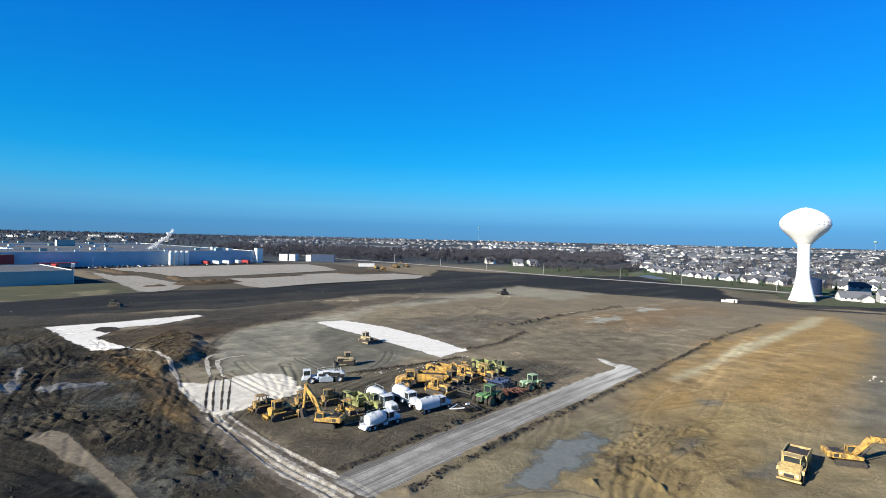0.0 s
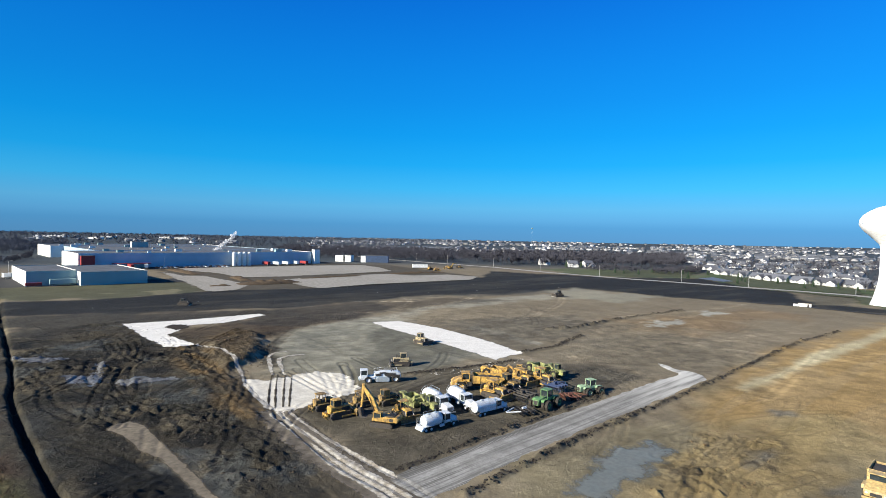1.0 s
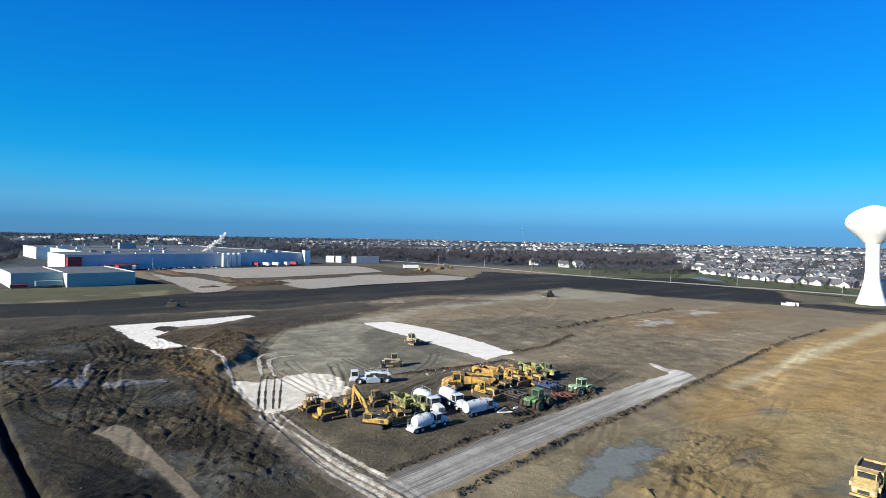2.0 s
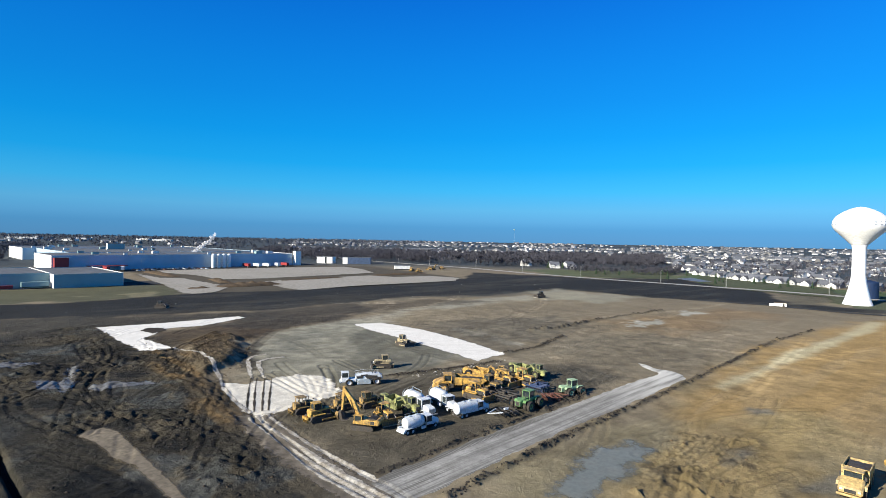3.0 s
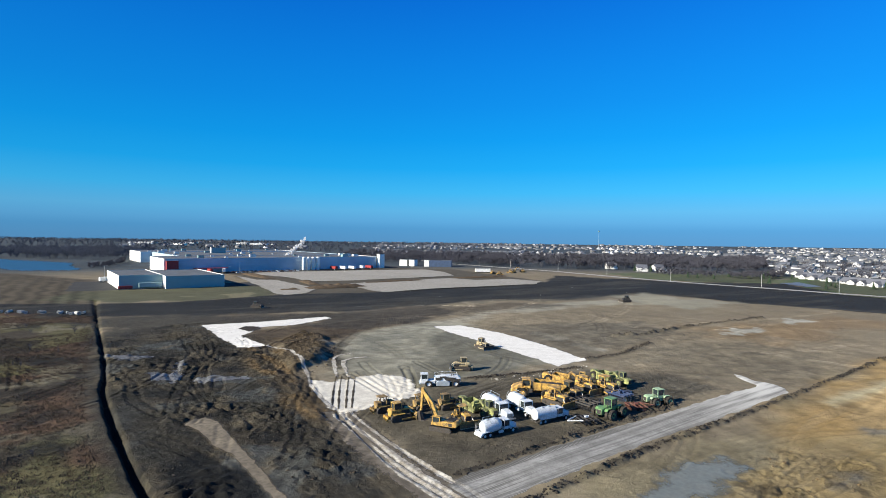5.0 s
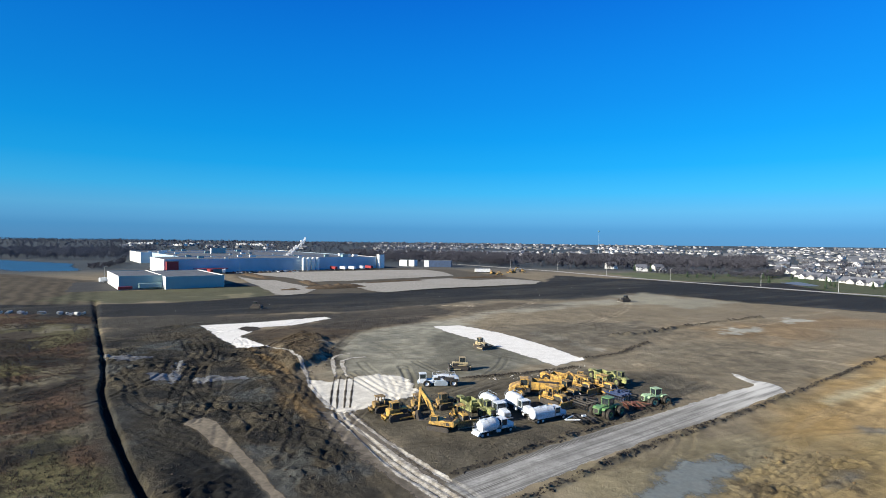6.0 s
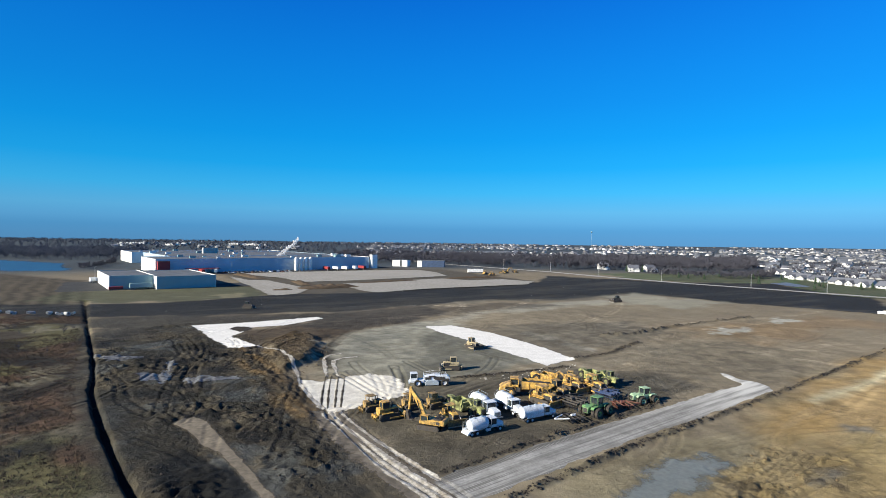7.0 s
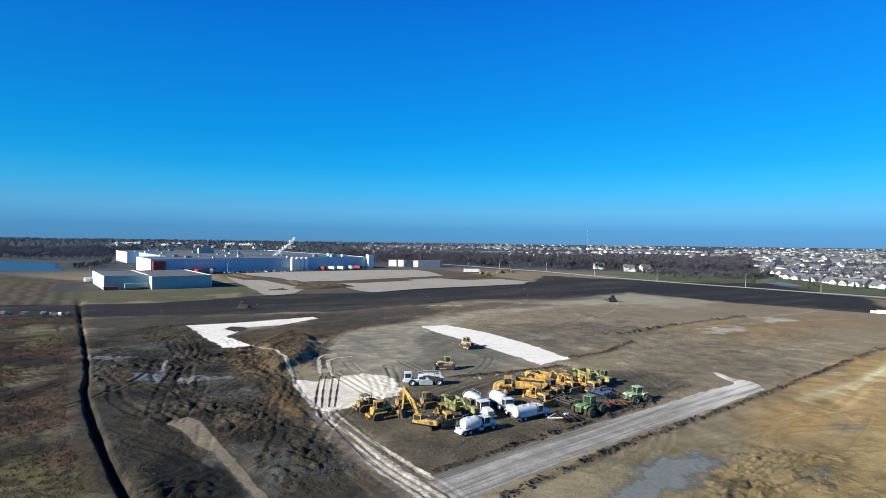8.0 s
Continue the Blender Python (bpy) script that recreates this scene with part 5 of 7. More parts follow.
def excavator(label, m, boom, stick, bucket, s=1.0, group=""):
    """boom, stick, bucket: the (x, z) points of the digging arm: foot, knee, boom end, stick end."""
    t = thing("excavator", label, "excavator", group, m)
    for y in (-1.25, 1.25):
        crawler(t, y, 4.6, 0.6, 1.0)
    b = B()
    box(b, (0, 0, 0.62), (2.4, 2.0, 0.5), bev=0.08)
    rod(b, (0, 0, 0.8), (0, 0, 1.2), 0.75, n=20)
    part("undercarriage", b, "steel", t)
    b = B()
    slab(b, [(-2.6, 1.2), (1.9, 1.2), (1.9, 1.75), (-0.9, 2.15), (-2.9, 2.15), (-3.0, 1.5)], -1.4, 1.4, 0.07)
    part("house", b, "yellow", t)
    b = B()
    slab(b, [(-3.4, 1.25), (-2.75, 1.2), (-2.75, 2.3), (-3.25, 2.3), (-3.5, 2.0)], -1.42, 1.42, 0.1)
    part("counterweight", b, "yellow", t)
    b = B()
    box(b, (-1.8, -0.1, 2.22), (1.7, 2.1, 0.16), bev=0.04)
    rod(b, (-1.3, -0.8, 2.2), (-1.3, -0.8, 2.9), 0.08, n=8)
    for k in range(5):
        box(b, (-2.4 + k * 0.3, -0.1, 2.32), (0.12, 1.6, 0.05))
    part("engine_deck", b, "dark", t)
    for y in (-1.42, 1.42):
        for x in (-2.1, -1.1):
            b = B()
            box(b, (x, y, 1.68), (0.75, 0.04, 0.6), bev=0.02)
            part("engine_door", b, "dark" if x < -2 else "ochre", t)
    b = B()
    box(b, (0.9, -0.75, 1.72), (1.7, 1.1, 0.3), bev=0.05)
    part("tool_deck", b, "dark", t)
    cab(t, 0.85, 0.92, 1.4, 1.6, 0.95, 1.4, "yellow")
    rl = B()
    rail(rl, [(1.8, -1.35, 1.75), (1.8, -1.35, 2.5), (-0.7, -1.35, 2.6), (-0.7, -1.35, 2.1)])
    part("handrail", rl, "dark", t)

    def limb(name, a, c, w0, w1, wide, mat):
        a, c = Vector((a[0], 0, a[1])), Vector((c[0], 0, c[1]))
        d = (c - a).normalized()
        n = Vector((-d.z, 0, d.x))
        q = [a - n * w0 / 2, c - n * w1 / 2, c + n * w1 / 2, a + n * w0 / 2]
        bb = B()
        slab(bb, [(p.x, p.z) for p in q], -wide / 2, wide / 2, 0.05)
        return part(name, bb, mat, t)

    foot, knee, top = boom
    limb("boom_foot", foot, knee, 0.6, 1.05, 0.6, "yellow")
    limb("boom", knee, top, 1.05, 0.55, 0.6, "yellow")
    limb("stick", (top[0] + (top[0] - stick[0]) * 0.12, top[1] + (top[1] - stick[1]) * 0.12), stick, 0.6, 0.35, 0.42, "yellow")
    for sy in (-0.42, 0.42):
        ram(t, (foot[0] + 0.5, sy, foot[1] - 0.3), (knee[0] * 0.8 + top[0] * 0.2, sy, knee[1] * 0.8 + top[1] * 0.2), 0.11, "dark")
    ram(t, (knee[0], 0, knee[1] + 0.5), (top[0] + (top[0] - stick[0]) * 0.1, 0, top[1] + 0.45), 0.1, "dark")
    bx, bz = bucket
    b = B()
    slab(b, [(stick[0] - 0.2, stick[1] + 0.15), (stick[0] + 0.55, stick[1] - 0.1), (bx + 0.5, bz + 0.25), (bx + 0.1, bz), (bx - 0.7, bz + 0.15), (bx - 0.75, bz + 0.3), (bx - 0.1, bz + 0.35), (stick[0] - 0.05, stick[1] - 0.3)], -0.62, 0.62, 0.03)
    for k in range(5):
        box(b, (bx - 0.85, -0.5 + k * 0.25, bz + 0.22), (0.3, 0.1, 0.1))
    part("bucket", b, "steel", t)
    return t


def dozer(label, m, paint="yellow", canopy=True, s=1.0, group="", ripper=True):
    t = thing("bulldozer", label, "bulldozer", group, m @ Matrix.Diagonal((s, s, s, 1)))
    for y in (-1.05, 1.05):
        crawler(t, y, 4.2, 0.6, 1.15)
    b = B()
    slab(b, [(-1.9, 0.6), (1.9, 0.6), (2.1, 1.1), (2.1, 1.95), (1.7, 2.1), (0.3, 2.15), (0.25, 1.6), (-1.9, 1.6)], -0.6, 0.6, 0.06)
    part("body", b, paint, t)
    b = B()
    box(b, (-1.35, 0, 1.75), (1.1, 1.6, 0.75), bev=0.08)
    part("fuel_tank", b, paint, t)
    for y in (-1.05, 1.05):
        b = B()
        box(b, (-0.4, y, 1.32), (2.2, 0.62, 0.12), bev=0.03)
        part("fender", b, paint, t)
    b = B()
    box(b, (2.13, 0, 1.5), (0.08, 1.0, 0.8))
    for k in range(5):
        box(b, (2.18, 0, 1.2 + k * 0.15), (0.05, 0.95, 0.05))
    part("grille", b, "dark", t)
    for y in (-0.61, 0.61):
        b = B()
        box(b, (1.15, y, 1.45), (1.5, 0.05, 0.75), bev=0.02)
        for k in range(4):
            box(b, (0.6 + k * 0.36, y * 1.04, 1.45), (0.06, 0.05, 0.7))
        part("engine_side", b, "dark", t)
    b = B()
    box(b, (-0.25, 0, 1.62), (1.5, 1.5, 0.1))
    box(b, (0.3, 0, 1.95), (0.2, 1.1, 0.6), bev=0.03)
    part("cab_floor", b, "dark", t)
    b = B()
    rod(b, (1.2, 0.2, 2.1), (1.2, 0.2, 2.9), 0.07, n=8)
    part("exhaust_pipe", b, "dark", t)
    b = B()
    rod(b, (0.8, -0.25, 2.1), (0.8, -0.25, 2.4), 0.13, n=10)
    part("air_cleaner", b, "dark", t)
    if canopy:
        cab(t, -0.5, 0, 1.55, 1.5, 1.35, 1.6, paint)
    else:
        b = B()
        for x in (-1.15, 0.2):
            for y in (-0.75, 0.75):
                box(b, (x, y, 2.3), (0.12, 0.12, 1.6))
        box(b, (-0.48, 0, 3.12), (1.9, 1.8, 0.12), bev=0.04)
        part("canopy", b, paint, t)
        b = B()
        box(b, (-0.6, 0, 1.95), (0.6, 0.6, 0.2), bev=0.05)
        box(b, (-0.9, 0, 2.25), (0.15, 0.6, 0.6), bev=0.05)
        part("seat", b, "dark", t)
    b = B()
    slab(b, [(2.75, 0.05), (2.95, 0.05), (2.78, 0.45), (2.75, 0.8), (2.88, 1.2), (3.0, 1.32), (2.86, 1.36), (2.66, 1.2), (2.6, 0.8), (2.62, 0.4)], -1.95, 1.95)
    bl = part("blade", b, "ochre" if paint == "yellow" else "steel", t)
    b = B()
    box(b, (2.93, 0, 0.12), (0.05, 3.94, 0.2))
    part("cutting_edge", b, "bright_steel", bl)
    for y in (-1.5, 1.5):
        b = B()
        box(b, (1.3, y, 0.5), (2.8, 0.16, 0.28), bev=0.03)
        part("push_arm", b, paint, t)
        ram(t, (1.9, y * 0.45, 1.7), (2.68, y * 0.6, 0.95), 0.07)
    if ripper:
        b = B()
        box(b, (-2.5, 0, 0.85), (0.35, 1.9, 0.4), bev=0.05)
        for y in (-0.7, 0, 0.7):
            slab(b, [(-2.75, 1.2), (-2.5, 1.2), (-2.5, 0.4), (-2.35, 0.05), (-2.55, 0.1), (-2.75, 0.5)], y - 0.06, y + 0.06)
        for y in (-0.45, 0.45):
            box(b, (-2.15, y, 0.9), (0.7, 0.14, 0.2))
        part("ripper", b, paint, t)
    return t


def scraper(label, m, paint, rim, group=""):
    """A wheel tractor-scraper: two-wheel tractor, gooseneck, open bowl, rear engine."""
    t = thing("scraper", label, "scraper", group, m)
    for y in (-1.15, 1.15):
        wheel(t, 3.9, y, 0.95, 0.75, rim)
        wheel(t, -4.0, y, 0.95, 0.75, rim)
    b = B()
    slab(b, [(2.9, 0.8), (6.0, 0.8), (6.2, 1.2), (6.2, 1.9), (5.9, 2.1), (4.6, 2.2), (4.3, 1.7), (2.9, 1.6)], -0.65, 0.65, 0.08)
    part("hood", b, paint, t)
    b = B()
    box(b, (6.23, 0, 1.5), (0.06, 1.0, 0.8))
    part("grille", b, "dark", t)
    b = B()
    rod(b, (5.2, 0.35, 2.1), (5.2, 0.35, 2.9), 0.08, n=8)
    part("exhaust_pipe", b, "dark", t)
    for y in (-1.15, 1.15):
        b = B()
        slab(b, [(2.7, 1.7), (3.2, 2.05), (4.5, 2.05), (5.0, 1.7), (4.9, 1.65), (4.4, 1.95), (3.3, 1.95), (2.8, 1.62)], y - 0.42, y + 0.42)
        part("mudguard", b, paint, t)
    cab(t, 3.9, 0.25, 1.7, 1.2, 1.1, 1.5, paint)
    # gooseneck arching back to the draft arms
    b = B()
    slab(b, [(2.9, 1.3), (2.9, 2.0), (2.2, 2.75), (1.3, 2.95), (0.9, 2.6), (1.3, 2.45), (1.95, 2.3), (2.4, 1.8), (2.4, 1.3)], -0.35, 0.35, 0.06)
    box(b, (1.1, 0, 2.6), (0.5, 3.1, 0.45), bev=0.06)
    part("gooseneck", b, paint, t)
    for y in (-1.55, 1.55):
        b = B()
        slab(b, [(0.85, 2.8), (1.35, 2.8), (1.2, 1.9), (-0.9, 1.2), (-1.0, 0.9), (0.85, 1.5)], y - 0.1, y + 0.1)
        part("draft_arm", b, paint, t)
    b = B()
    for y in (-1.42, 1.42):
        slab(b, [(-2.9, 0.4), (0.9, 0.3), (1.0, 1.0), (0.4, 2.05), (-2.9, 2.3)], y - 0.07, y + 0.07)
    slab(b, [(-2.9, 0.4), (0.7, 0.3), (0.7, 0.45), (-2.8, 0.6)], -1.35, 1.35)
    box(b, (-2.88, 0, 1.4), (0.14, 2.8, 1.9))
    for y in (-1.52, 1.52):
        for x in (-2.4, -1.5, -0.6):
            box(b, (x, y, 1.25), (0.12, 0.08, 1.5))
    part("bowl", b, paint, t)
    b = B()
    slab(b, [(0.95, 0.4), (1.05, 0.4), (1.1, 1.6), (0.75, 2.0), (0.65, 1.95), (0.95, 1.5)], -1.33, 1.33)
    part("apron", b, paint, t)
    b = B()
    slab(b, [(-5.6, 0.8), (-2.95, 0.8), (-2.95, 1.6), (-4.2, 2.3), (-5.4, 2.2), (-5.7, 1.8)], -0.55, 0.55, 0.08)
    part("rear_engine", b, paint, t)
    b = B()
    box(b, (-5.85, 0, 0.85), (0.3, 1.4, 0.6), bev=0.05)
    part("push_block", b, "steel", t)
    return t


def dump_truck(label, m, load=True, group="", paint="truck_yellow"):
    """An articulated dump truck on six wheels."""
    t = thing("dump_truck", label, "dump truck", group, m)
    for x in (3.1, -1.3, -3.1):
        for y in (-1.2, 1.2):
            wheel(t, x, y, 0.9, 0.7, paint)
    b = B()
    slab(b, [(2.9, 1.0), (5.0, 0.9), (5.2, 1.15), (5.1, 1.65), (4.75, 1.9), (3.1, 2.5), (2.9, 2.45)], -1.3, 1.3, 0.18)
    part("hood", b, paint, t)
    b = B()
    box(b, (5.17, 0, 1.35), (0.06, 1.2, 0.42))
    for k in range(4):
        box(b, (5.21, 0, 1.2 + k * 0.1), (0.04, 1.15, 0.03))
    part("grille", b, "dark", t)
    b = B()
    box(b, (5.0, 0, 0.72), (0.4, 2.9, 0.3), bev=0.1)
    part("bumper", b, paint, t)
    for y in (-0.95, 0.95):
        b = B()
        box(b, (5.14, y, 1.45), (0.1, 0.3, 0.2), bev=0.03)
        part("headlight", b, "white", t)
    for y in (-1.25, 1.25):
        b = B()
        slab(b, [(2.0, 1.5), (2.3, 1.95), (3.9, 1.95), (4.2, 1.5), (4.1, 1.48), (3.8, 1.86), (2.4, 1.86), (2.1, 1.48)], y - 0.36, y + 0.36)
        part("mudguard", b, paint, t)
    cab(t, 2.3, 0, 1.7, 1.5, 2.1, 1.5, paint, paint)
    for y in (-1.35, 1.35):
        b = B()
        rod(b, (2.9, y * 0.6, 2.9), (3.05, y, 2.9), 0.03, n=6)
        box(b, (3.05, y, 2.65), (0.08, 0.25, 0.5))
        part("mirror", b, "dark", t)
    for y in (-1.38, 1.38):
        b = B()
        box(b, (1.6, y * 0.86, 1.35), (0.9, 0.5, 0.7), bev=0.05)
        for k in range(3):
            box(b, (2.1, y, 0.6 + k * 0.35), (0.5, 0.28, 0.05))
        part("steps", b, "dark", t)
    b = B()
    box(b, (-0.8, 0, 0.95), (5.6, 0.8, 0.4), bev=0.05)
    rod(b, (0.9, 0, 1.1), (1.7, 0, 1.1), 0.4, n=12)
    part("chassis", b, "steel", t)
    b = B()
    for y in (-1.45, 1.45):
        slab(b, [(0.9, 1.6), (0.9, 3.0), (-4.6, 2.75), (-5.0, 2.5), (-4.3, 1.9), (-3.6, 1.5)], y - 0.06, y + 0.06)
        for x in (-0.3, -1.6, -2.9):
            box(b, (x, y * 1.06, 2.15), (0.16, 0.1, 1.15))
    slab(b, [(0.9, 1.5), (0.9, 1.65), (-3.5, 1.6), (-4.9, 2.5), (-5.0, 2.4), (-3.6, 1.45)], -1.42, 1.42)
    slab(b, [(0.8, 1.5), (0.95, 1.5), (1.0, 3.05), (1.6, 3.3), (1.6, 3.36), (0.85, 3.1)], -1.5, 1.5)
    part("dump_body", b, paint, t)
    # soil in the loaded truck; in the empty one it only darkens the bed
    if load:
        b = B()
        bmesh.ops.create_grid(b, x_segments=16, y_segments=10, size=1, matrix=pose(-1.7, 0, 2.4) @ Matrix.Diagonal((2.5, 1.36, 1, 1)))
        for v in b.verts:
            v.co.z += 0.35 * (1 - ((v.co.x + 1.7) / 2.5) ** 2) * (1 - (v.co.y / 1.4) ** 2) + noise.noise(v.co * 2.1) * 0.12
        part("load", b, "steel", t, "dark heap in the truck bed", True)
    return t


def tank_truck(label, m, style="spreader", paint="white", group=""):
    """A bonneted lorry with a round tank. style: spreader (sloped bulk tank), water (long tank), short."""
    t = thing("tank_truck", label, "tank truck", group, m)
    rear = (-2.6, -3.9) if style != "short" else (-2.6,)
    for y in (-1.0, 1.0):
        wheel(t, 3.2, y, 0.52, 0.34, "white", 0)
        for x in rear:
            wheel(t, x, y * 0.92, 0.52, 0.6, "white", 0)
    b = B()
    for y in (-0.42, 0.42):
        box(b, (-0.4, y, 0.85), (8.6, 0.12, 0.28))
    for x in (3.2, *rear):
        rod(b, (x, -0.9, 0.52), (x, 0.9, 0.52), 0.1, n=8)
    box(b, (-4.7, 0, 0.6), (0.15, 2.3, 0.3))
    part("chassis", b, "dark", t)
    b = B()
    slab(b, [(2.5, 0.8), (4.3, 0.75), (4.45, 1.0), (4.4, 1.6), (4.2, 1.75), (2.5, 1.95)], -0.75, 0.75, 0.1)
    part("hood", b, paint, t)
    for y in (-0.98, 0.98):
        b = B()
        slab(b, [(2.5, 0.9), (2.7, 1.2), (3.6, 1.2), (3.85, 0.8), (3.75, 0.78), (3.5, 1.1), (2.8, 1.1), (2.6, 0.85)], y - 0.22, y + 0.22)
        part("mudguard", b, paint, t)
    b = B()
    box(b, (4.44, 0, 1.25), (0.06, 1.0, 0.6))
    part("grille", b, "bright_steel", t)
    b = B()
    box(b, (4.55, 0, 0.65), (0.15, 2.2, 0.25), bev=0.04)
    part("bumper", b, "bright_steel", t)
    cab(t, 1.75, 0, 0.95, 1.5, 1.95, 1.75, paint)
    b = B()
    rod(b, (0.95, -1.05, 0.9), (0.95, -1.05, 3.1), 0.07, n=8)
    part("exhaust_pipe", b, "bright_steel", t)
    b = B()
    prof = {"spreader": [(0, 0.3), (0.85, 0.2), (1.17, -0.1), (1.28, -1.0), (1.28, -3.5), (1.12, -4.1), (0.6, -4.35), (0, -4.4)],
            "water": [(0, 0.45), (1.05, 0.42), (1.2, 0.28), (1.2, -5.0), (1.08, -5.14), (0, -5.2)],
            "short": [(0, 0.4), (0.8, 0.3), (1.0, 0.1), (1.0, -3.4), (0.8, -3.6), (0, -3.7)]}[style]
    spun(b, [(r, z) for r, z in prof], 28, pose(0.35, 0, 2.05, 0, 88 if style == "spreader" else 90, 0) @ Matrix.Diagonal((1.0 if style != "short" else 0.82, 1, 1, 1)))
    tank = part("tank", b, paint, t, smooth=True)
    for x in (-0.6, -2.3, -3.9) if style == "spreader" else ():
        b = B()
        spun(b, [(1.27, -0.04), (1.29, 0), (1.27, 0.04)], 28, pose(x, 0, 2.05, 0, 90, 0))
        part("tank_band", b, "grey_blue", tank)
    b = B()
    top = 3.28 if style != "short" else 3.0
    box(b, (-1.8, 0.45, top - 0.12), (3.4, 0.25, 0.05))
    if style == "spreader":
        rail(b, [(-0.2, 0.62, top - 0.2), (-0.2, 0.62, top + 0.3), (-3.3, 0.62, top + 0.3), (-3.3, 0.62, top - 0.2)])
    part("walkway", b, "grey_blue", tank)
    for x in (-0.8, -2.6):
        b = B()
        rod(b, (x, 0, top - 0.15), (x, 0, top + 0.1), 0.32, n=14)
        part("hatch", b, "grey_blue", tank)
    b = B()
    for y in (0.35, 0.75):
        rod(b, (-5.0, y, 0.6), (-4.8, y, 2.9), 0.03, n=6)
    for k in range(7):
        rod(b, (-4.98 + k * 0.03, 0.35, 0.8 + k * 0.3), (-4.98 + k * 0.03, 0.75, 0.8 + k * 0.3), 0.025, n=6)
    part("ladder", b, "bright_steel", t)
    for y in (-0.98, 0.98):
        b = B()
        if style == "water":
            box(b, (-1.6, y, 1.3), (4.6, 0.3, 0.7), bev=0.05)
        else:
            box(b, (-3.2, y, 1.2), (3.0, 0.6, 0.08), bev=0.03)
            box(b, (0.2, y, 0.75), (1.1, 0.45, 0.5), bev=0.06)
        part("side_skirt", b, paint, t)
    if style == "spreader":
        b = B()
        slab(b, [(-4.0, 0.75), (-4.7, 0.45), (-5.0, 0.45), (-5.0, 0.7), (-4.6, 1.1), (-4.1, 1.2)], -1.15, 1.15, 0.05)
        part("spreader_hood", b, paint, t)
    return t


def farm_tractor(label, m, paint, group=""):
    """An articulated four-wheel-drive tractor on dual wheels."""
    t = thing("tractor", label, "tractor", group, m)
    for x in (1.75, -1.75):
        for y in (-1.75, -0.98, 0.98, 1.75):
            wheel(t, x, y, 0.95, 0.6, paint, 16)
    b = B()
    slab(b, [(0.6, 1.0), (3.3, 0.95), (3.4, 1.2), (3.35, 1.9), (3.1, 2.05), (0.6, 2.2)], -0.55, 0.55, 0.08)
    part("hood", b, paint, t)
    b = B()
    box(b, (3.38, 0, 1.5), (0.06, 0.8, 0.75))
    part("grille", b, "dark", t)
    b = B()
    rod(b, (1.4, 0.45, 2.0), (1.4, 0.45, 3.2), 0.07, n=8)
    part("exhaust_pipe", b, "dark", t)
    for x in (1.75, -1.75):
        b = B()
        rod(b, (x, -2.0, 0.95), (x, 2.0, 0.95), 0.16, n=10)
        part("axle", b, "dark", t)
    b = B()
    slab(b, [(-2.9, 0.8), (-0.3, 0.8), (-0.3, 1.5), (-1.4, 1.6), (-2.9, 1.3)], -0.5, 0.5, 0.06)
    part("rear_frame", b, paint, t)
    for x in (1.75, -1.75):
        for y in (-0.95, 0.95):
            b = B()
            slab(b, [(x - 1.0, 1.65), (x - 0.6, 2.0), (x + 0.6, 2.0), (x + 1.0, 1.65), (x + 0.95, 1.6), (x + 0.55, 1.93), (x - 0.55, 1.93), (x - 0.95, 1.6)], y - 0.32, y + 0.32)
            part("mudguard", b, paint, t)
    cab(t, -0.25, 0, 1.5, 1.7, 1.6, 1.75, paint)
    b = B()
    box(b, (-3.2, 0, 0.7), (0.7, 0.2, 0.15))
    part("drawbar", b, "steel", t)
    return t


def disc_harrow(label, m, frame_mat, disc_mat="bright_steel", n=9, wide=4.4, group="", bar_mat=""):
    t = thing("disc_harrow", label, "disc harrow", group, m)
    b = B()
    for y in (-wide / 2 + 0.3, wide / 2 - 0.3):
        box(b, (0, y, 0.95), (3.6, 0.18, 0.2), bev=0.03)
    for x in (-1.6, -0.5, 0.5, 1.6):
        box(b, (x, 0, 0.95), (0.2, wide, 0.22), bev=0.03)
    part("frame", b, frame_mat, t)
    for side in (-1, 1):
        b = B()
        rod(b, (1.5, side * wide * 0.36, 1.0), (4.0, side * 0.08, 0.8), 0.12, n=8)
        part("drawbar", b, bar_mat or frame_mat, t)
    for x, lean in ((0.9, 14), (-1.1, -14)):
        g = B()
        rod(g, (x, -wide / 2, 0.45), (x, wide / 2, 0.45), 0.06, n=8)
        for k in (-0.6, 0.6):
            box(g, (x, wide / 2 * k, 0.7), (0.12, 0.12, 0.5))
        axle = part("disc_gang", g, frame_mat, t)
        for k in range(n):
            y = -wide / 2 + wide * (k + 0.5) / n
            c = B()
            spun(c, [(0, -0.06), (0.2, -0.05), (0.44, 0.03), (0.45, 0.05), (0.2, -0.02), (0, -0.03)], 14, pose(x, y, 0.45, 90, 0, lean))
            part("disc", c, disc_mat, axle)
    for y in (-0.9, 0.9):
        b = B()
        rod(b, (-0.1, y - 0.12, 0.42), (-0.1, y + 0.12, 0.42), 0.42, n=16)
        part("transport_wheel", b, "rubber", t)
    b = B()
    for x in (-0.3, 0.3):
        rod(b, (x, -0.3, 1.0), (x, 0.3, 1.5), 0.06, n=8)
    box(b, (0, 0, 1.2), (0.9, 0.5, 0.3), bev=0.05)
    part("ballast_box", b, bar_mat or frame_mat, t)
    return t


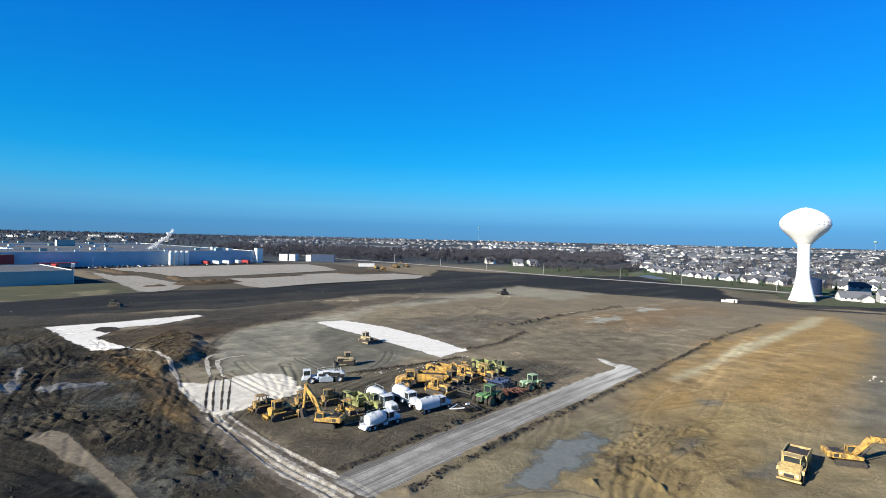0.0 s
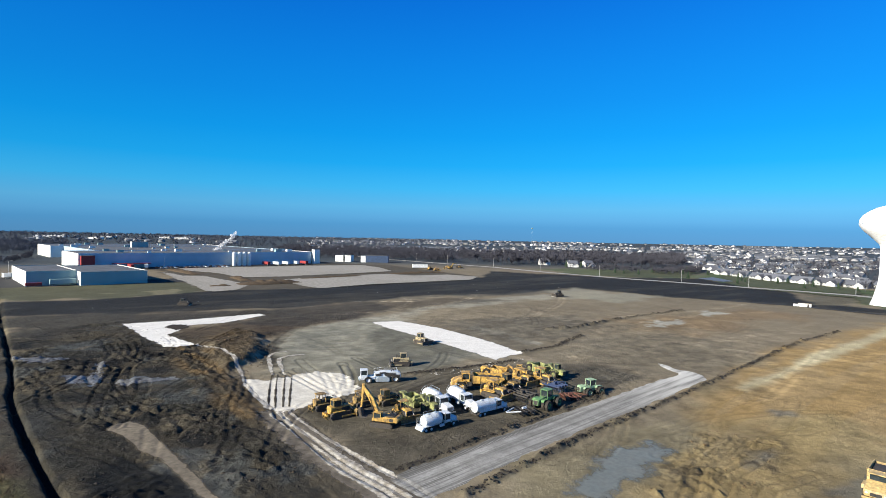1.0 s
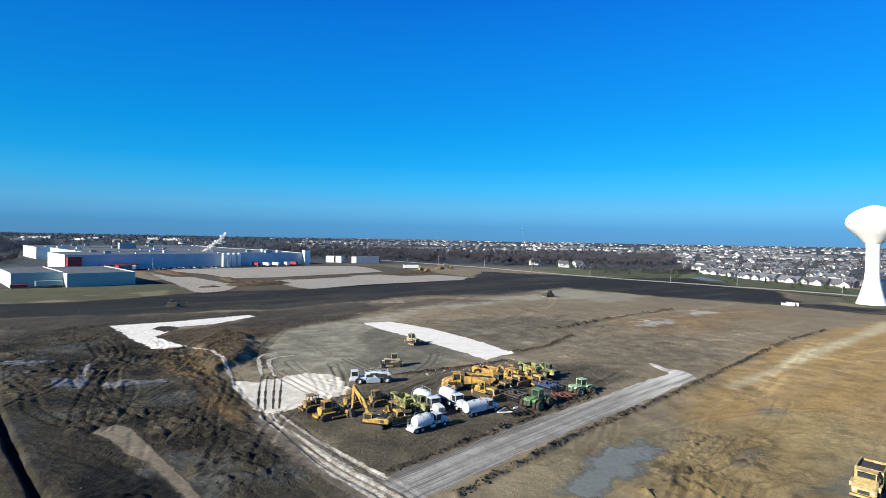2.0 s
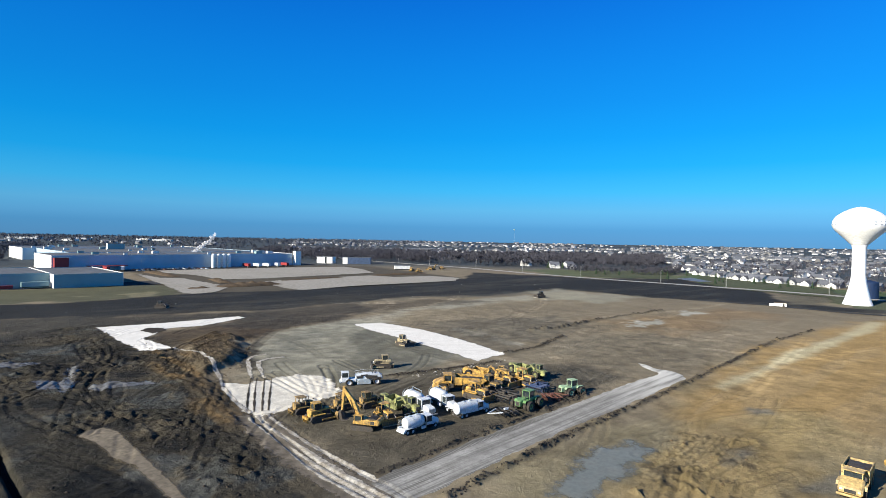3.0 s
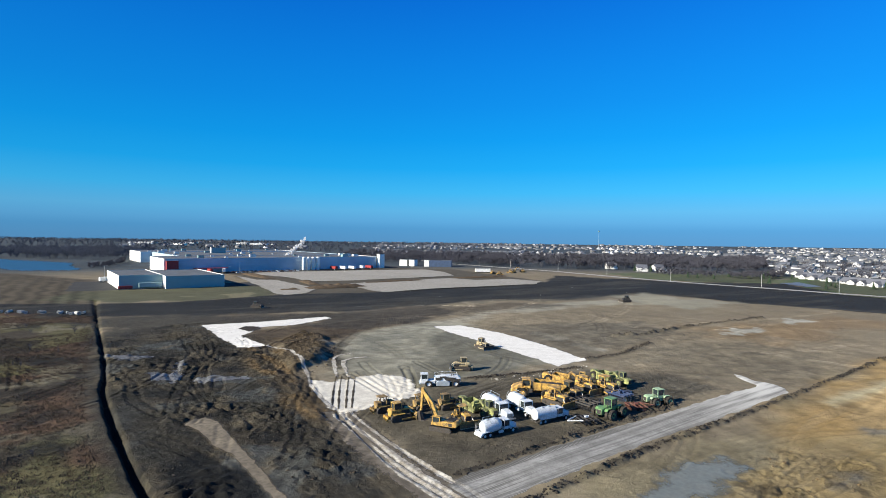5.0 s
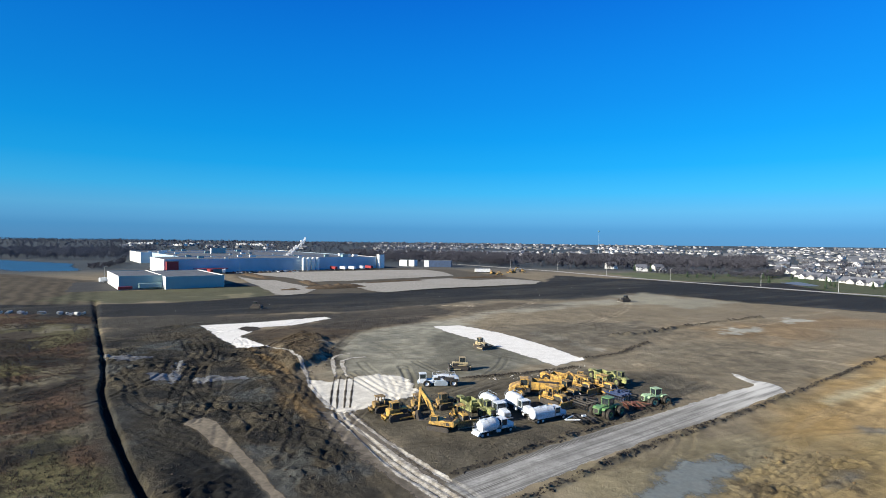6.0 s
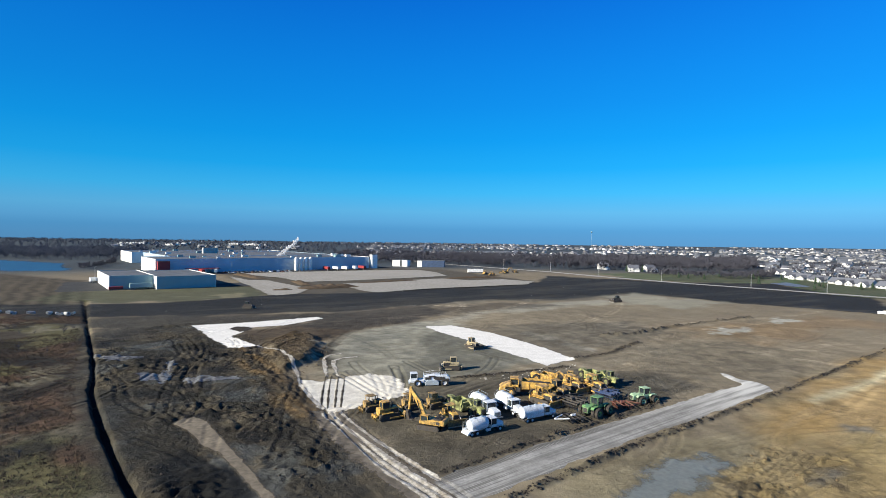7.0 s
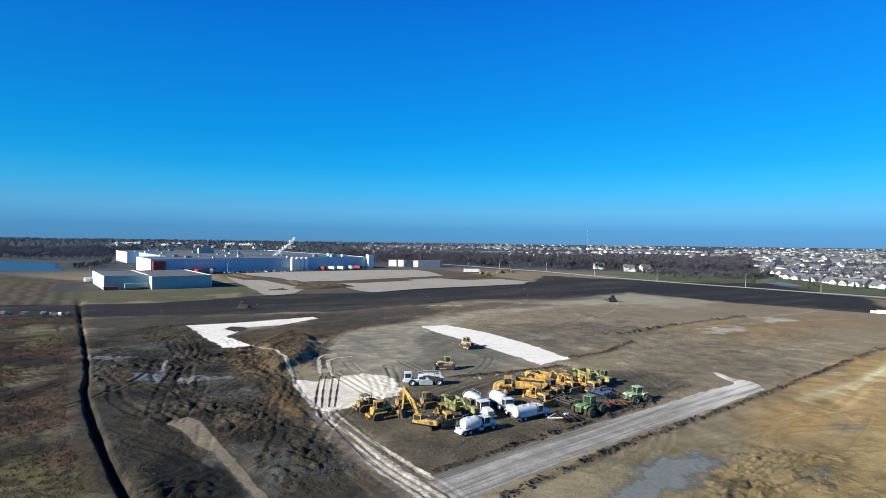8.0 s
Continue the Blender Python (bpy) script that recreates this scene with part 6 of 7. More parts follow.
def stabiliser(label, m):
    """A road reclaimer: cab at the front, long sloping body over a milling drum, four tall wheels."""
    t = thing("soil_stabiliser", label, "soil stabiliser", m=m)
    for x in (3.0, -3.3):
        for y in (-1.15, 1.15):
            wheel(t, x, y, 0.85, 0.6, "white")
    b = B()
    slab(b, [(-4.6, 1.3), (-4.6, 2.3), (-4.0, 2.7), (-1.0, 2.9), (1.6, 2.5), (1.6, 1.3)], -0.95, 0.95, 0.1)
    part("engine_body", b, "white", t)
    b = B()
    slab(b, [(1.4, 0.9), (4.8, 0.9), (4.9, 1.2), (4.7, 1.6), (1.4, 1.7)], -1.1, 1.1, 0.08)
    part("front_frame", b, "white", t)
    b = B()
    slab(b, [(-1.9, 0.25), (1.2, 0.25), (1.3, 1.1), (0.6, 1.6), (-1.4, 1.6), (-2.0, 1.1)], -1.3, 1.3, 0.06)
    part("drum_housing", b, "grey_blue", t)
    for y in (-0.97, 0.97):
        b = B()
        slab(b, [(-3.6, 1.5), (-1.2, 1.5), (-0.6, 2.2), (-1.4, 2.5), (-3.4, 2.3)], y - 0.03, y + 0.03)
        part("side_panel", b, "dark", t)
    for x, z, lx, lz in ((0.6, 2.05, 1.4, 0.6), (-0.4, 2.55, 1.6, 0.35), (-3.9, 1.6, 0.9, 0.7), (2.3, 1.25, 1.1, 0.6)):
        for y in (-1.0, 1.0):
            b = B()
            box(b, (x, y, z), (lx, 0.14, lz), bev=0.03)
            part("machinery_bay", b, "dark", t)
    cab(t, 3.9, 0, 1.55, 1.6, 1.9, 1.75, "white")
    b = B()
    for k in range(6):
        box(b, (-4.63, 0, 1.5 + k * 0.14), (0.06, 1.6, 0.06))
    part("grille", b, "dark", t)
    b = B()
    rod(b, (-2.4, 0.5, 2.8), (-2.4, 0.5, 3.5), 0.1, n=8)
    part("exhaust_pipe", b, "dark", t)
    b = B()
    rod(b, (-3.0, -0.3, 2.75), (-3.0, -0.3, 3.05), 0.2, n=10)
    part("air_cleaner", b, "dark", t)
    b = B()
    rail(b, [(1.5, 0.9, 2.5), (1.5, 0.9, 3.3), (-0.8, 0.9, 3.6), (-3.8, 0.9, 3.4), (-3.8, 0.9, 2.75)])
    rail(b, [(1.5, -0.9, 2.5), (1.5, -0.9, 3.3), (-0.8, -0.9, 3.6), (-3.8, -0.9, 3.4), (-3.8, -0.9, 2.75)])
    part("handrail", b, "white", t)
    b = B()
    box(b, (4.95, 0, 1.0), (0.3, 2.4, 0.35), bev=0.05)
    part("bumper", b, "grey_blue", t)
    return t


def on_ground(x, y, heading, sink=0.03):
    return pose(x, y, float(land(x, y)) - sink, 0, 0, heading)


FLEET = "machines parked in the yard"
excavator("yellow tracked excavator parked with its arm folded high", on_ground(-19.9, 93.0, 170) @ Matrix.Scale(0.92, 4), ((0.9, 1.8), (2.5, 5.0), (4.3, 7.4)), (4.7, 3.2), (4.4, 1.2), group=FLEET)
excavator("yellow tracked excavator digging beside a dump truck", on_ground(63.6, 81.6, -16) @ Matrix.Scale(0.92, 4), ((0.9, 1.7), (3.2, 4.6), (9.0, 4.7)), (12.2, 2.8), (11.8, 0.4))
dump_truck("yellow articulated dump truck loaded with dark soil", on_ground(52.9, 77.8, -131) @ Matrix.Scale(1.05, 4))
dozer("worn yellow bulldozer with a canopy parked on dark earth", on_ground(-33.6, 100.6, 46), "ochre", False, 1.0, FLEET)
dozer("yellow bulldozer with a closed cab and raised ripper", on_ground(-29.2, 96.4, 44), "yellow", True, 1.05, FLEET)
dozer("muddy brown bulldozer with a canopy in the parked row", on_ground(-26.4, 103.2, 48), "ochre", False, 1.0, FLEET)
dozer("muddy brown bulldozer with a closed cab in the parked row", on_ground(-21.8, 105.2, 48), "ochre", True, 0.95, FLEET)
dozer("bright yellow bulldozer with a canopy beside the tank trucks", on_ground(-17.0, 97.2, -52), "yellow", False, 1.05, FLEET)
dozer("large orange-yellow bulldozer with a canopy among the parked machines", on_ground(0.0, 112.9, -38), "yellow", False, 1.22, FLEET)
dozer("worn yellow bulldozer with a closed cab behind a larger one", on_ground(3.0, 118.6, -50), "ochre", True, 1.15, FLEET)
dozer("orange-yellow bulldozer with a canopy in the parked row", on_ground(6.2, 124.4, -42), "yellow", False, 1.15, FLEET)
dozer("orange-yellow bulldozer with a canopy in the parked row", on_ground(11.0, 125.2, -44), "yellow", False, 1.2, FLEET)
dozer("dusty yellow bulldozer at work on grey limed soil", on_ground(-24.6, 137.2, 196), "dusty_yellow", True, 1.05)
dozer("dusty pale yellow bulldozer at work on white lime", on_ground(-23.2, 165.6, -40), "dusty_yellow", True, 1.05)
dozer("dark muddy bulldozer at work far across the site", on_ground(37, 316.5, -150), "steel", True, 1.15)
scraper("lime-green wheel scraper with an open bowl", on_ground(-15.6, 104.4, -42) @ Matrix.Scale(0.95, 4), "lime_green", "lime_green", FLEET)
scraper("lime-green wheel scraper with an open bowl", on_ground(12.4, 134.8, -46), "lime_green", "lime_green", FLEET)
# its load heap is added to give the empty bed a shaded inside
dump_truck("orange-yellow articulated dump truck with an empty bed", on_ground(-3.9, 118.6, 184) @ Matrix.Scale(1.18, 4), True, FLEET, "yellow")
scraper("orange-yellow wheel scraper with an open bowl", on_ground(2.0, 130.4, -14), "yellow", "yellow", FLEET)
tank_truck("white bulk lime spreader truck with sloped tank", on_ground(-10.1, 93.4, 45) @ Matrix.Scale(0.88, 4), "spreader", "white", FLEET)
tank_truck("white bulk lime spreader truck with a tall round tank", on_ground(-11.4, 103.6, -52) @ Matrix.Scale(1.08, 4), "spreader", "white", FLEET)
tank_truck("white tank truck with a greenish cab beside a spreader truck", on_ground(-6.8, 106.9, -54) @ Matrix.Scale(1.0, 4), "spreader", "white", FLEET)
tank_truck("white water tank truck with skirted sides", on_ground(-0.9, 103.0, 42) @ Matrix.Scale(0.88, 4), "water", "white", FLEET)
stabiliser("white road reclaimer with tall wheels and front cab", on_ground(-26.6, 121.2, 199) @ Matrix.Diagonal((1.0, 0.95, 0.88, 1)))
farm_tractor("green articulated tractor on dual wheels", on_ground(10.2, 108.4, -128) @ Matrix.Scale(1.08, 4), "tractor_green", FLEET)
farm_tractor("pale green articulated tractor on dual wheels", on_ground(20.9, 119.8, -146) @ Matrix.Scale(0.98, 4), "pale_green", FLEET)
disc_harrow("rusty red disc harrow behind a green tractor", on_ground(15.9, 114.4, 20), "red", "red", 7, 3.6, FLEET)
disc_harrow("dark steel disc harrow with bright worn discs", on_ground(5.8, 112.4, 48) @ Matrix.Diagonal((1.15, 1.15, 1.5, 1)), "dark", "bright_steel", 9, 4.8, FLEET)
disc_harrow("dark blue disc harrow with bright worn discs", on_ground(13.4, 120.6, 48) @ Matrix.Diagonal((1.0, 1.1, 1.5, 1)), "blue", "bright_steel", 8, 4.2, FLEET)
disc_harrow("low disc harrow with a pale drawbar caked with mud", on_ground(5.6, 103.4, -150), "dark", "steel", 7, 3.6, FLEET, "white")


# ---- factory fittings and neighbours ----
def simple(name, label, category, boxes, m, group=""):
    """A thing of several box parts: (part name, centre, size, material, rounding)."""
    t = thing(name, label, category, group, m)
    for nm, c, s, mat, bev in boxes:
        b = B()
        box(b, c, s, bev=bev)
        part(nm, b, mat, t)
    return t


simple("red_annex", "dark red clad annex at the factory corner", "building", [("wall", (5, 0, 5.8), (10, 5, 11.6), "red_wall", 0.1), ("roof", (5, 0, 11.7), (10.4, 5.4, 0.3), "flat_roof", 0), ("canopy", (38, -3, 4.4), (30, 7, 0.5), "red_wall", 0)], at_plan(PLANT, 1, -2.7))
# penthouse: sunlit end painted white, shaded side in blue-grey cladding
simple("roof_tower", "white square penthouse on the factory roof", "penthouse", [("wall", (9, 3, 3.5), (18, 6, 7), "cladding", 0.1), ("end_wall", (-0.05, 3, 3.5), (0.2, 6, 7), "white_wall", 0), ("roof", (9, 3, 7.1), (18.3, 6.3, 0.2), "flat_roof", 0)], pose(-437, 600, 13.2, 0, 0, HEAD))
simple("loading_tower", "cream and white hoist tower at the factory end", "tower", [("wall", (0, 0, 8), (7, 6, 16), "white_wall", 0.1), ("cap", (0, 0, 16.2), (7.4, 6.4, 0.4), "flat_roof", 0)], at_plan(PLANT, 228, -2))
for k in range(4):
    s = thing("silo", "tall white round silo beside the factory", "silo", "silos", at_plan(PLANT, 131 + k * 5.3, -7))
    b = B()
    spun(b, [(1.75, 0), (1.75, 13), (0.9, 14.0), (0, 14.2)], 20)
    part("shell", b, "white_wall", s, smooth=True)
    b = B()
    rod(b, (1.85, 0, 0.3), (1.85, 0, 13.6), 0.1, n=6)
    part("ladder", b, "pole", s)
rng = random.Random(5)
for k in range(34):
    u, v = rng.uniform(25, 215), rng.uniform(10, 66) if k % 2 else rng.uniform(85, 320)
    s = rng.uniform(1.5, 4.5)
    simple("roof_unit", "pale ventilation unit on the flat factory roof", "roof unit", [("casing", (0, 0, s * 0.35), (s * 1.6, s, s * 0.7), "white_wall" if k % 3 else "cladding", 0.08), ("cap", (0, 0, s * 0.72), (s * 1.7, s * 1.1, 0.1), "flat_roof", 0)], at_plan(PLANT, u, v, 13.15 if v < 74 else 13.25 if v < 235 else 13.55), "roof units")


def trailer(label, m, mat, group="parked trailers"):
    t = thing("trailer", label, "trailer", group, m)
    b = B()
    box(b, (0, 0, 2.6), (13, 2.6, 2.8), bev=0.06)
    part("box_body", b, mat, t)
    b = B()
    box(b, (0, 0, 1.05), (12.6, 1.0, 0.25))
    part("chassis", b, "dark", t)
    for x in (-4.2, -5.4):
        for y in (-1.05, 1.05):
            wheel(t, x, y, 0.5, 0.35, "white", 0)
    for y in (-0.7, 0.7):
        b = B()
        box(b, (4.0, y, 0.5), (0.2, 0.2, 1.0))
        part("landing_leg", b, "dark", t)
    return t


for k in range(17):
    u = 36 + k * 10.5 + rng.uniform(-2, 2)
    if 52 < u < 158:
        continue
    trailer("white box trailer parked in the factory yard" if k % 4 else "red box trailer parked in the factory yard", at_plan(PLANT, u, -14 - rng.uniform(0, 6), 0.15) @ pose(0, 0, 0, 0, 0, rng.choice((0, 90, 90, 75))), "white" if k % 4 else "red_wall")
trailer("grey box trailer backed against the store shed", at_plan(SHED, -8, 6, 0.15), "cladding")
trailer("red box trailer nosed against the store shed", at_plan(SHED, -22, 6, 0.15) @ Matrix.Scale(0.6, 4), "red_wall")
trailer("white box trailer parked beside the store shed", pose(-322, 326, 0.1, 0, 0, 70), "white")
simple("office", "white flat-roofed office block behind the site", "building", [("wall", (0, 0, 4), (20, 12, 8), "white_wall", 0.05), ("roof", (0, 0, 8.1), (20.4, 12.4, 0.2), "flat_roof", 0), ("dark_band", (1.5, -6.03, 4), (2.2, 0.1, 7.6), "glass", 0)], pose(-189, 652, 0, 0, 0, -4))
simple("office", "dark blue flat-roofed hall with a white end bay", "building", [("wall", (0, 0, 4), (34, 14, 8), "navy_cladding", 0.05), ("roof", (0, 0, 8.1), (34.4, 14.4, 0.2), "flat_roof", 0), ("white_end", (-14, -7.03, 4), (6, 0.1, 8), "white_wall", 0)], pose(-150, 652, 0, 0, 0, 8))
simple("site_trailer", "long white site office trailer on bare ground", "site trailer", [("body", (0, 0, 2.4), (16, 4, 3.6), "white_wall", 0.1), ("skirt", (0, 0, 0.35), (15.6, 3.6, 0.7), "dark", 0), ("roof", (0, 0, 4.25), (16.3, 4.3, 0.12), "flat_roof", 0)], pose(-79, 552, 0.2, 0, 0, 18))
simple("site_shed", "small pale shed on the edge of the field", "shed", [("body", (0, 0, 1.0), (5.6, 2.6, 2.0), "white_wall", 0.05), ("roof", (0, 0, 2.1), (5.9, 2.9, 0.15), "clod_brown", 0), ("door", (1.4, -1.32, 0.85), (0.9, 0.06, 1.7), "dark", 0), ("annex", (-4.0, 0.2, 0.7), (2.2, 2.0, 1.4), "white_wall", 0.05)], pose(165, 301, float(land(165, 301)) - 0.05, 0, 0, -24))
for x, y, h in ((-57, 514, 20), (-50, 553, 140), (-38, 566, -60), (-66, 530, 70)):
    dozer("small yellow bulldozer working far behind the pads", pose(x, y, 0.2, 0, 0, h), "yellow", False, 1.2, "far machines")
excavator("yellow tracked excavator far behind the gravel pads", pose(-47, 560, 0.2, 0, 0, 40), ((0.9, 1.6), (3.0, 5.2), (6.2, 5.3)), (8, 2.6), (7.6, 0.6), group="far machines")
dozer("dark muddy bulldozer standing in the black field", on_ground(-143.5, 232, 10), "steel", True, 1.0)
# blue tank beside the water tower
bt = thing("storage_tank", "dark blue round ground storage tank", "storage tank", m=pose(250.5, 359, 0.2))
b = B()
spun(b, [(6, 0), (6, 10.5), (5.7, 10.8), (0, 12)], 36)
part("shell", b, "blue_tank", bt, smooth=True)
b = B()
for z in (2.6, 5.2, 7.8):
    spun(b, [(6.02, z), (6.1, z + 0.1), (6.02, z + 0.2)], 36)
part("hoops", b, "blue_tank", bt)
# far water towers on the skyline
for x, y, h, r in ((108, 1600, 64, 2.8), (1640, 2010, 52, 6.5)):
    t = thing("far_water_tower", "small pale water tower on the skyline", "water tower", "skyline towers", pose(x, y, 0))
    b = B()
    rod(b, (0, 0, 0), (0, 0, h - r * 0.6), r * 0.06, n=10)
    part("stem", b, "blue_cladding", t)
    b = B()
    spun(b, [(0, h - r * 1.3), (r * 0.6, h - r * 1.1), (r, h - r * 0.5), (r * 0.9, h - r * 0.2), (r * 0.5, h + r * 0.1), (0, h + r * 0.2)], 20)
    part("tank", b, "cladding", t, smooth=True)


def car(label, m, mat):
    t = thing("car", label, "car", "cars in the factory lot", m)
    b = B()
    box(b, (0, 0, 0.62), (4.5, 1.8, 0.62), bev=0.15)
    part("body", b, mat, t)
    b = B()
    slab(b, [(-1.6, 0.9), (-1.1, 1.45), (0.5, 1.45), (1.2, 0.9)], -0.78, 0.78, 0.08)
    part("cabin", b, "glass", t)
    for x in (-1.4, 1.4):
        for y in (-0.82, 0.82):
            wheel(t, x, y, 0.33, 0.22, "steel", 0)
    return t


for k in range(30):
    f = (k % 15 + rng.uniform(-0.3, 0.3)) / 15
    tone, mat = (("dark", "dark"), ("white", "white"), ("grey-blue", "grey_blue"), ("red", "red"), ("dark", "dark"))[rng.randrange(5)]
    car(tone + " car parked in the factory lot", at_plan(PLANT, 58 + 64 * f, -13 if k < 15 else -24, 0.16) @ pose(0, 0, 0, 0, 0, rng.choice((90, 90, 0))), mat)


# ---- street lamps and poles ----
def street_lamp(m):
    t = thing("street_lamp", "tall grey street lamp beside the road", "street lamp", "street lamps", m)
    b = B()
    rod(b, (0, 0, 0), (0, 0, 10.5), 0.16, 0.09, 8)
    part("post", b, "pole", t)
    b = B()
    rod(b, (0, 0, 10.3), (1.8, 0, 10.7), 0.06, n=6)
    part("arm", b, "pole", t)
    b = B()
    box(b, (2.1, 0, 10.7), (0.8, 0.35, 0.16), bev=0.05)
    part("lamp_head", b, "pole", t)
    return t


lamp = street_lamp(pose(46, 552, 0.1, 0, 0, 40))
for x, y, a in ((152, 452, 40), (192, 424, 40), (243, 384, 60), (-2, 612, 40), (96, 502, 40), (-60, 662, 40), (-105, 700, 40), (226, 617, 0), (-300, 455, 50), (-255, 505, 50), (-345, 345, 20)):
    copy_thing(lamp, pose(x, y, 0.1, 0, 0, a))


# ---- concrete pipes by the field ----
def pipe(m):
    t = thing("concrete_pipe", "pale concrete culvert pipe lying on the ground", "pipe", "culvert pipes", m)
    b = B()
    spun(b, [(0.55, -1.5), (0.75, -1.5), (0.75, 1.2), (0.88, 1.25), (0.88, 1.5), (0.55, 1.5), (0.55, -1.5)], 18, pose(0, 0, 0.75, 90, 0, 0))
    part("barrel", b, "pipe", t)
    return t


first = pipe(on_ground(-201, 187.5, 70))
for k in range(16):
    x, y = -240 + k * 2.6 + rng.uniform(-1.2, 1.2), 183 + k * 0.35 + rng.uniform(-3, 3)
    copy_thing(first, on_ground(x, y, rng.uniform(10, 60)) @ Matrix.Scale(0.72, 4))


# ---- steam from the factory roof ----
def steam(m):
    t = thing("steam_plume", "white steam plume drifting off the factory roof", "steam", m=m)
    b = B()
    r = random.Random(3)
    for k in range(46):
        f = (k + r.random()) / 46
        c = Vector((f * 24 + r.uniform(-2, 2) * f, r.uniform(-2, 2), 1 + 20 * f ** 1.5 + r.uniform(-1.5, 1.5)))
        bmesh.ops.create_icosphere(b, subdivisions=2, radius=r.uniform(0.6, 1.1) + 1.9 * f * (1.2 - f), matrix=Matrix.Translation(c))
    for v in b.verts:
        v.co += noise.noise_vector(v.co * 0.5) * 0.8
    mat = bpy.data.materials.new("steam")
    mat.use_nodes = True
    nt = mat.node_tree
    p = nt.nodes["Principled BSDF"]
    p.inputs["Base Color"].default_value, p.inputs["Roughness"].default_value = (0.9, 0.9, 0.9, 1), 1.0
    n, tc, rr = nt.nodes.new("ShaderNodeTexNoise"), nt.nodes.new("ShaderNodeTexCoord"), nt.nodes.new("ShaderNodeMapRange")
    n.inputs["Scale"].default_value = 0.4
    rr.inputs[1].default_value, rr.inputs[2].default_value, rr.inputs[3].default_value, rr.inputs[4].default_value = 0.35, 0.65, 0.05, 0.45
    nt.links.new(tc.outputs["Object"], n.inputs["Vector"])
    nt.links.new(n.outputs[0], rr.inputs[0])
    nt.links.new(rr.outputs[0], p.inputs["Alpha"])
    MAT["steam"] = mat
    part("vapour", b, "steam", t, smooth=True)


steam(at_plan(PLANT, 136, 60, 13.2) @ pose(0, 0, 0, 0, 0, -40))


# ---- houses ----
def house(label, m, kind=0, group="houses of the near estate"):
    """A low gabled house: walls, hipped or gabled roof, garage wing, windows, chimney."""
    t = thing("house", label, "house", group, m)
    L, W, h, rise = ((16, 10.5, 2.3, 3.5), (12, 9, 4.8, 3.0), (19, 11, 2.4, 3.7))[kind]

    def gable(x0, x1, y0, y1, h, rise, along, name, over=0.45):
        b = B()
        if along == "x":
            ym = (y0 + y1) / 2
            slab_pts = [(y0, 0), (y1, 0), (y1, h), (ym, h + rise), (y0, h)]
            lo = [b.verts.new((x0, y, z)) for y, z in slab_pts]
            hi = [b.verts.new((x1, y, z)) for y, z in slab_pts]
        else:
            xm = (x0 + x1) / 2
            slab_pts = [(x0, 0), (x1, 0), (x1, h), (xm, h + rise), (x0, h)]
            lo = [b.verts.new((x, y0, z)) for x, z in slab_pts]
            hi = [b.verts.new((x, y1, z)) for x, z in slab_pts]
        b.faces.new(lo)
        b.faces.new(hi[::-1])
        for i in range(5):
            b.faces.new((lo[i], lo[(i + 1) % 5], hi[(i + 1) % 5], hi[i]))
        bmesh.ops.recalc_face_normals(b, faces=b.faces)
        part(name, b, "siding", t)
        b = B()
        k = rise / ((y1 - y0) / 2 if along == "x" else (x1 - x0) / 2)
        for s in (-1, 1):
            if along == "x":
                ym, half = (y0 + y1) / 2, (y1 - y0) / 2 + over
                pts = [(x0 - over, ym, h + rise + 0.1), (x1 + over, ym, h + rise + 0.1), (x1 + over, ym + s * half, h - over * k + 0.1), (x0 - over, ym + s * half, h - over * k + 0.1)]
            else:
                xm, half = (x0 + x1) / 2, (x1 - x0) / 2 + over
                pts = [(xm, y0 - over, h + rise + 0.1), (xm, y1 + over, h + rise + 0.1), (xm + s * half, y1 + over, h - over * k + 0.1), (xm + s * half, y0 - over, h - over * k + 0.1)]
            up = [b.verts.new(q) for q in pts]
            dn = [b.verts.new((q[0], q[1], q[2] - 0.18)) for q in pts]
            b.faces.new(up)
            b.faces.new(dn[::-1])
            for i in range(4):
                b.faces.new((up[i], dn[i], dn[(i + 1) % 4], up[(i + 1) % 4]))
        bmesh.ops.recalc_face_normals(b, faces=b.faces)
        part("roof", b, "shingle", t)

    gable(-L / 2, L / 2, -W / 2, W / 2, h, rise, "x", "wall")
    gable(L / 2 - 7, L / 2 - 0.6, -W / 2 - 4.5, 0, h * (1 if kind != 1 else 0.55), 2.2, "y", "garage_wall")
    if kind == 2:
        gable(-L / 2 + 1, -L / 2 + 7, -W / 2 - 3.0, 0, h, 2.2, "y", "wing_wall")
    for x in (-L / 2 + 2.4, -L / 2 + 5.4, 0.6):
        for z in ((1.6,) if kind != 1 else (1.5, 4.2)):
            y = -W / 2 - (3.05 if kind == 2 and x < -L / 2 + 7 else 0.05)
            b = B()
            box(b, (x, y, z), (1.5, 0.1, 1.2))
            w = part("window", b, "white_wall", t)
            b = B()
            box(b, (x, y - 0.05, z), (1.25, 0.06, 0.95))
            part("pane", b, "glass", w)
    b = B()
    box(b, (L / 2 - 3.8, -W / 2 - 4.55, 1.15), (4.6, 0.1, 2.2))
    part("garage_door", b, "white_wall", t)
    b = B()
    box(b, (-L / 4, 1.2, h + rise * 0.9), (0.8, 0.8, 1.8))
    part("chimney", b, "siding", t)
    return t


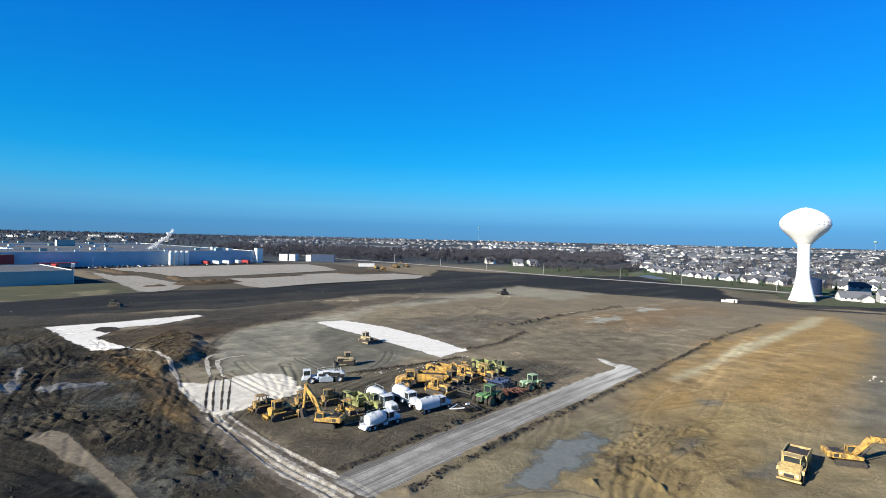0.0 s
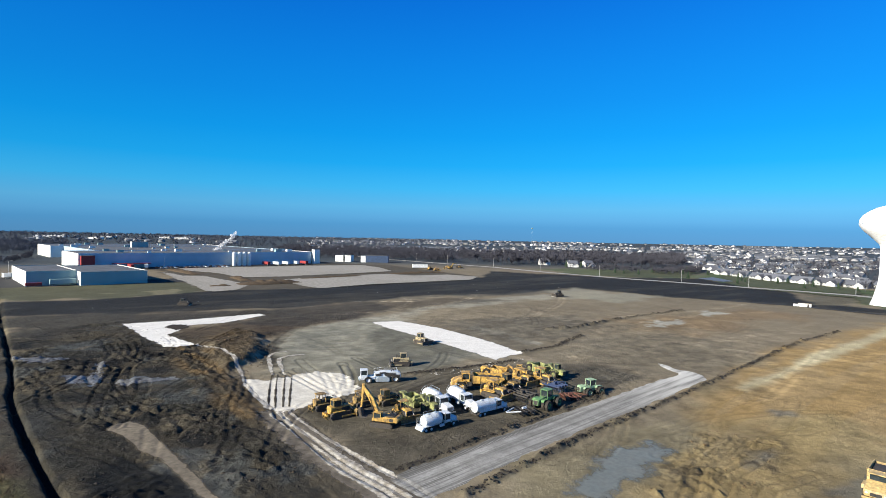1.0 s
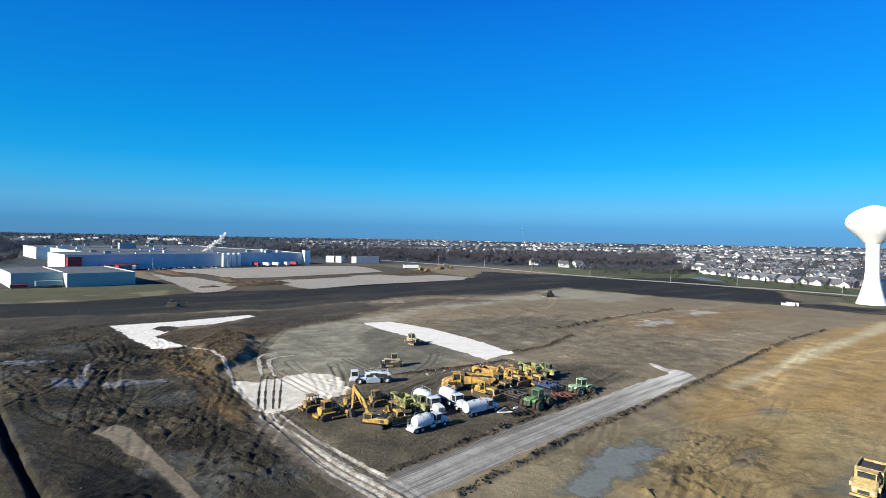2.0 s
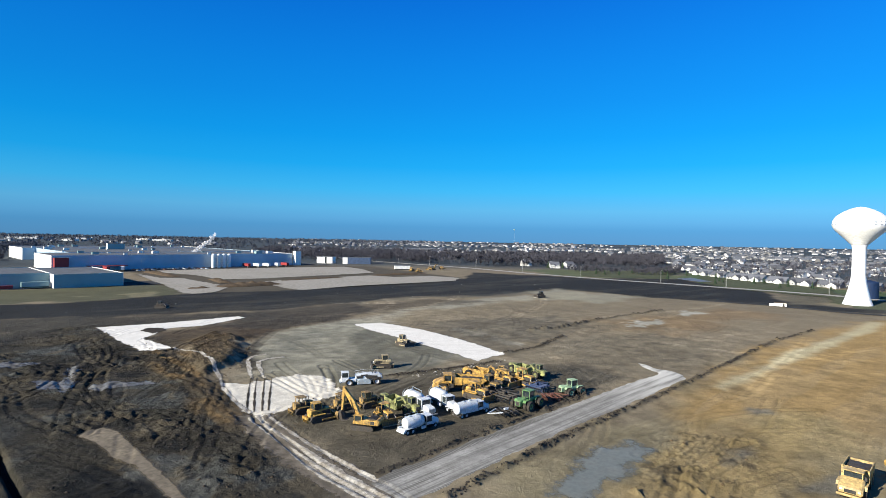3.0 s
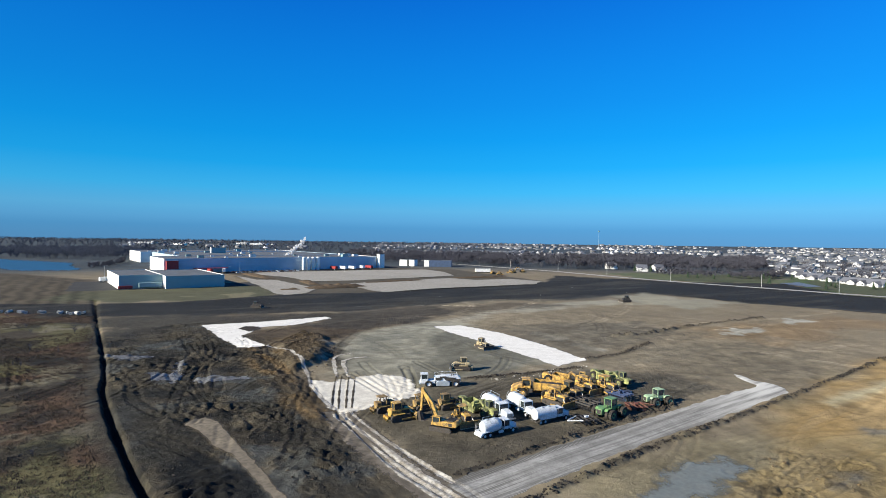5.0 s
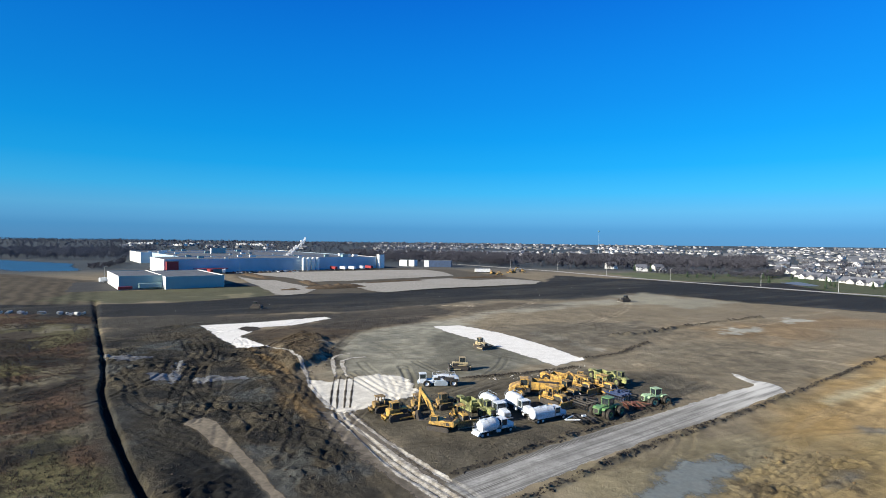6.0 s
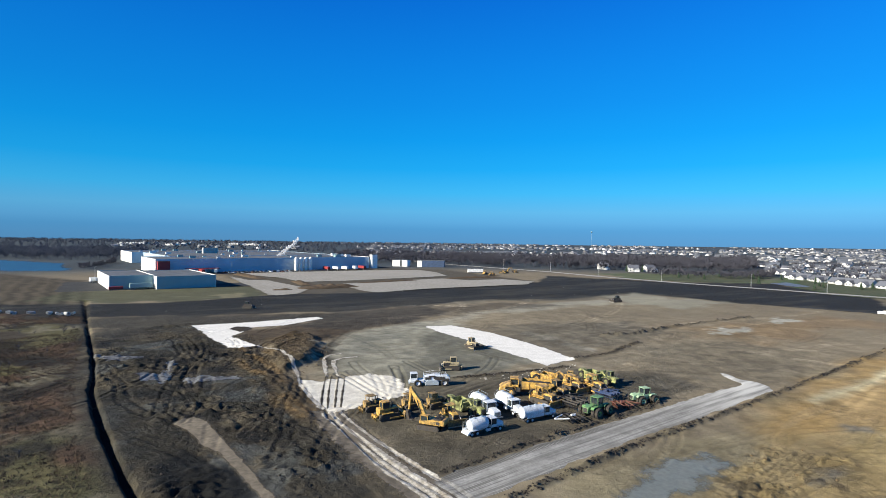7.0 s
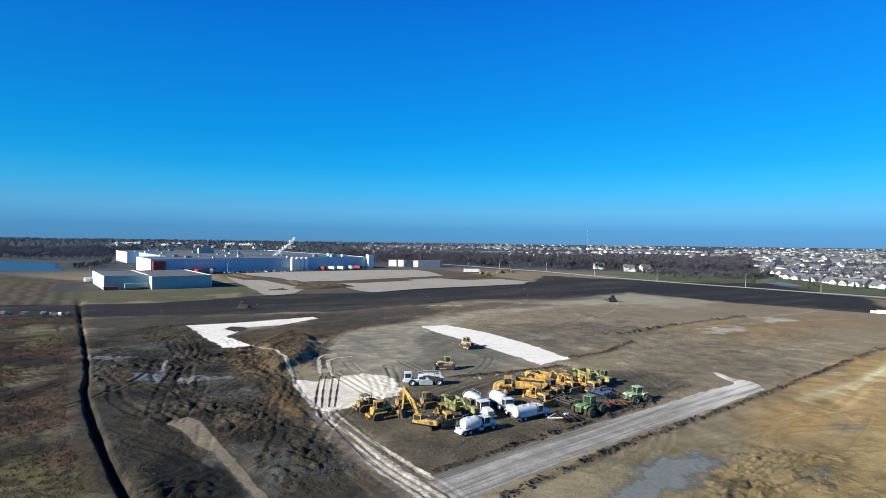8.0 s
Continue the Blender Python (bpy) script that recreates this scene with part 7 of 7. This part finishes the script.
HOMES = [house("white-sided ranch house with a grey-brown gabled roof", pose(239, 576, 0.1, 0, 0, -62), 2),
         house("white two-storey house with a grey gabled roof", pose(92, 652, 0.1, 0, 0, 10), 1),
         house("low pale house with a garage wing and gabled roof", pose(247, 522, 0.1, 0, 0, -60), 0)]
row = [(258, 662, -60, 2), (252, 688, -60, 0), (243, 602, -62, 0), (243, 549, -62, 0), (252, 500, -60, 2), (262, 480, -58, 0), (272, 462, -58, 2), (284, 446, -56, 0), (300, 430, -54, 2), (318, 416, -52, 0), (338, 404, -50, 2),
       (254, 326, -20, 0), (300, 380, -30, 1), (322, 420, -30, 0), (398, 482, -30, 2), (360, 395, -45, 0), (112, 663, 30, 1), (62, 690, 15, 1), (270, 318, -25, 1)]
for x, y, a, k in row:
    copy_thing(HOMES[{2: 0, 1: 1, 0: 2}[k]], pose(x, y, 0.1, 0, 0, a))
er = random.Random(11)
n = 0
taken = [(x, y) for x, y, _, _ in row] + [(239, 576), (92, 652), (247, 522)]
for i in range(0, 14):
    for j in range(0, 26):
        # streets running back from the near row
        x = 285 + i * 33 + j * -7 + er.uniform(-3, 3)
        y = 415 + j * 19 + i * 8 + er.uniform(-3, 3)
        if er.random() < 0.58 or n >= 110 or min((x - a) ** 2 + (y - c) ** 2 for a, c in taken) < 19 ** 2 or (x - 263) ** 2 + (y - 366) ** 2 < 900 or y > 900 or x < 262 - (y - 480) * 0.05:
            continue
        taken.append((x, y))
        copy_thing(HOMES[er.choice((0, 2, 2, 1))], pose(x, y, 0.1, 0, 0, er.choice((-62, 118)) + er.uniform(-6, 6)) @ Matrix.Scale(er.uniform(0.72, 0.9), 4))
        n += 1


def stuff_mesh(name, verts, faces, mat, label, category, colours=None):
    """One object of very many small pieces, from arrays of triangles or quads."""
    me = bpy.data.meshes.new(name)
    k = faces.shape[1]
    me.vertices.add(len(verts))
    me.vertices.foreach_set("co", verts.astype(np.float32).ravel())
    me.loops.add(faces.size)
    me.loops.foreach_set("vertex_index", faces.astype(np.int32).ravel())
    me.polygons.add(len(faces))
    me.polygons.foreach_set("loop_start", np.arange(0, faces.size, k, dtype=np.int32))
    me.update(calc_edges=True)
    if colours is not None:
        at = me.color_attributes.new("soil", "FLOAT_COLOR", "CORNER")
        rgba = np.ones((faces.size, 4), np.float32)
        rgba[:, :3] = np.repeat(colours, k, axis=0)
        at.data.foreach_set("color", rgba.ravel())
    me.materials.append(MAT[mat])
    return tagged(new(name, me), label, category, "", "stuff")


def far_estate(seed, count, place, name, label, size=1.0):
    """Small gabled houses for the estates stretching to the skyline."""
    r = np.random.RandomState(seed)
    V0 = np.array([(-1, -1, 0), (1, -1, 0), (1, 1, 0), (-1, 1, 0), (-1, -1, 1), (1, -1, 1), (1, 1, 1), (-1, 1, 1), (-1, 0, 2), (1, 0, 2),
                   (-1.06, -1.12, 0.95), (1.06, -1.12, 0.95), (1.06, 0, 2.06), (-1.06, 0, 2.06), (1.06, 1.12, 0.95), (-1.06, 1.12, 0.95)], float)
    F0 = np.array([(0, 1, 5, 4), (1, 2, 6, 5), (2, 3, 7, 6), (3, 0, 4, 7), (4, 8, 7, 7), (5, 6, 9, 9), (10, 11, 12, 13), (13, 12, 14, 15)])
    vs, fs, cs = [], [], []
    pts = place(r, count)
    for i, (x, y) in enumerate(pts):
        lx, ly = r.uniform(5.5, 9) * size, r.uniform(4, 5.5) * size
        h = r.choice([2.2, 2.4, 4.4]) * size
        rise = r.uniform(2.4, 3.4) * size
        v = V0 * (lx, ly, 1)
        v[:, 2] = np.where(V0[:, 2] <= 1, V0[:, 2] * h, h + (V0[:, 2] - 1) * rise)
        a = r.choice([0, 90]) + r.uniform(-25, 25)
        a = math.radians(a - 28)
        v = np.stack([v[:, 0] * math.cos(a) - v[:, 1] * math.sin(a) + x, v[:, 0] * math.sin(a) + v[:, 1] * math.cos(a) + y, v[:, 2]], 1)
        vs.append(v)
        fs.append(F0 + 16 * i)
        # roofs are bluish: distance haze painted into their colour
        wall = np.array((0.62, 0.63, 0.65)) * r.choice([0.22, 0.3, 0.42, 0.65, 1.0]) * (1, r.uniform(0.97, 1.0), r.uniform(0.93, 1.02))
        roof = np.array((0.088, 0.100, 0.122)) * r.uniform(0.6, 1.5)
        cs.append(np.array([wall] * 6 + [roof] * 2))
    F = np.concatenate(fs)
    stuff = np.concatenate(cs)
    tri = F[:, 2] == F[:, 3]
    V = np.concatenate(vs)
    # quads as two triangles, gables as one
    T = np.concatenate([F[:, :3], F[~tri][:, [0, 2, 3]]])
    C = np.concatenate([stuff, stuff[~tri]])
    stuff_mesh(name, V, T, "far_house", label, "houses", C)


def clustered(x0, x1, y0, y1, avoid=None, size=260, level=-0.05):
    def place(r, count):
        out = []
        while len(out) < count:
            y = y0 + (y1 - y0) * r.rand() ** 1.3
            f = y / y1
            x = r.uniform(x0 * f if x0 < 0 else x0, x1 * (0.35 + 0.65 * f))
            # snap to loose streets
            x, y = round(x / 26) * 26 + r.uniform(-5, 5), round(y / 34) * 34 + r.uniform(-6, 6)
            if fbm(np.array(x), np.array(y), size, 3) > level and not (avoid and avoid(x, y)):
                out.append((x, y))
        return out
    return place


near_taken = np.array(taken)
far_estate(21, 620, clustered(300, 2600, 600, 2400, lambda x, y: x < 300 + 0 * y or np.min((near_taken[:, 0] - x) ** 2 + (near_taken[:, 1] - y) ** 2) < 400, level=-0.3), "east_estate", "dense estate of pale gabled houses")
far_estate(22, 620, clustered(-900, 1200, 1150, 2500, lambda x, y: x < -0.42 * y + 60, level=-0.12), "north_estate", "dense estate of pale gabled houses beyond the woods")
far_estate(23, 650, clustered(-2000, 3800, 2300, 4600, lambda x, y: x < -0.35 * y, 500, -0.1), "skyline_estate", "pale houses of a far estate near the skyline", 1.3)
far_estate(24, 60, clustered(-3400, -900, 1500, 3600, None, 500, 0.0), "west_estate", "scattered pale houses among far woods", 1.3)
for x, y, s, a in ((-1850, 2050, (110, 60, 7), 20), (-1660, 2120, (60, 60, 7), 20), (-1500, 2300, (50, 50, 7), 10), (-1290, 2100, (70, 50, 7), 15), (-1450, 1800, (40, 30, 6), 0)):
    simple("far_warehouse", "low white warehouse among far woods", "warehouse", [("wall", (0, 0, s[2] / 2), s, "white_wall", 0), ("roof", (0, 0, s[2] + 0.1), (s[0], s[1], 0.3), "white_wall", 0)], pose(x, y, 0, 0, 0, a), "far warehouses")


# ---- bare woods and garden trees ----
def bare_tree(r, twigs, bushy):
    """Triangles of a leafless tree one metre high: trunk, limbs and a haze of twigs."""
    tri = []

    def limb(a, b, w0, w1):
        a, b = np.array(a), np.array(b)
        d = b - a
        s = np.cross(d, r.normal(size=3))
        s /= np.linalg.norm(s) + 1e-9
        s2 = np.cross(d, s)
        s2 /= np.linalg.norm(s2) + 1e-9
        for q in (s, s2):
            tri.extend([[a - q * w0, a + q * w0, b + q * w1], [a - q * w0, b + q * w1, b - q * w1]])

    limb((0, 0, -0.02), (0, 0, 0.5), 0.011, 0.007)
    tips = []
    for k in range(7):
        z = r.uniform(0.22, 0.5)
        an = r.uniform(0, 6.28)
        e = np.array((math.cos(an) * r.uniform(0.16, 0.36), math.sin(an) * r.uniform(0.16, 0.36), z + r.uniform(0.2, 0.45)))
        limb((0, 0, z), e, 0.006, 0.003)
        tips.append((np.array((0, 0, z)), e))
    for k in range(twigs):
        a, e = tips[r.randint(len(tips))]
        p = a + (e - a) * r.uniform(0.12, 1.0)
        d = r.normal(size=3) * 0.5 + (p - (0, 0, 0.45)) * 2.2 + (0, 0, 0.35)
        d *= r.uniform(0.10, 0.22) / np.linalg.norm(d)
        s = np.cross(d, r.normal(size=3))
        s *= bushy / (np.linalg.norm(s) + 1e-9)
        tri.append([p - s, p + s, p + d])
    return np.array(tri)


def woods(name, pts, heights, seed, twigs, bushy, label, mat="twigs"):
    r = np.random.RandomState(seed)
    kinds = [bare_tree(r, twigs, bushy) for _ in range(6)]
    out = []
    for (x, y), h in zip(pts, heights):
        k = kinds[r.randint(6)]
        a = r.uniform(0, 6.28)
        q = k @ np.array([[math.cos(a), math.sin(a), 0], [-math.sin(a), math.cos(a), 0], [0, 0, 1]]) * h * (r.uniform(0.8, 1.3), r.uniform(0.8, 1.3), 1)
        out.append(q + (x, y, 0))
    T = np.concatenate(out).reshape(-1, 3)
    stuff_mesh(name, T, np.arange(len(T)).reshape(-1, 3), mat, label, "trees")


wr = np.random.RandomState(31)


def strip(n, line, depth):
    """Places scattered behind a line, out to depth metres."""
    out = []
    for _ in range(n):
        k = wr.randint(len(line) - 1)
        f = wr.rand()
        (ax, ay), (bx, by) = line[k], line[k + 1]
        x, y = ax + (bx - ax) * f, ay + (by - ay) * f
        g = wr.rand() * depth
        q = math.hypot(x, y)
        out.append((x * (1 + g / q), y * (1 + g / q)))
    return out


pts = strip(1900, [(-330, 760), (-220, 745), (-120, 720), (-40, 680), (20, 650), (70, 675), (112, 680), (140, 645), (190, 660), (236, 690)], 420)
woods("woods_north", pts, wr.uniform(8, 16, len(pts)), 1, 140, 0.018, "bare purple-brown winter woods behind the road")
pts = strip(420, [(-250, 700), (-160, 690), (-90, 690), (-60, 690)], 260)
woods("woods_behind_factory", pts, wr.uniform(8, 14, len(pts)), 2, 130, 0.018, "bare winter trees behind the offices")
pts = strip(230, [(96, 575), (130, 560), (165, 545), (196, 560), (226, 610), (238, 650)], 60)
woods("woods_lawn", pts, wr.uniform(4, 9, len(pts)), 12, 130, 0.018, "small bare trees along the back lawns")
pts = strip(150, [(-452, 432), (-468, 470), (-500, 520), (-540, 570)], 70)
woods("bushes_by_pond", pts, wr.uniform(3, 7.5, len(pts)), 13, 130, 0.02, "brown bare bushes between the pond and the factory")
pts = strip(1300, [(-1100, 620), (-760, 600), (-640, 610), (-600, 690)], 620)
woods("woods_west", pts, wr.uniform(9, 15, len(pts)), 3, 100, 0.018, "bare winter woods beyond the pond", "hazed_twigs")
pts = [(x, y) for x, y in ((wr.uniform(-5200, -0.3 * 900), wr.uniform(900, 3800)) for _ in range(3600)) if x > -1.5 * y]
woods("woods_far_west", pts, wr.uniform(13, 20, len(pts)), 4, 60, 0.028, "bare woods stretching to the skyline", "hazed_twigs")
pts = [(x, y) for x, y in ((wr.uniform(-1300, 3600), wr.uniform(800, 4600)) for _ in range(3600)) if abs(x) < 0.95 * y]
woods("woods_among_houses", pts, wr.uniform(5.5, 10, len(pts)), 5, 60, 0.026, "bare garden trees among far houses", "hazed_twigs")
pts = [(wr.uniform(262, 900), wr.uniform(380, 1000)) for _ in range(1600)]
pts = [p for p in pts if np.min(np.hypot(near_taken[:, 0] - p[0], near_taken[:, 1] - p[1])) > 8]
woods("garden_trees", pts, wr.uniform(5, 10, len(pts)), 6, 80, 0.018, "small bare garden trees between houses")


def conifer(m):
    t = thing("conifer", "dark green conifer standing on the lawn", "tree", "conifers", m)
    b = B()
    rod(b, (0, 0, 0), (0, 0, 5.6), 0.14, 0.03, 6)
    part("trunk", b, "bark", t)
    b = B()
    r = random.Random(9)
    for k in range(9):
        z = 0.6 + k * 0.58
        rad = 1.75 * (1 - k / 9.5)
        for j in range(11):
            a = 2 * math.pi * (j + r.random() * 0.8) / 11
            e = Vector((math.cos(a), math.sin(a), 0))
            q = rad * r.uniform(0.75, 1.15)
            s = Vector((-e.y, e.x, 0)) * q * 0.3
            vs = [b.verts.new(p) for p in (Vector((0, 0, z + 0.75)), e * q * 0.7 - s + Vector((0, 0, z + 0.1)), e * q + Vector((0, 0, z - 0.25)), e * q * 0.7 + s + Vector((0, 0, z + 0.1)))]
            b.faces.new(vs)
    part("crown", b, "evergreen", t)
    return t


fir = conifer(pose(140, 536, 0.1))
for x, y, s in ((164, 575, 1.2), (172, 494, 1.3), (196, 452, 1.0), (232, 462, 1.1), (214, 486, 0.9), (246, 438, 1.1), (256, 424, 1.0), (232, 424, 0.9), (120, 548, 1.1), (204, 590, 1.2), (214, 560, 1.0), (226, 520, 1.1), (280, 396, 1.5), (292, 392, 1.3), (306, 390, 1.3), (318, 384, 1.2),
                (128, 545, 0.9), (190, 560, 1.1), (210, 470, 0.8), (330, 372, 1.2), (84, 640, 1.6), (101, 640, 1.5), (262, 412, 0.8), (244, 470, 1.0)):
    copy_thing(fir, pose(x, y, 0.1, 0, 0, x * 7) @ Matrix.Scale(s, 4))


# ---- spoil mounds between the building pads ----
def spoil_mound(label, m, lx, ly, h):
    t = thing("spoil_mound", label, "earth mound", "spoil mounds", m)
    b = B()
    bmesh.ops.create_grid(b, x_segments=28, y_segments=14, size=1, matrix=Matrix.Diagonal((lx / 2, ly / 2, 1, 1)))
    for v in b.verts:
        f = max(0.0, 1 - (2 * v.co.x / lx) ** 2) * max(0.0, 1 - (2 * v.co.y / ly) ** 2)
        v.co.z = h * f ** 0.7 * (1 + 0.7 * noise.noise(v.co * 0.25)) - 0.15
    part("earth", b, "clod_brown", t, smooth=True)


for x, y, a, lx, ly, h in ((-152, 345, 48, 44, 14, 2.2), (-186, 372, 130, 40, 9, 1.5), (-262, 422, 140, 70, 10, 1.6), (-128, 408, 52, 60, 7, 1.0), (-70, 478, 40, 60, 8, 1.4), (-172, 318, 40, 14, 6, 1.0)):
    spoil_mound("low brown heap of spoil beside a gravel pad", pose(x, y, 0.2, 0, 0, a), lx, ly, h)


# ---- brush, clods and stones ----
def scatter(n, outline, keep=None):
    xs, ys = [p[0] for p in outline], [p[1] for p in outline]
    x, y = wr.uniform(min(xs), max(xs), n * 4), wr.uniform(min(ys), max(ys), n * 4)
    m = inside(x, y, outline) < 0
    if keep is not None:
        m &= keep(x, y)
    return x[m][:n], y[m][:n]


def tufts(name, x, y, lo, hi, blades, width, mat, label):
    z = land(x, y)
    n = len(x)
    h = wr.uniform(lo, hi, n)
    T = np.empty((n, blades, 3, 3))
    for k in range(blades):
        a, lean = wr.uniform(0, 6.28, n), wr.uniform(0.1, 0.6, n)
        px, py = x + wr.normal(0, 0.25, n), y + wr.normal(0, 0.25, n)
        sx, sy = -np.sin(a) * width, np.cos(a) * width
        T[:, k, 0] = np.stack([px - sx, py - sy, z - 0.05], 1)
        T[:, k, 1] = np.stack([px + sx, py + sy, z - 0.05], 1)
        T[:, k, 2] = np.stack([px + np.cos(a) * lean * h, py + np.sin(a) * lean * h, z + h * wr.uniform(0.6, 1.0, n)], 1)
    T = T.reshape(-1, 3)
    stuff_mesh(name, T, np.arange(len(T)).reshape(-1, 3), mat, label, "brush")


near_scrub = [(-215, 188), (-190, 186), (-150, 146), (-115, 110), (-96, 92), (-78, 75), (-58, 59), (-48, 50), (-110, 45), (-240, 120)]
x, y = scatter(11000, near_scrub, lambda x, y: fbm(x, y, 26, 4) > -0.02)
tufts("scrub", x, y, 0.12, 0.4, 7, 0.07, "dry_brush", "dry reddish scrub and dead grass west of the ditch")
x, y = scatter(45, near_scrub, lambda x, y: fbm(x + 50, y, 30, 3) > 0.1)
woods("saplings", list(zip(x, y)), wr.uniform(2, 4.5, len(x)), 8, 60, 0.012, "thin leafless saplings in the scrub")


def clods(name, x, y, lo, hi, mat, label):
    base = bmesh.new()
    bmesh.ops.create_icosphere(base, subdivisions=1, radius=1)
    V0 = np.array([v.co[:] for v in base.verts])
    F0 = np.array([[v.index for v in f.verts] for f in base.faces])
    base.free()
    n = len(x)
    s = lo + (hi - lo) * wr.rand(n) ** 2.5
    V = V0[None] * (1 + wr.uniform(-0.35, 0.35, (n, len(V0), 1)))
    V = V * s[:, None, None] * np.stack([wr.uniform(0.8, 1.5, n), wr.uniform(0.8, 1.5, n), wr.uniform(0.5, 0.9, n)], 1)[:, None]
    V += np.stack([x, y, land(x, y) + s * 0.15], 1)[:, None]
    F = F0[None] + (np.arange(n) * len(V0))[:, None, None]
    stuff_mesh(name, V.reshape(-1, 3), F.reshape(-1, 3), mat, label, "earth")


def along(pts, n, spread):
    xs, ys = [], []
    seg = [(a, b, math.hypot(b[0] - a[0], b[1] - a[1])) for a, b in zip(pts, pts[1:])]
    tot = sum(q[2] for q in seg)
    for a, b, L in seg:
        k = int(n * L / tot)
        f = wr.rand(k)
        xs.append(a[0] + (b[0] - a[0]) * f + wr.normal(0, spread, k))
        ys.append(a[1] + (b[1] - a[1]) * f + wr.normal(0, spread, k))
    return np.concatenate(xs), np.concatenate(ys)


for pts, h, w in BERMS:
    x, y = along(pts, 2000 if len(pts) > 5 else 600, 0.45)
    clods("berm_clods", x, y, 0.05, 0.24, "mud_clod", "broken dark clods along an earth berm")
x, y = scatter(1300, [(-95, 97), (-148, 150), (-138, 182), (-92, 156), (-70, 125), (-45, 96), (-20, 69), (-45, 54)], lambda x, y: (fbm(x, y, 9, 3) > 0.08) & (inside(x, y, MUD_LANE) > 0.8))
clods("mud_clods", x, y, 0.05, 0.24, "mud_clod", "wet clods of churned mud")
x, y = scatter(420, [(-40, 96), (-16, 74), (14, 108), (30, 128), (0, 140), (-30, 118)])
clods("yard_clods", x, y, 0.04, 0.17, "clod", "small clods on the rolled yard floor")
x, y = scatter(160, ROUGH_EAST, lambda x, y: fbm(x, y, 5, 3) > 0.0)
clods("ochre_clods", x, y, 0.05, 0.22, "ochre_clod", "torn ochre clods beside a shallow puddle")
x, y = scatter(260, [(-92, 176), (-74, 170), (-58, 134), (-60, 122), (-84, 144)])
clods("heap_clods", x, y, 0.08, 0.34, "clod_brown", "clods tumbling down a spoil heap")
x, y = along([(-17, 129.5), (-9, 135), (-2, 140), (8, 152)], 70, 0.9)
clods("limed_lumps", x, y, 0.06, 0.28, "lime_clod", "pale limed lumps strewn beside the graded lane")
x, y = scatter(26, [(-180, 196), (-97, 236), (-30, 304), (60, 380), (110, 345), (60, 420), (-60, 380), (-150, 285), (-190, 232)])
clods("field_lumps", x, y, 0.1, 0.34, "lime_clod", "scattered pale lumps on the black field")
x, y = scatter(170, [(-56, 104), (-44, 92), (-30, 78), (-22, 68), (-34, 66), (-48, 80), (-62, 98)], lambda x, y: fbm(x, y, 7, 3) > 0.05)
clods("spoil_clods", x, y, 0.05, 0.28, "clod", "brown clods spilled beside the limed track")
x, y = scatter(9, [(105, 128), (112, 128), (112, 136), (105, 136)])
clods("site_lumps", x, y, 0.15, 0.4, "lime_clod", "a few pale lumps on grey-brown ground")
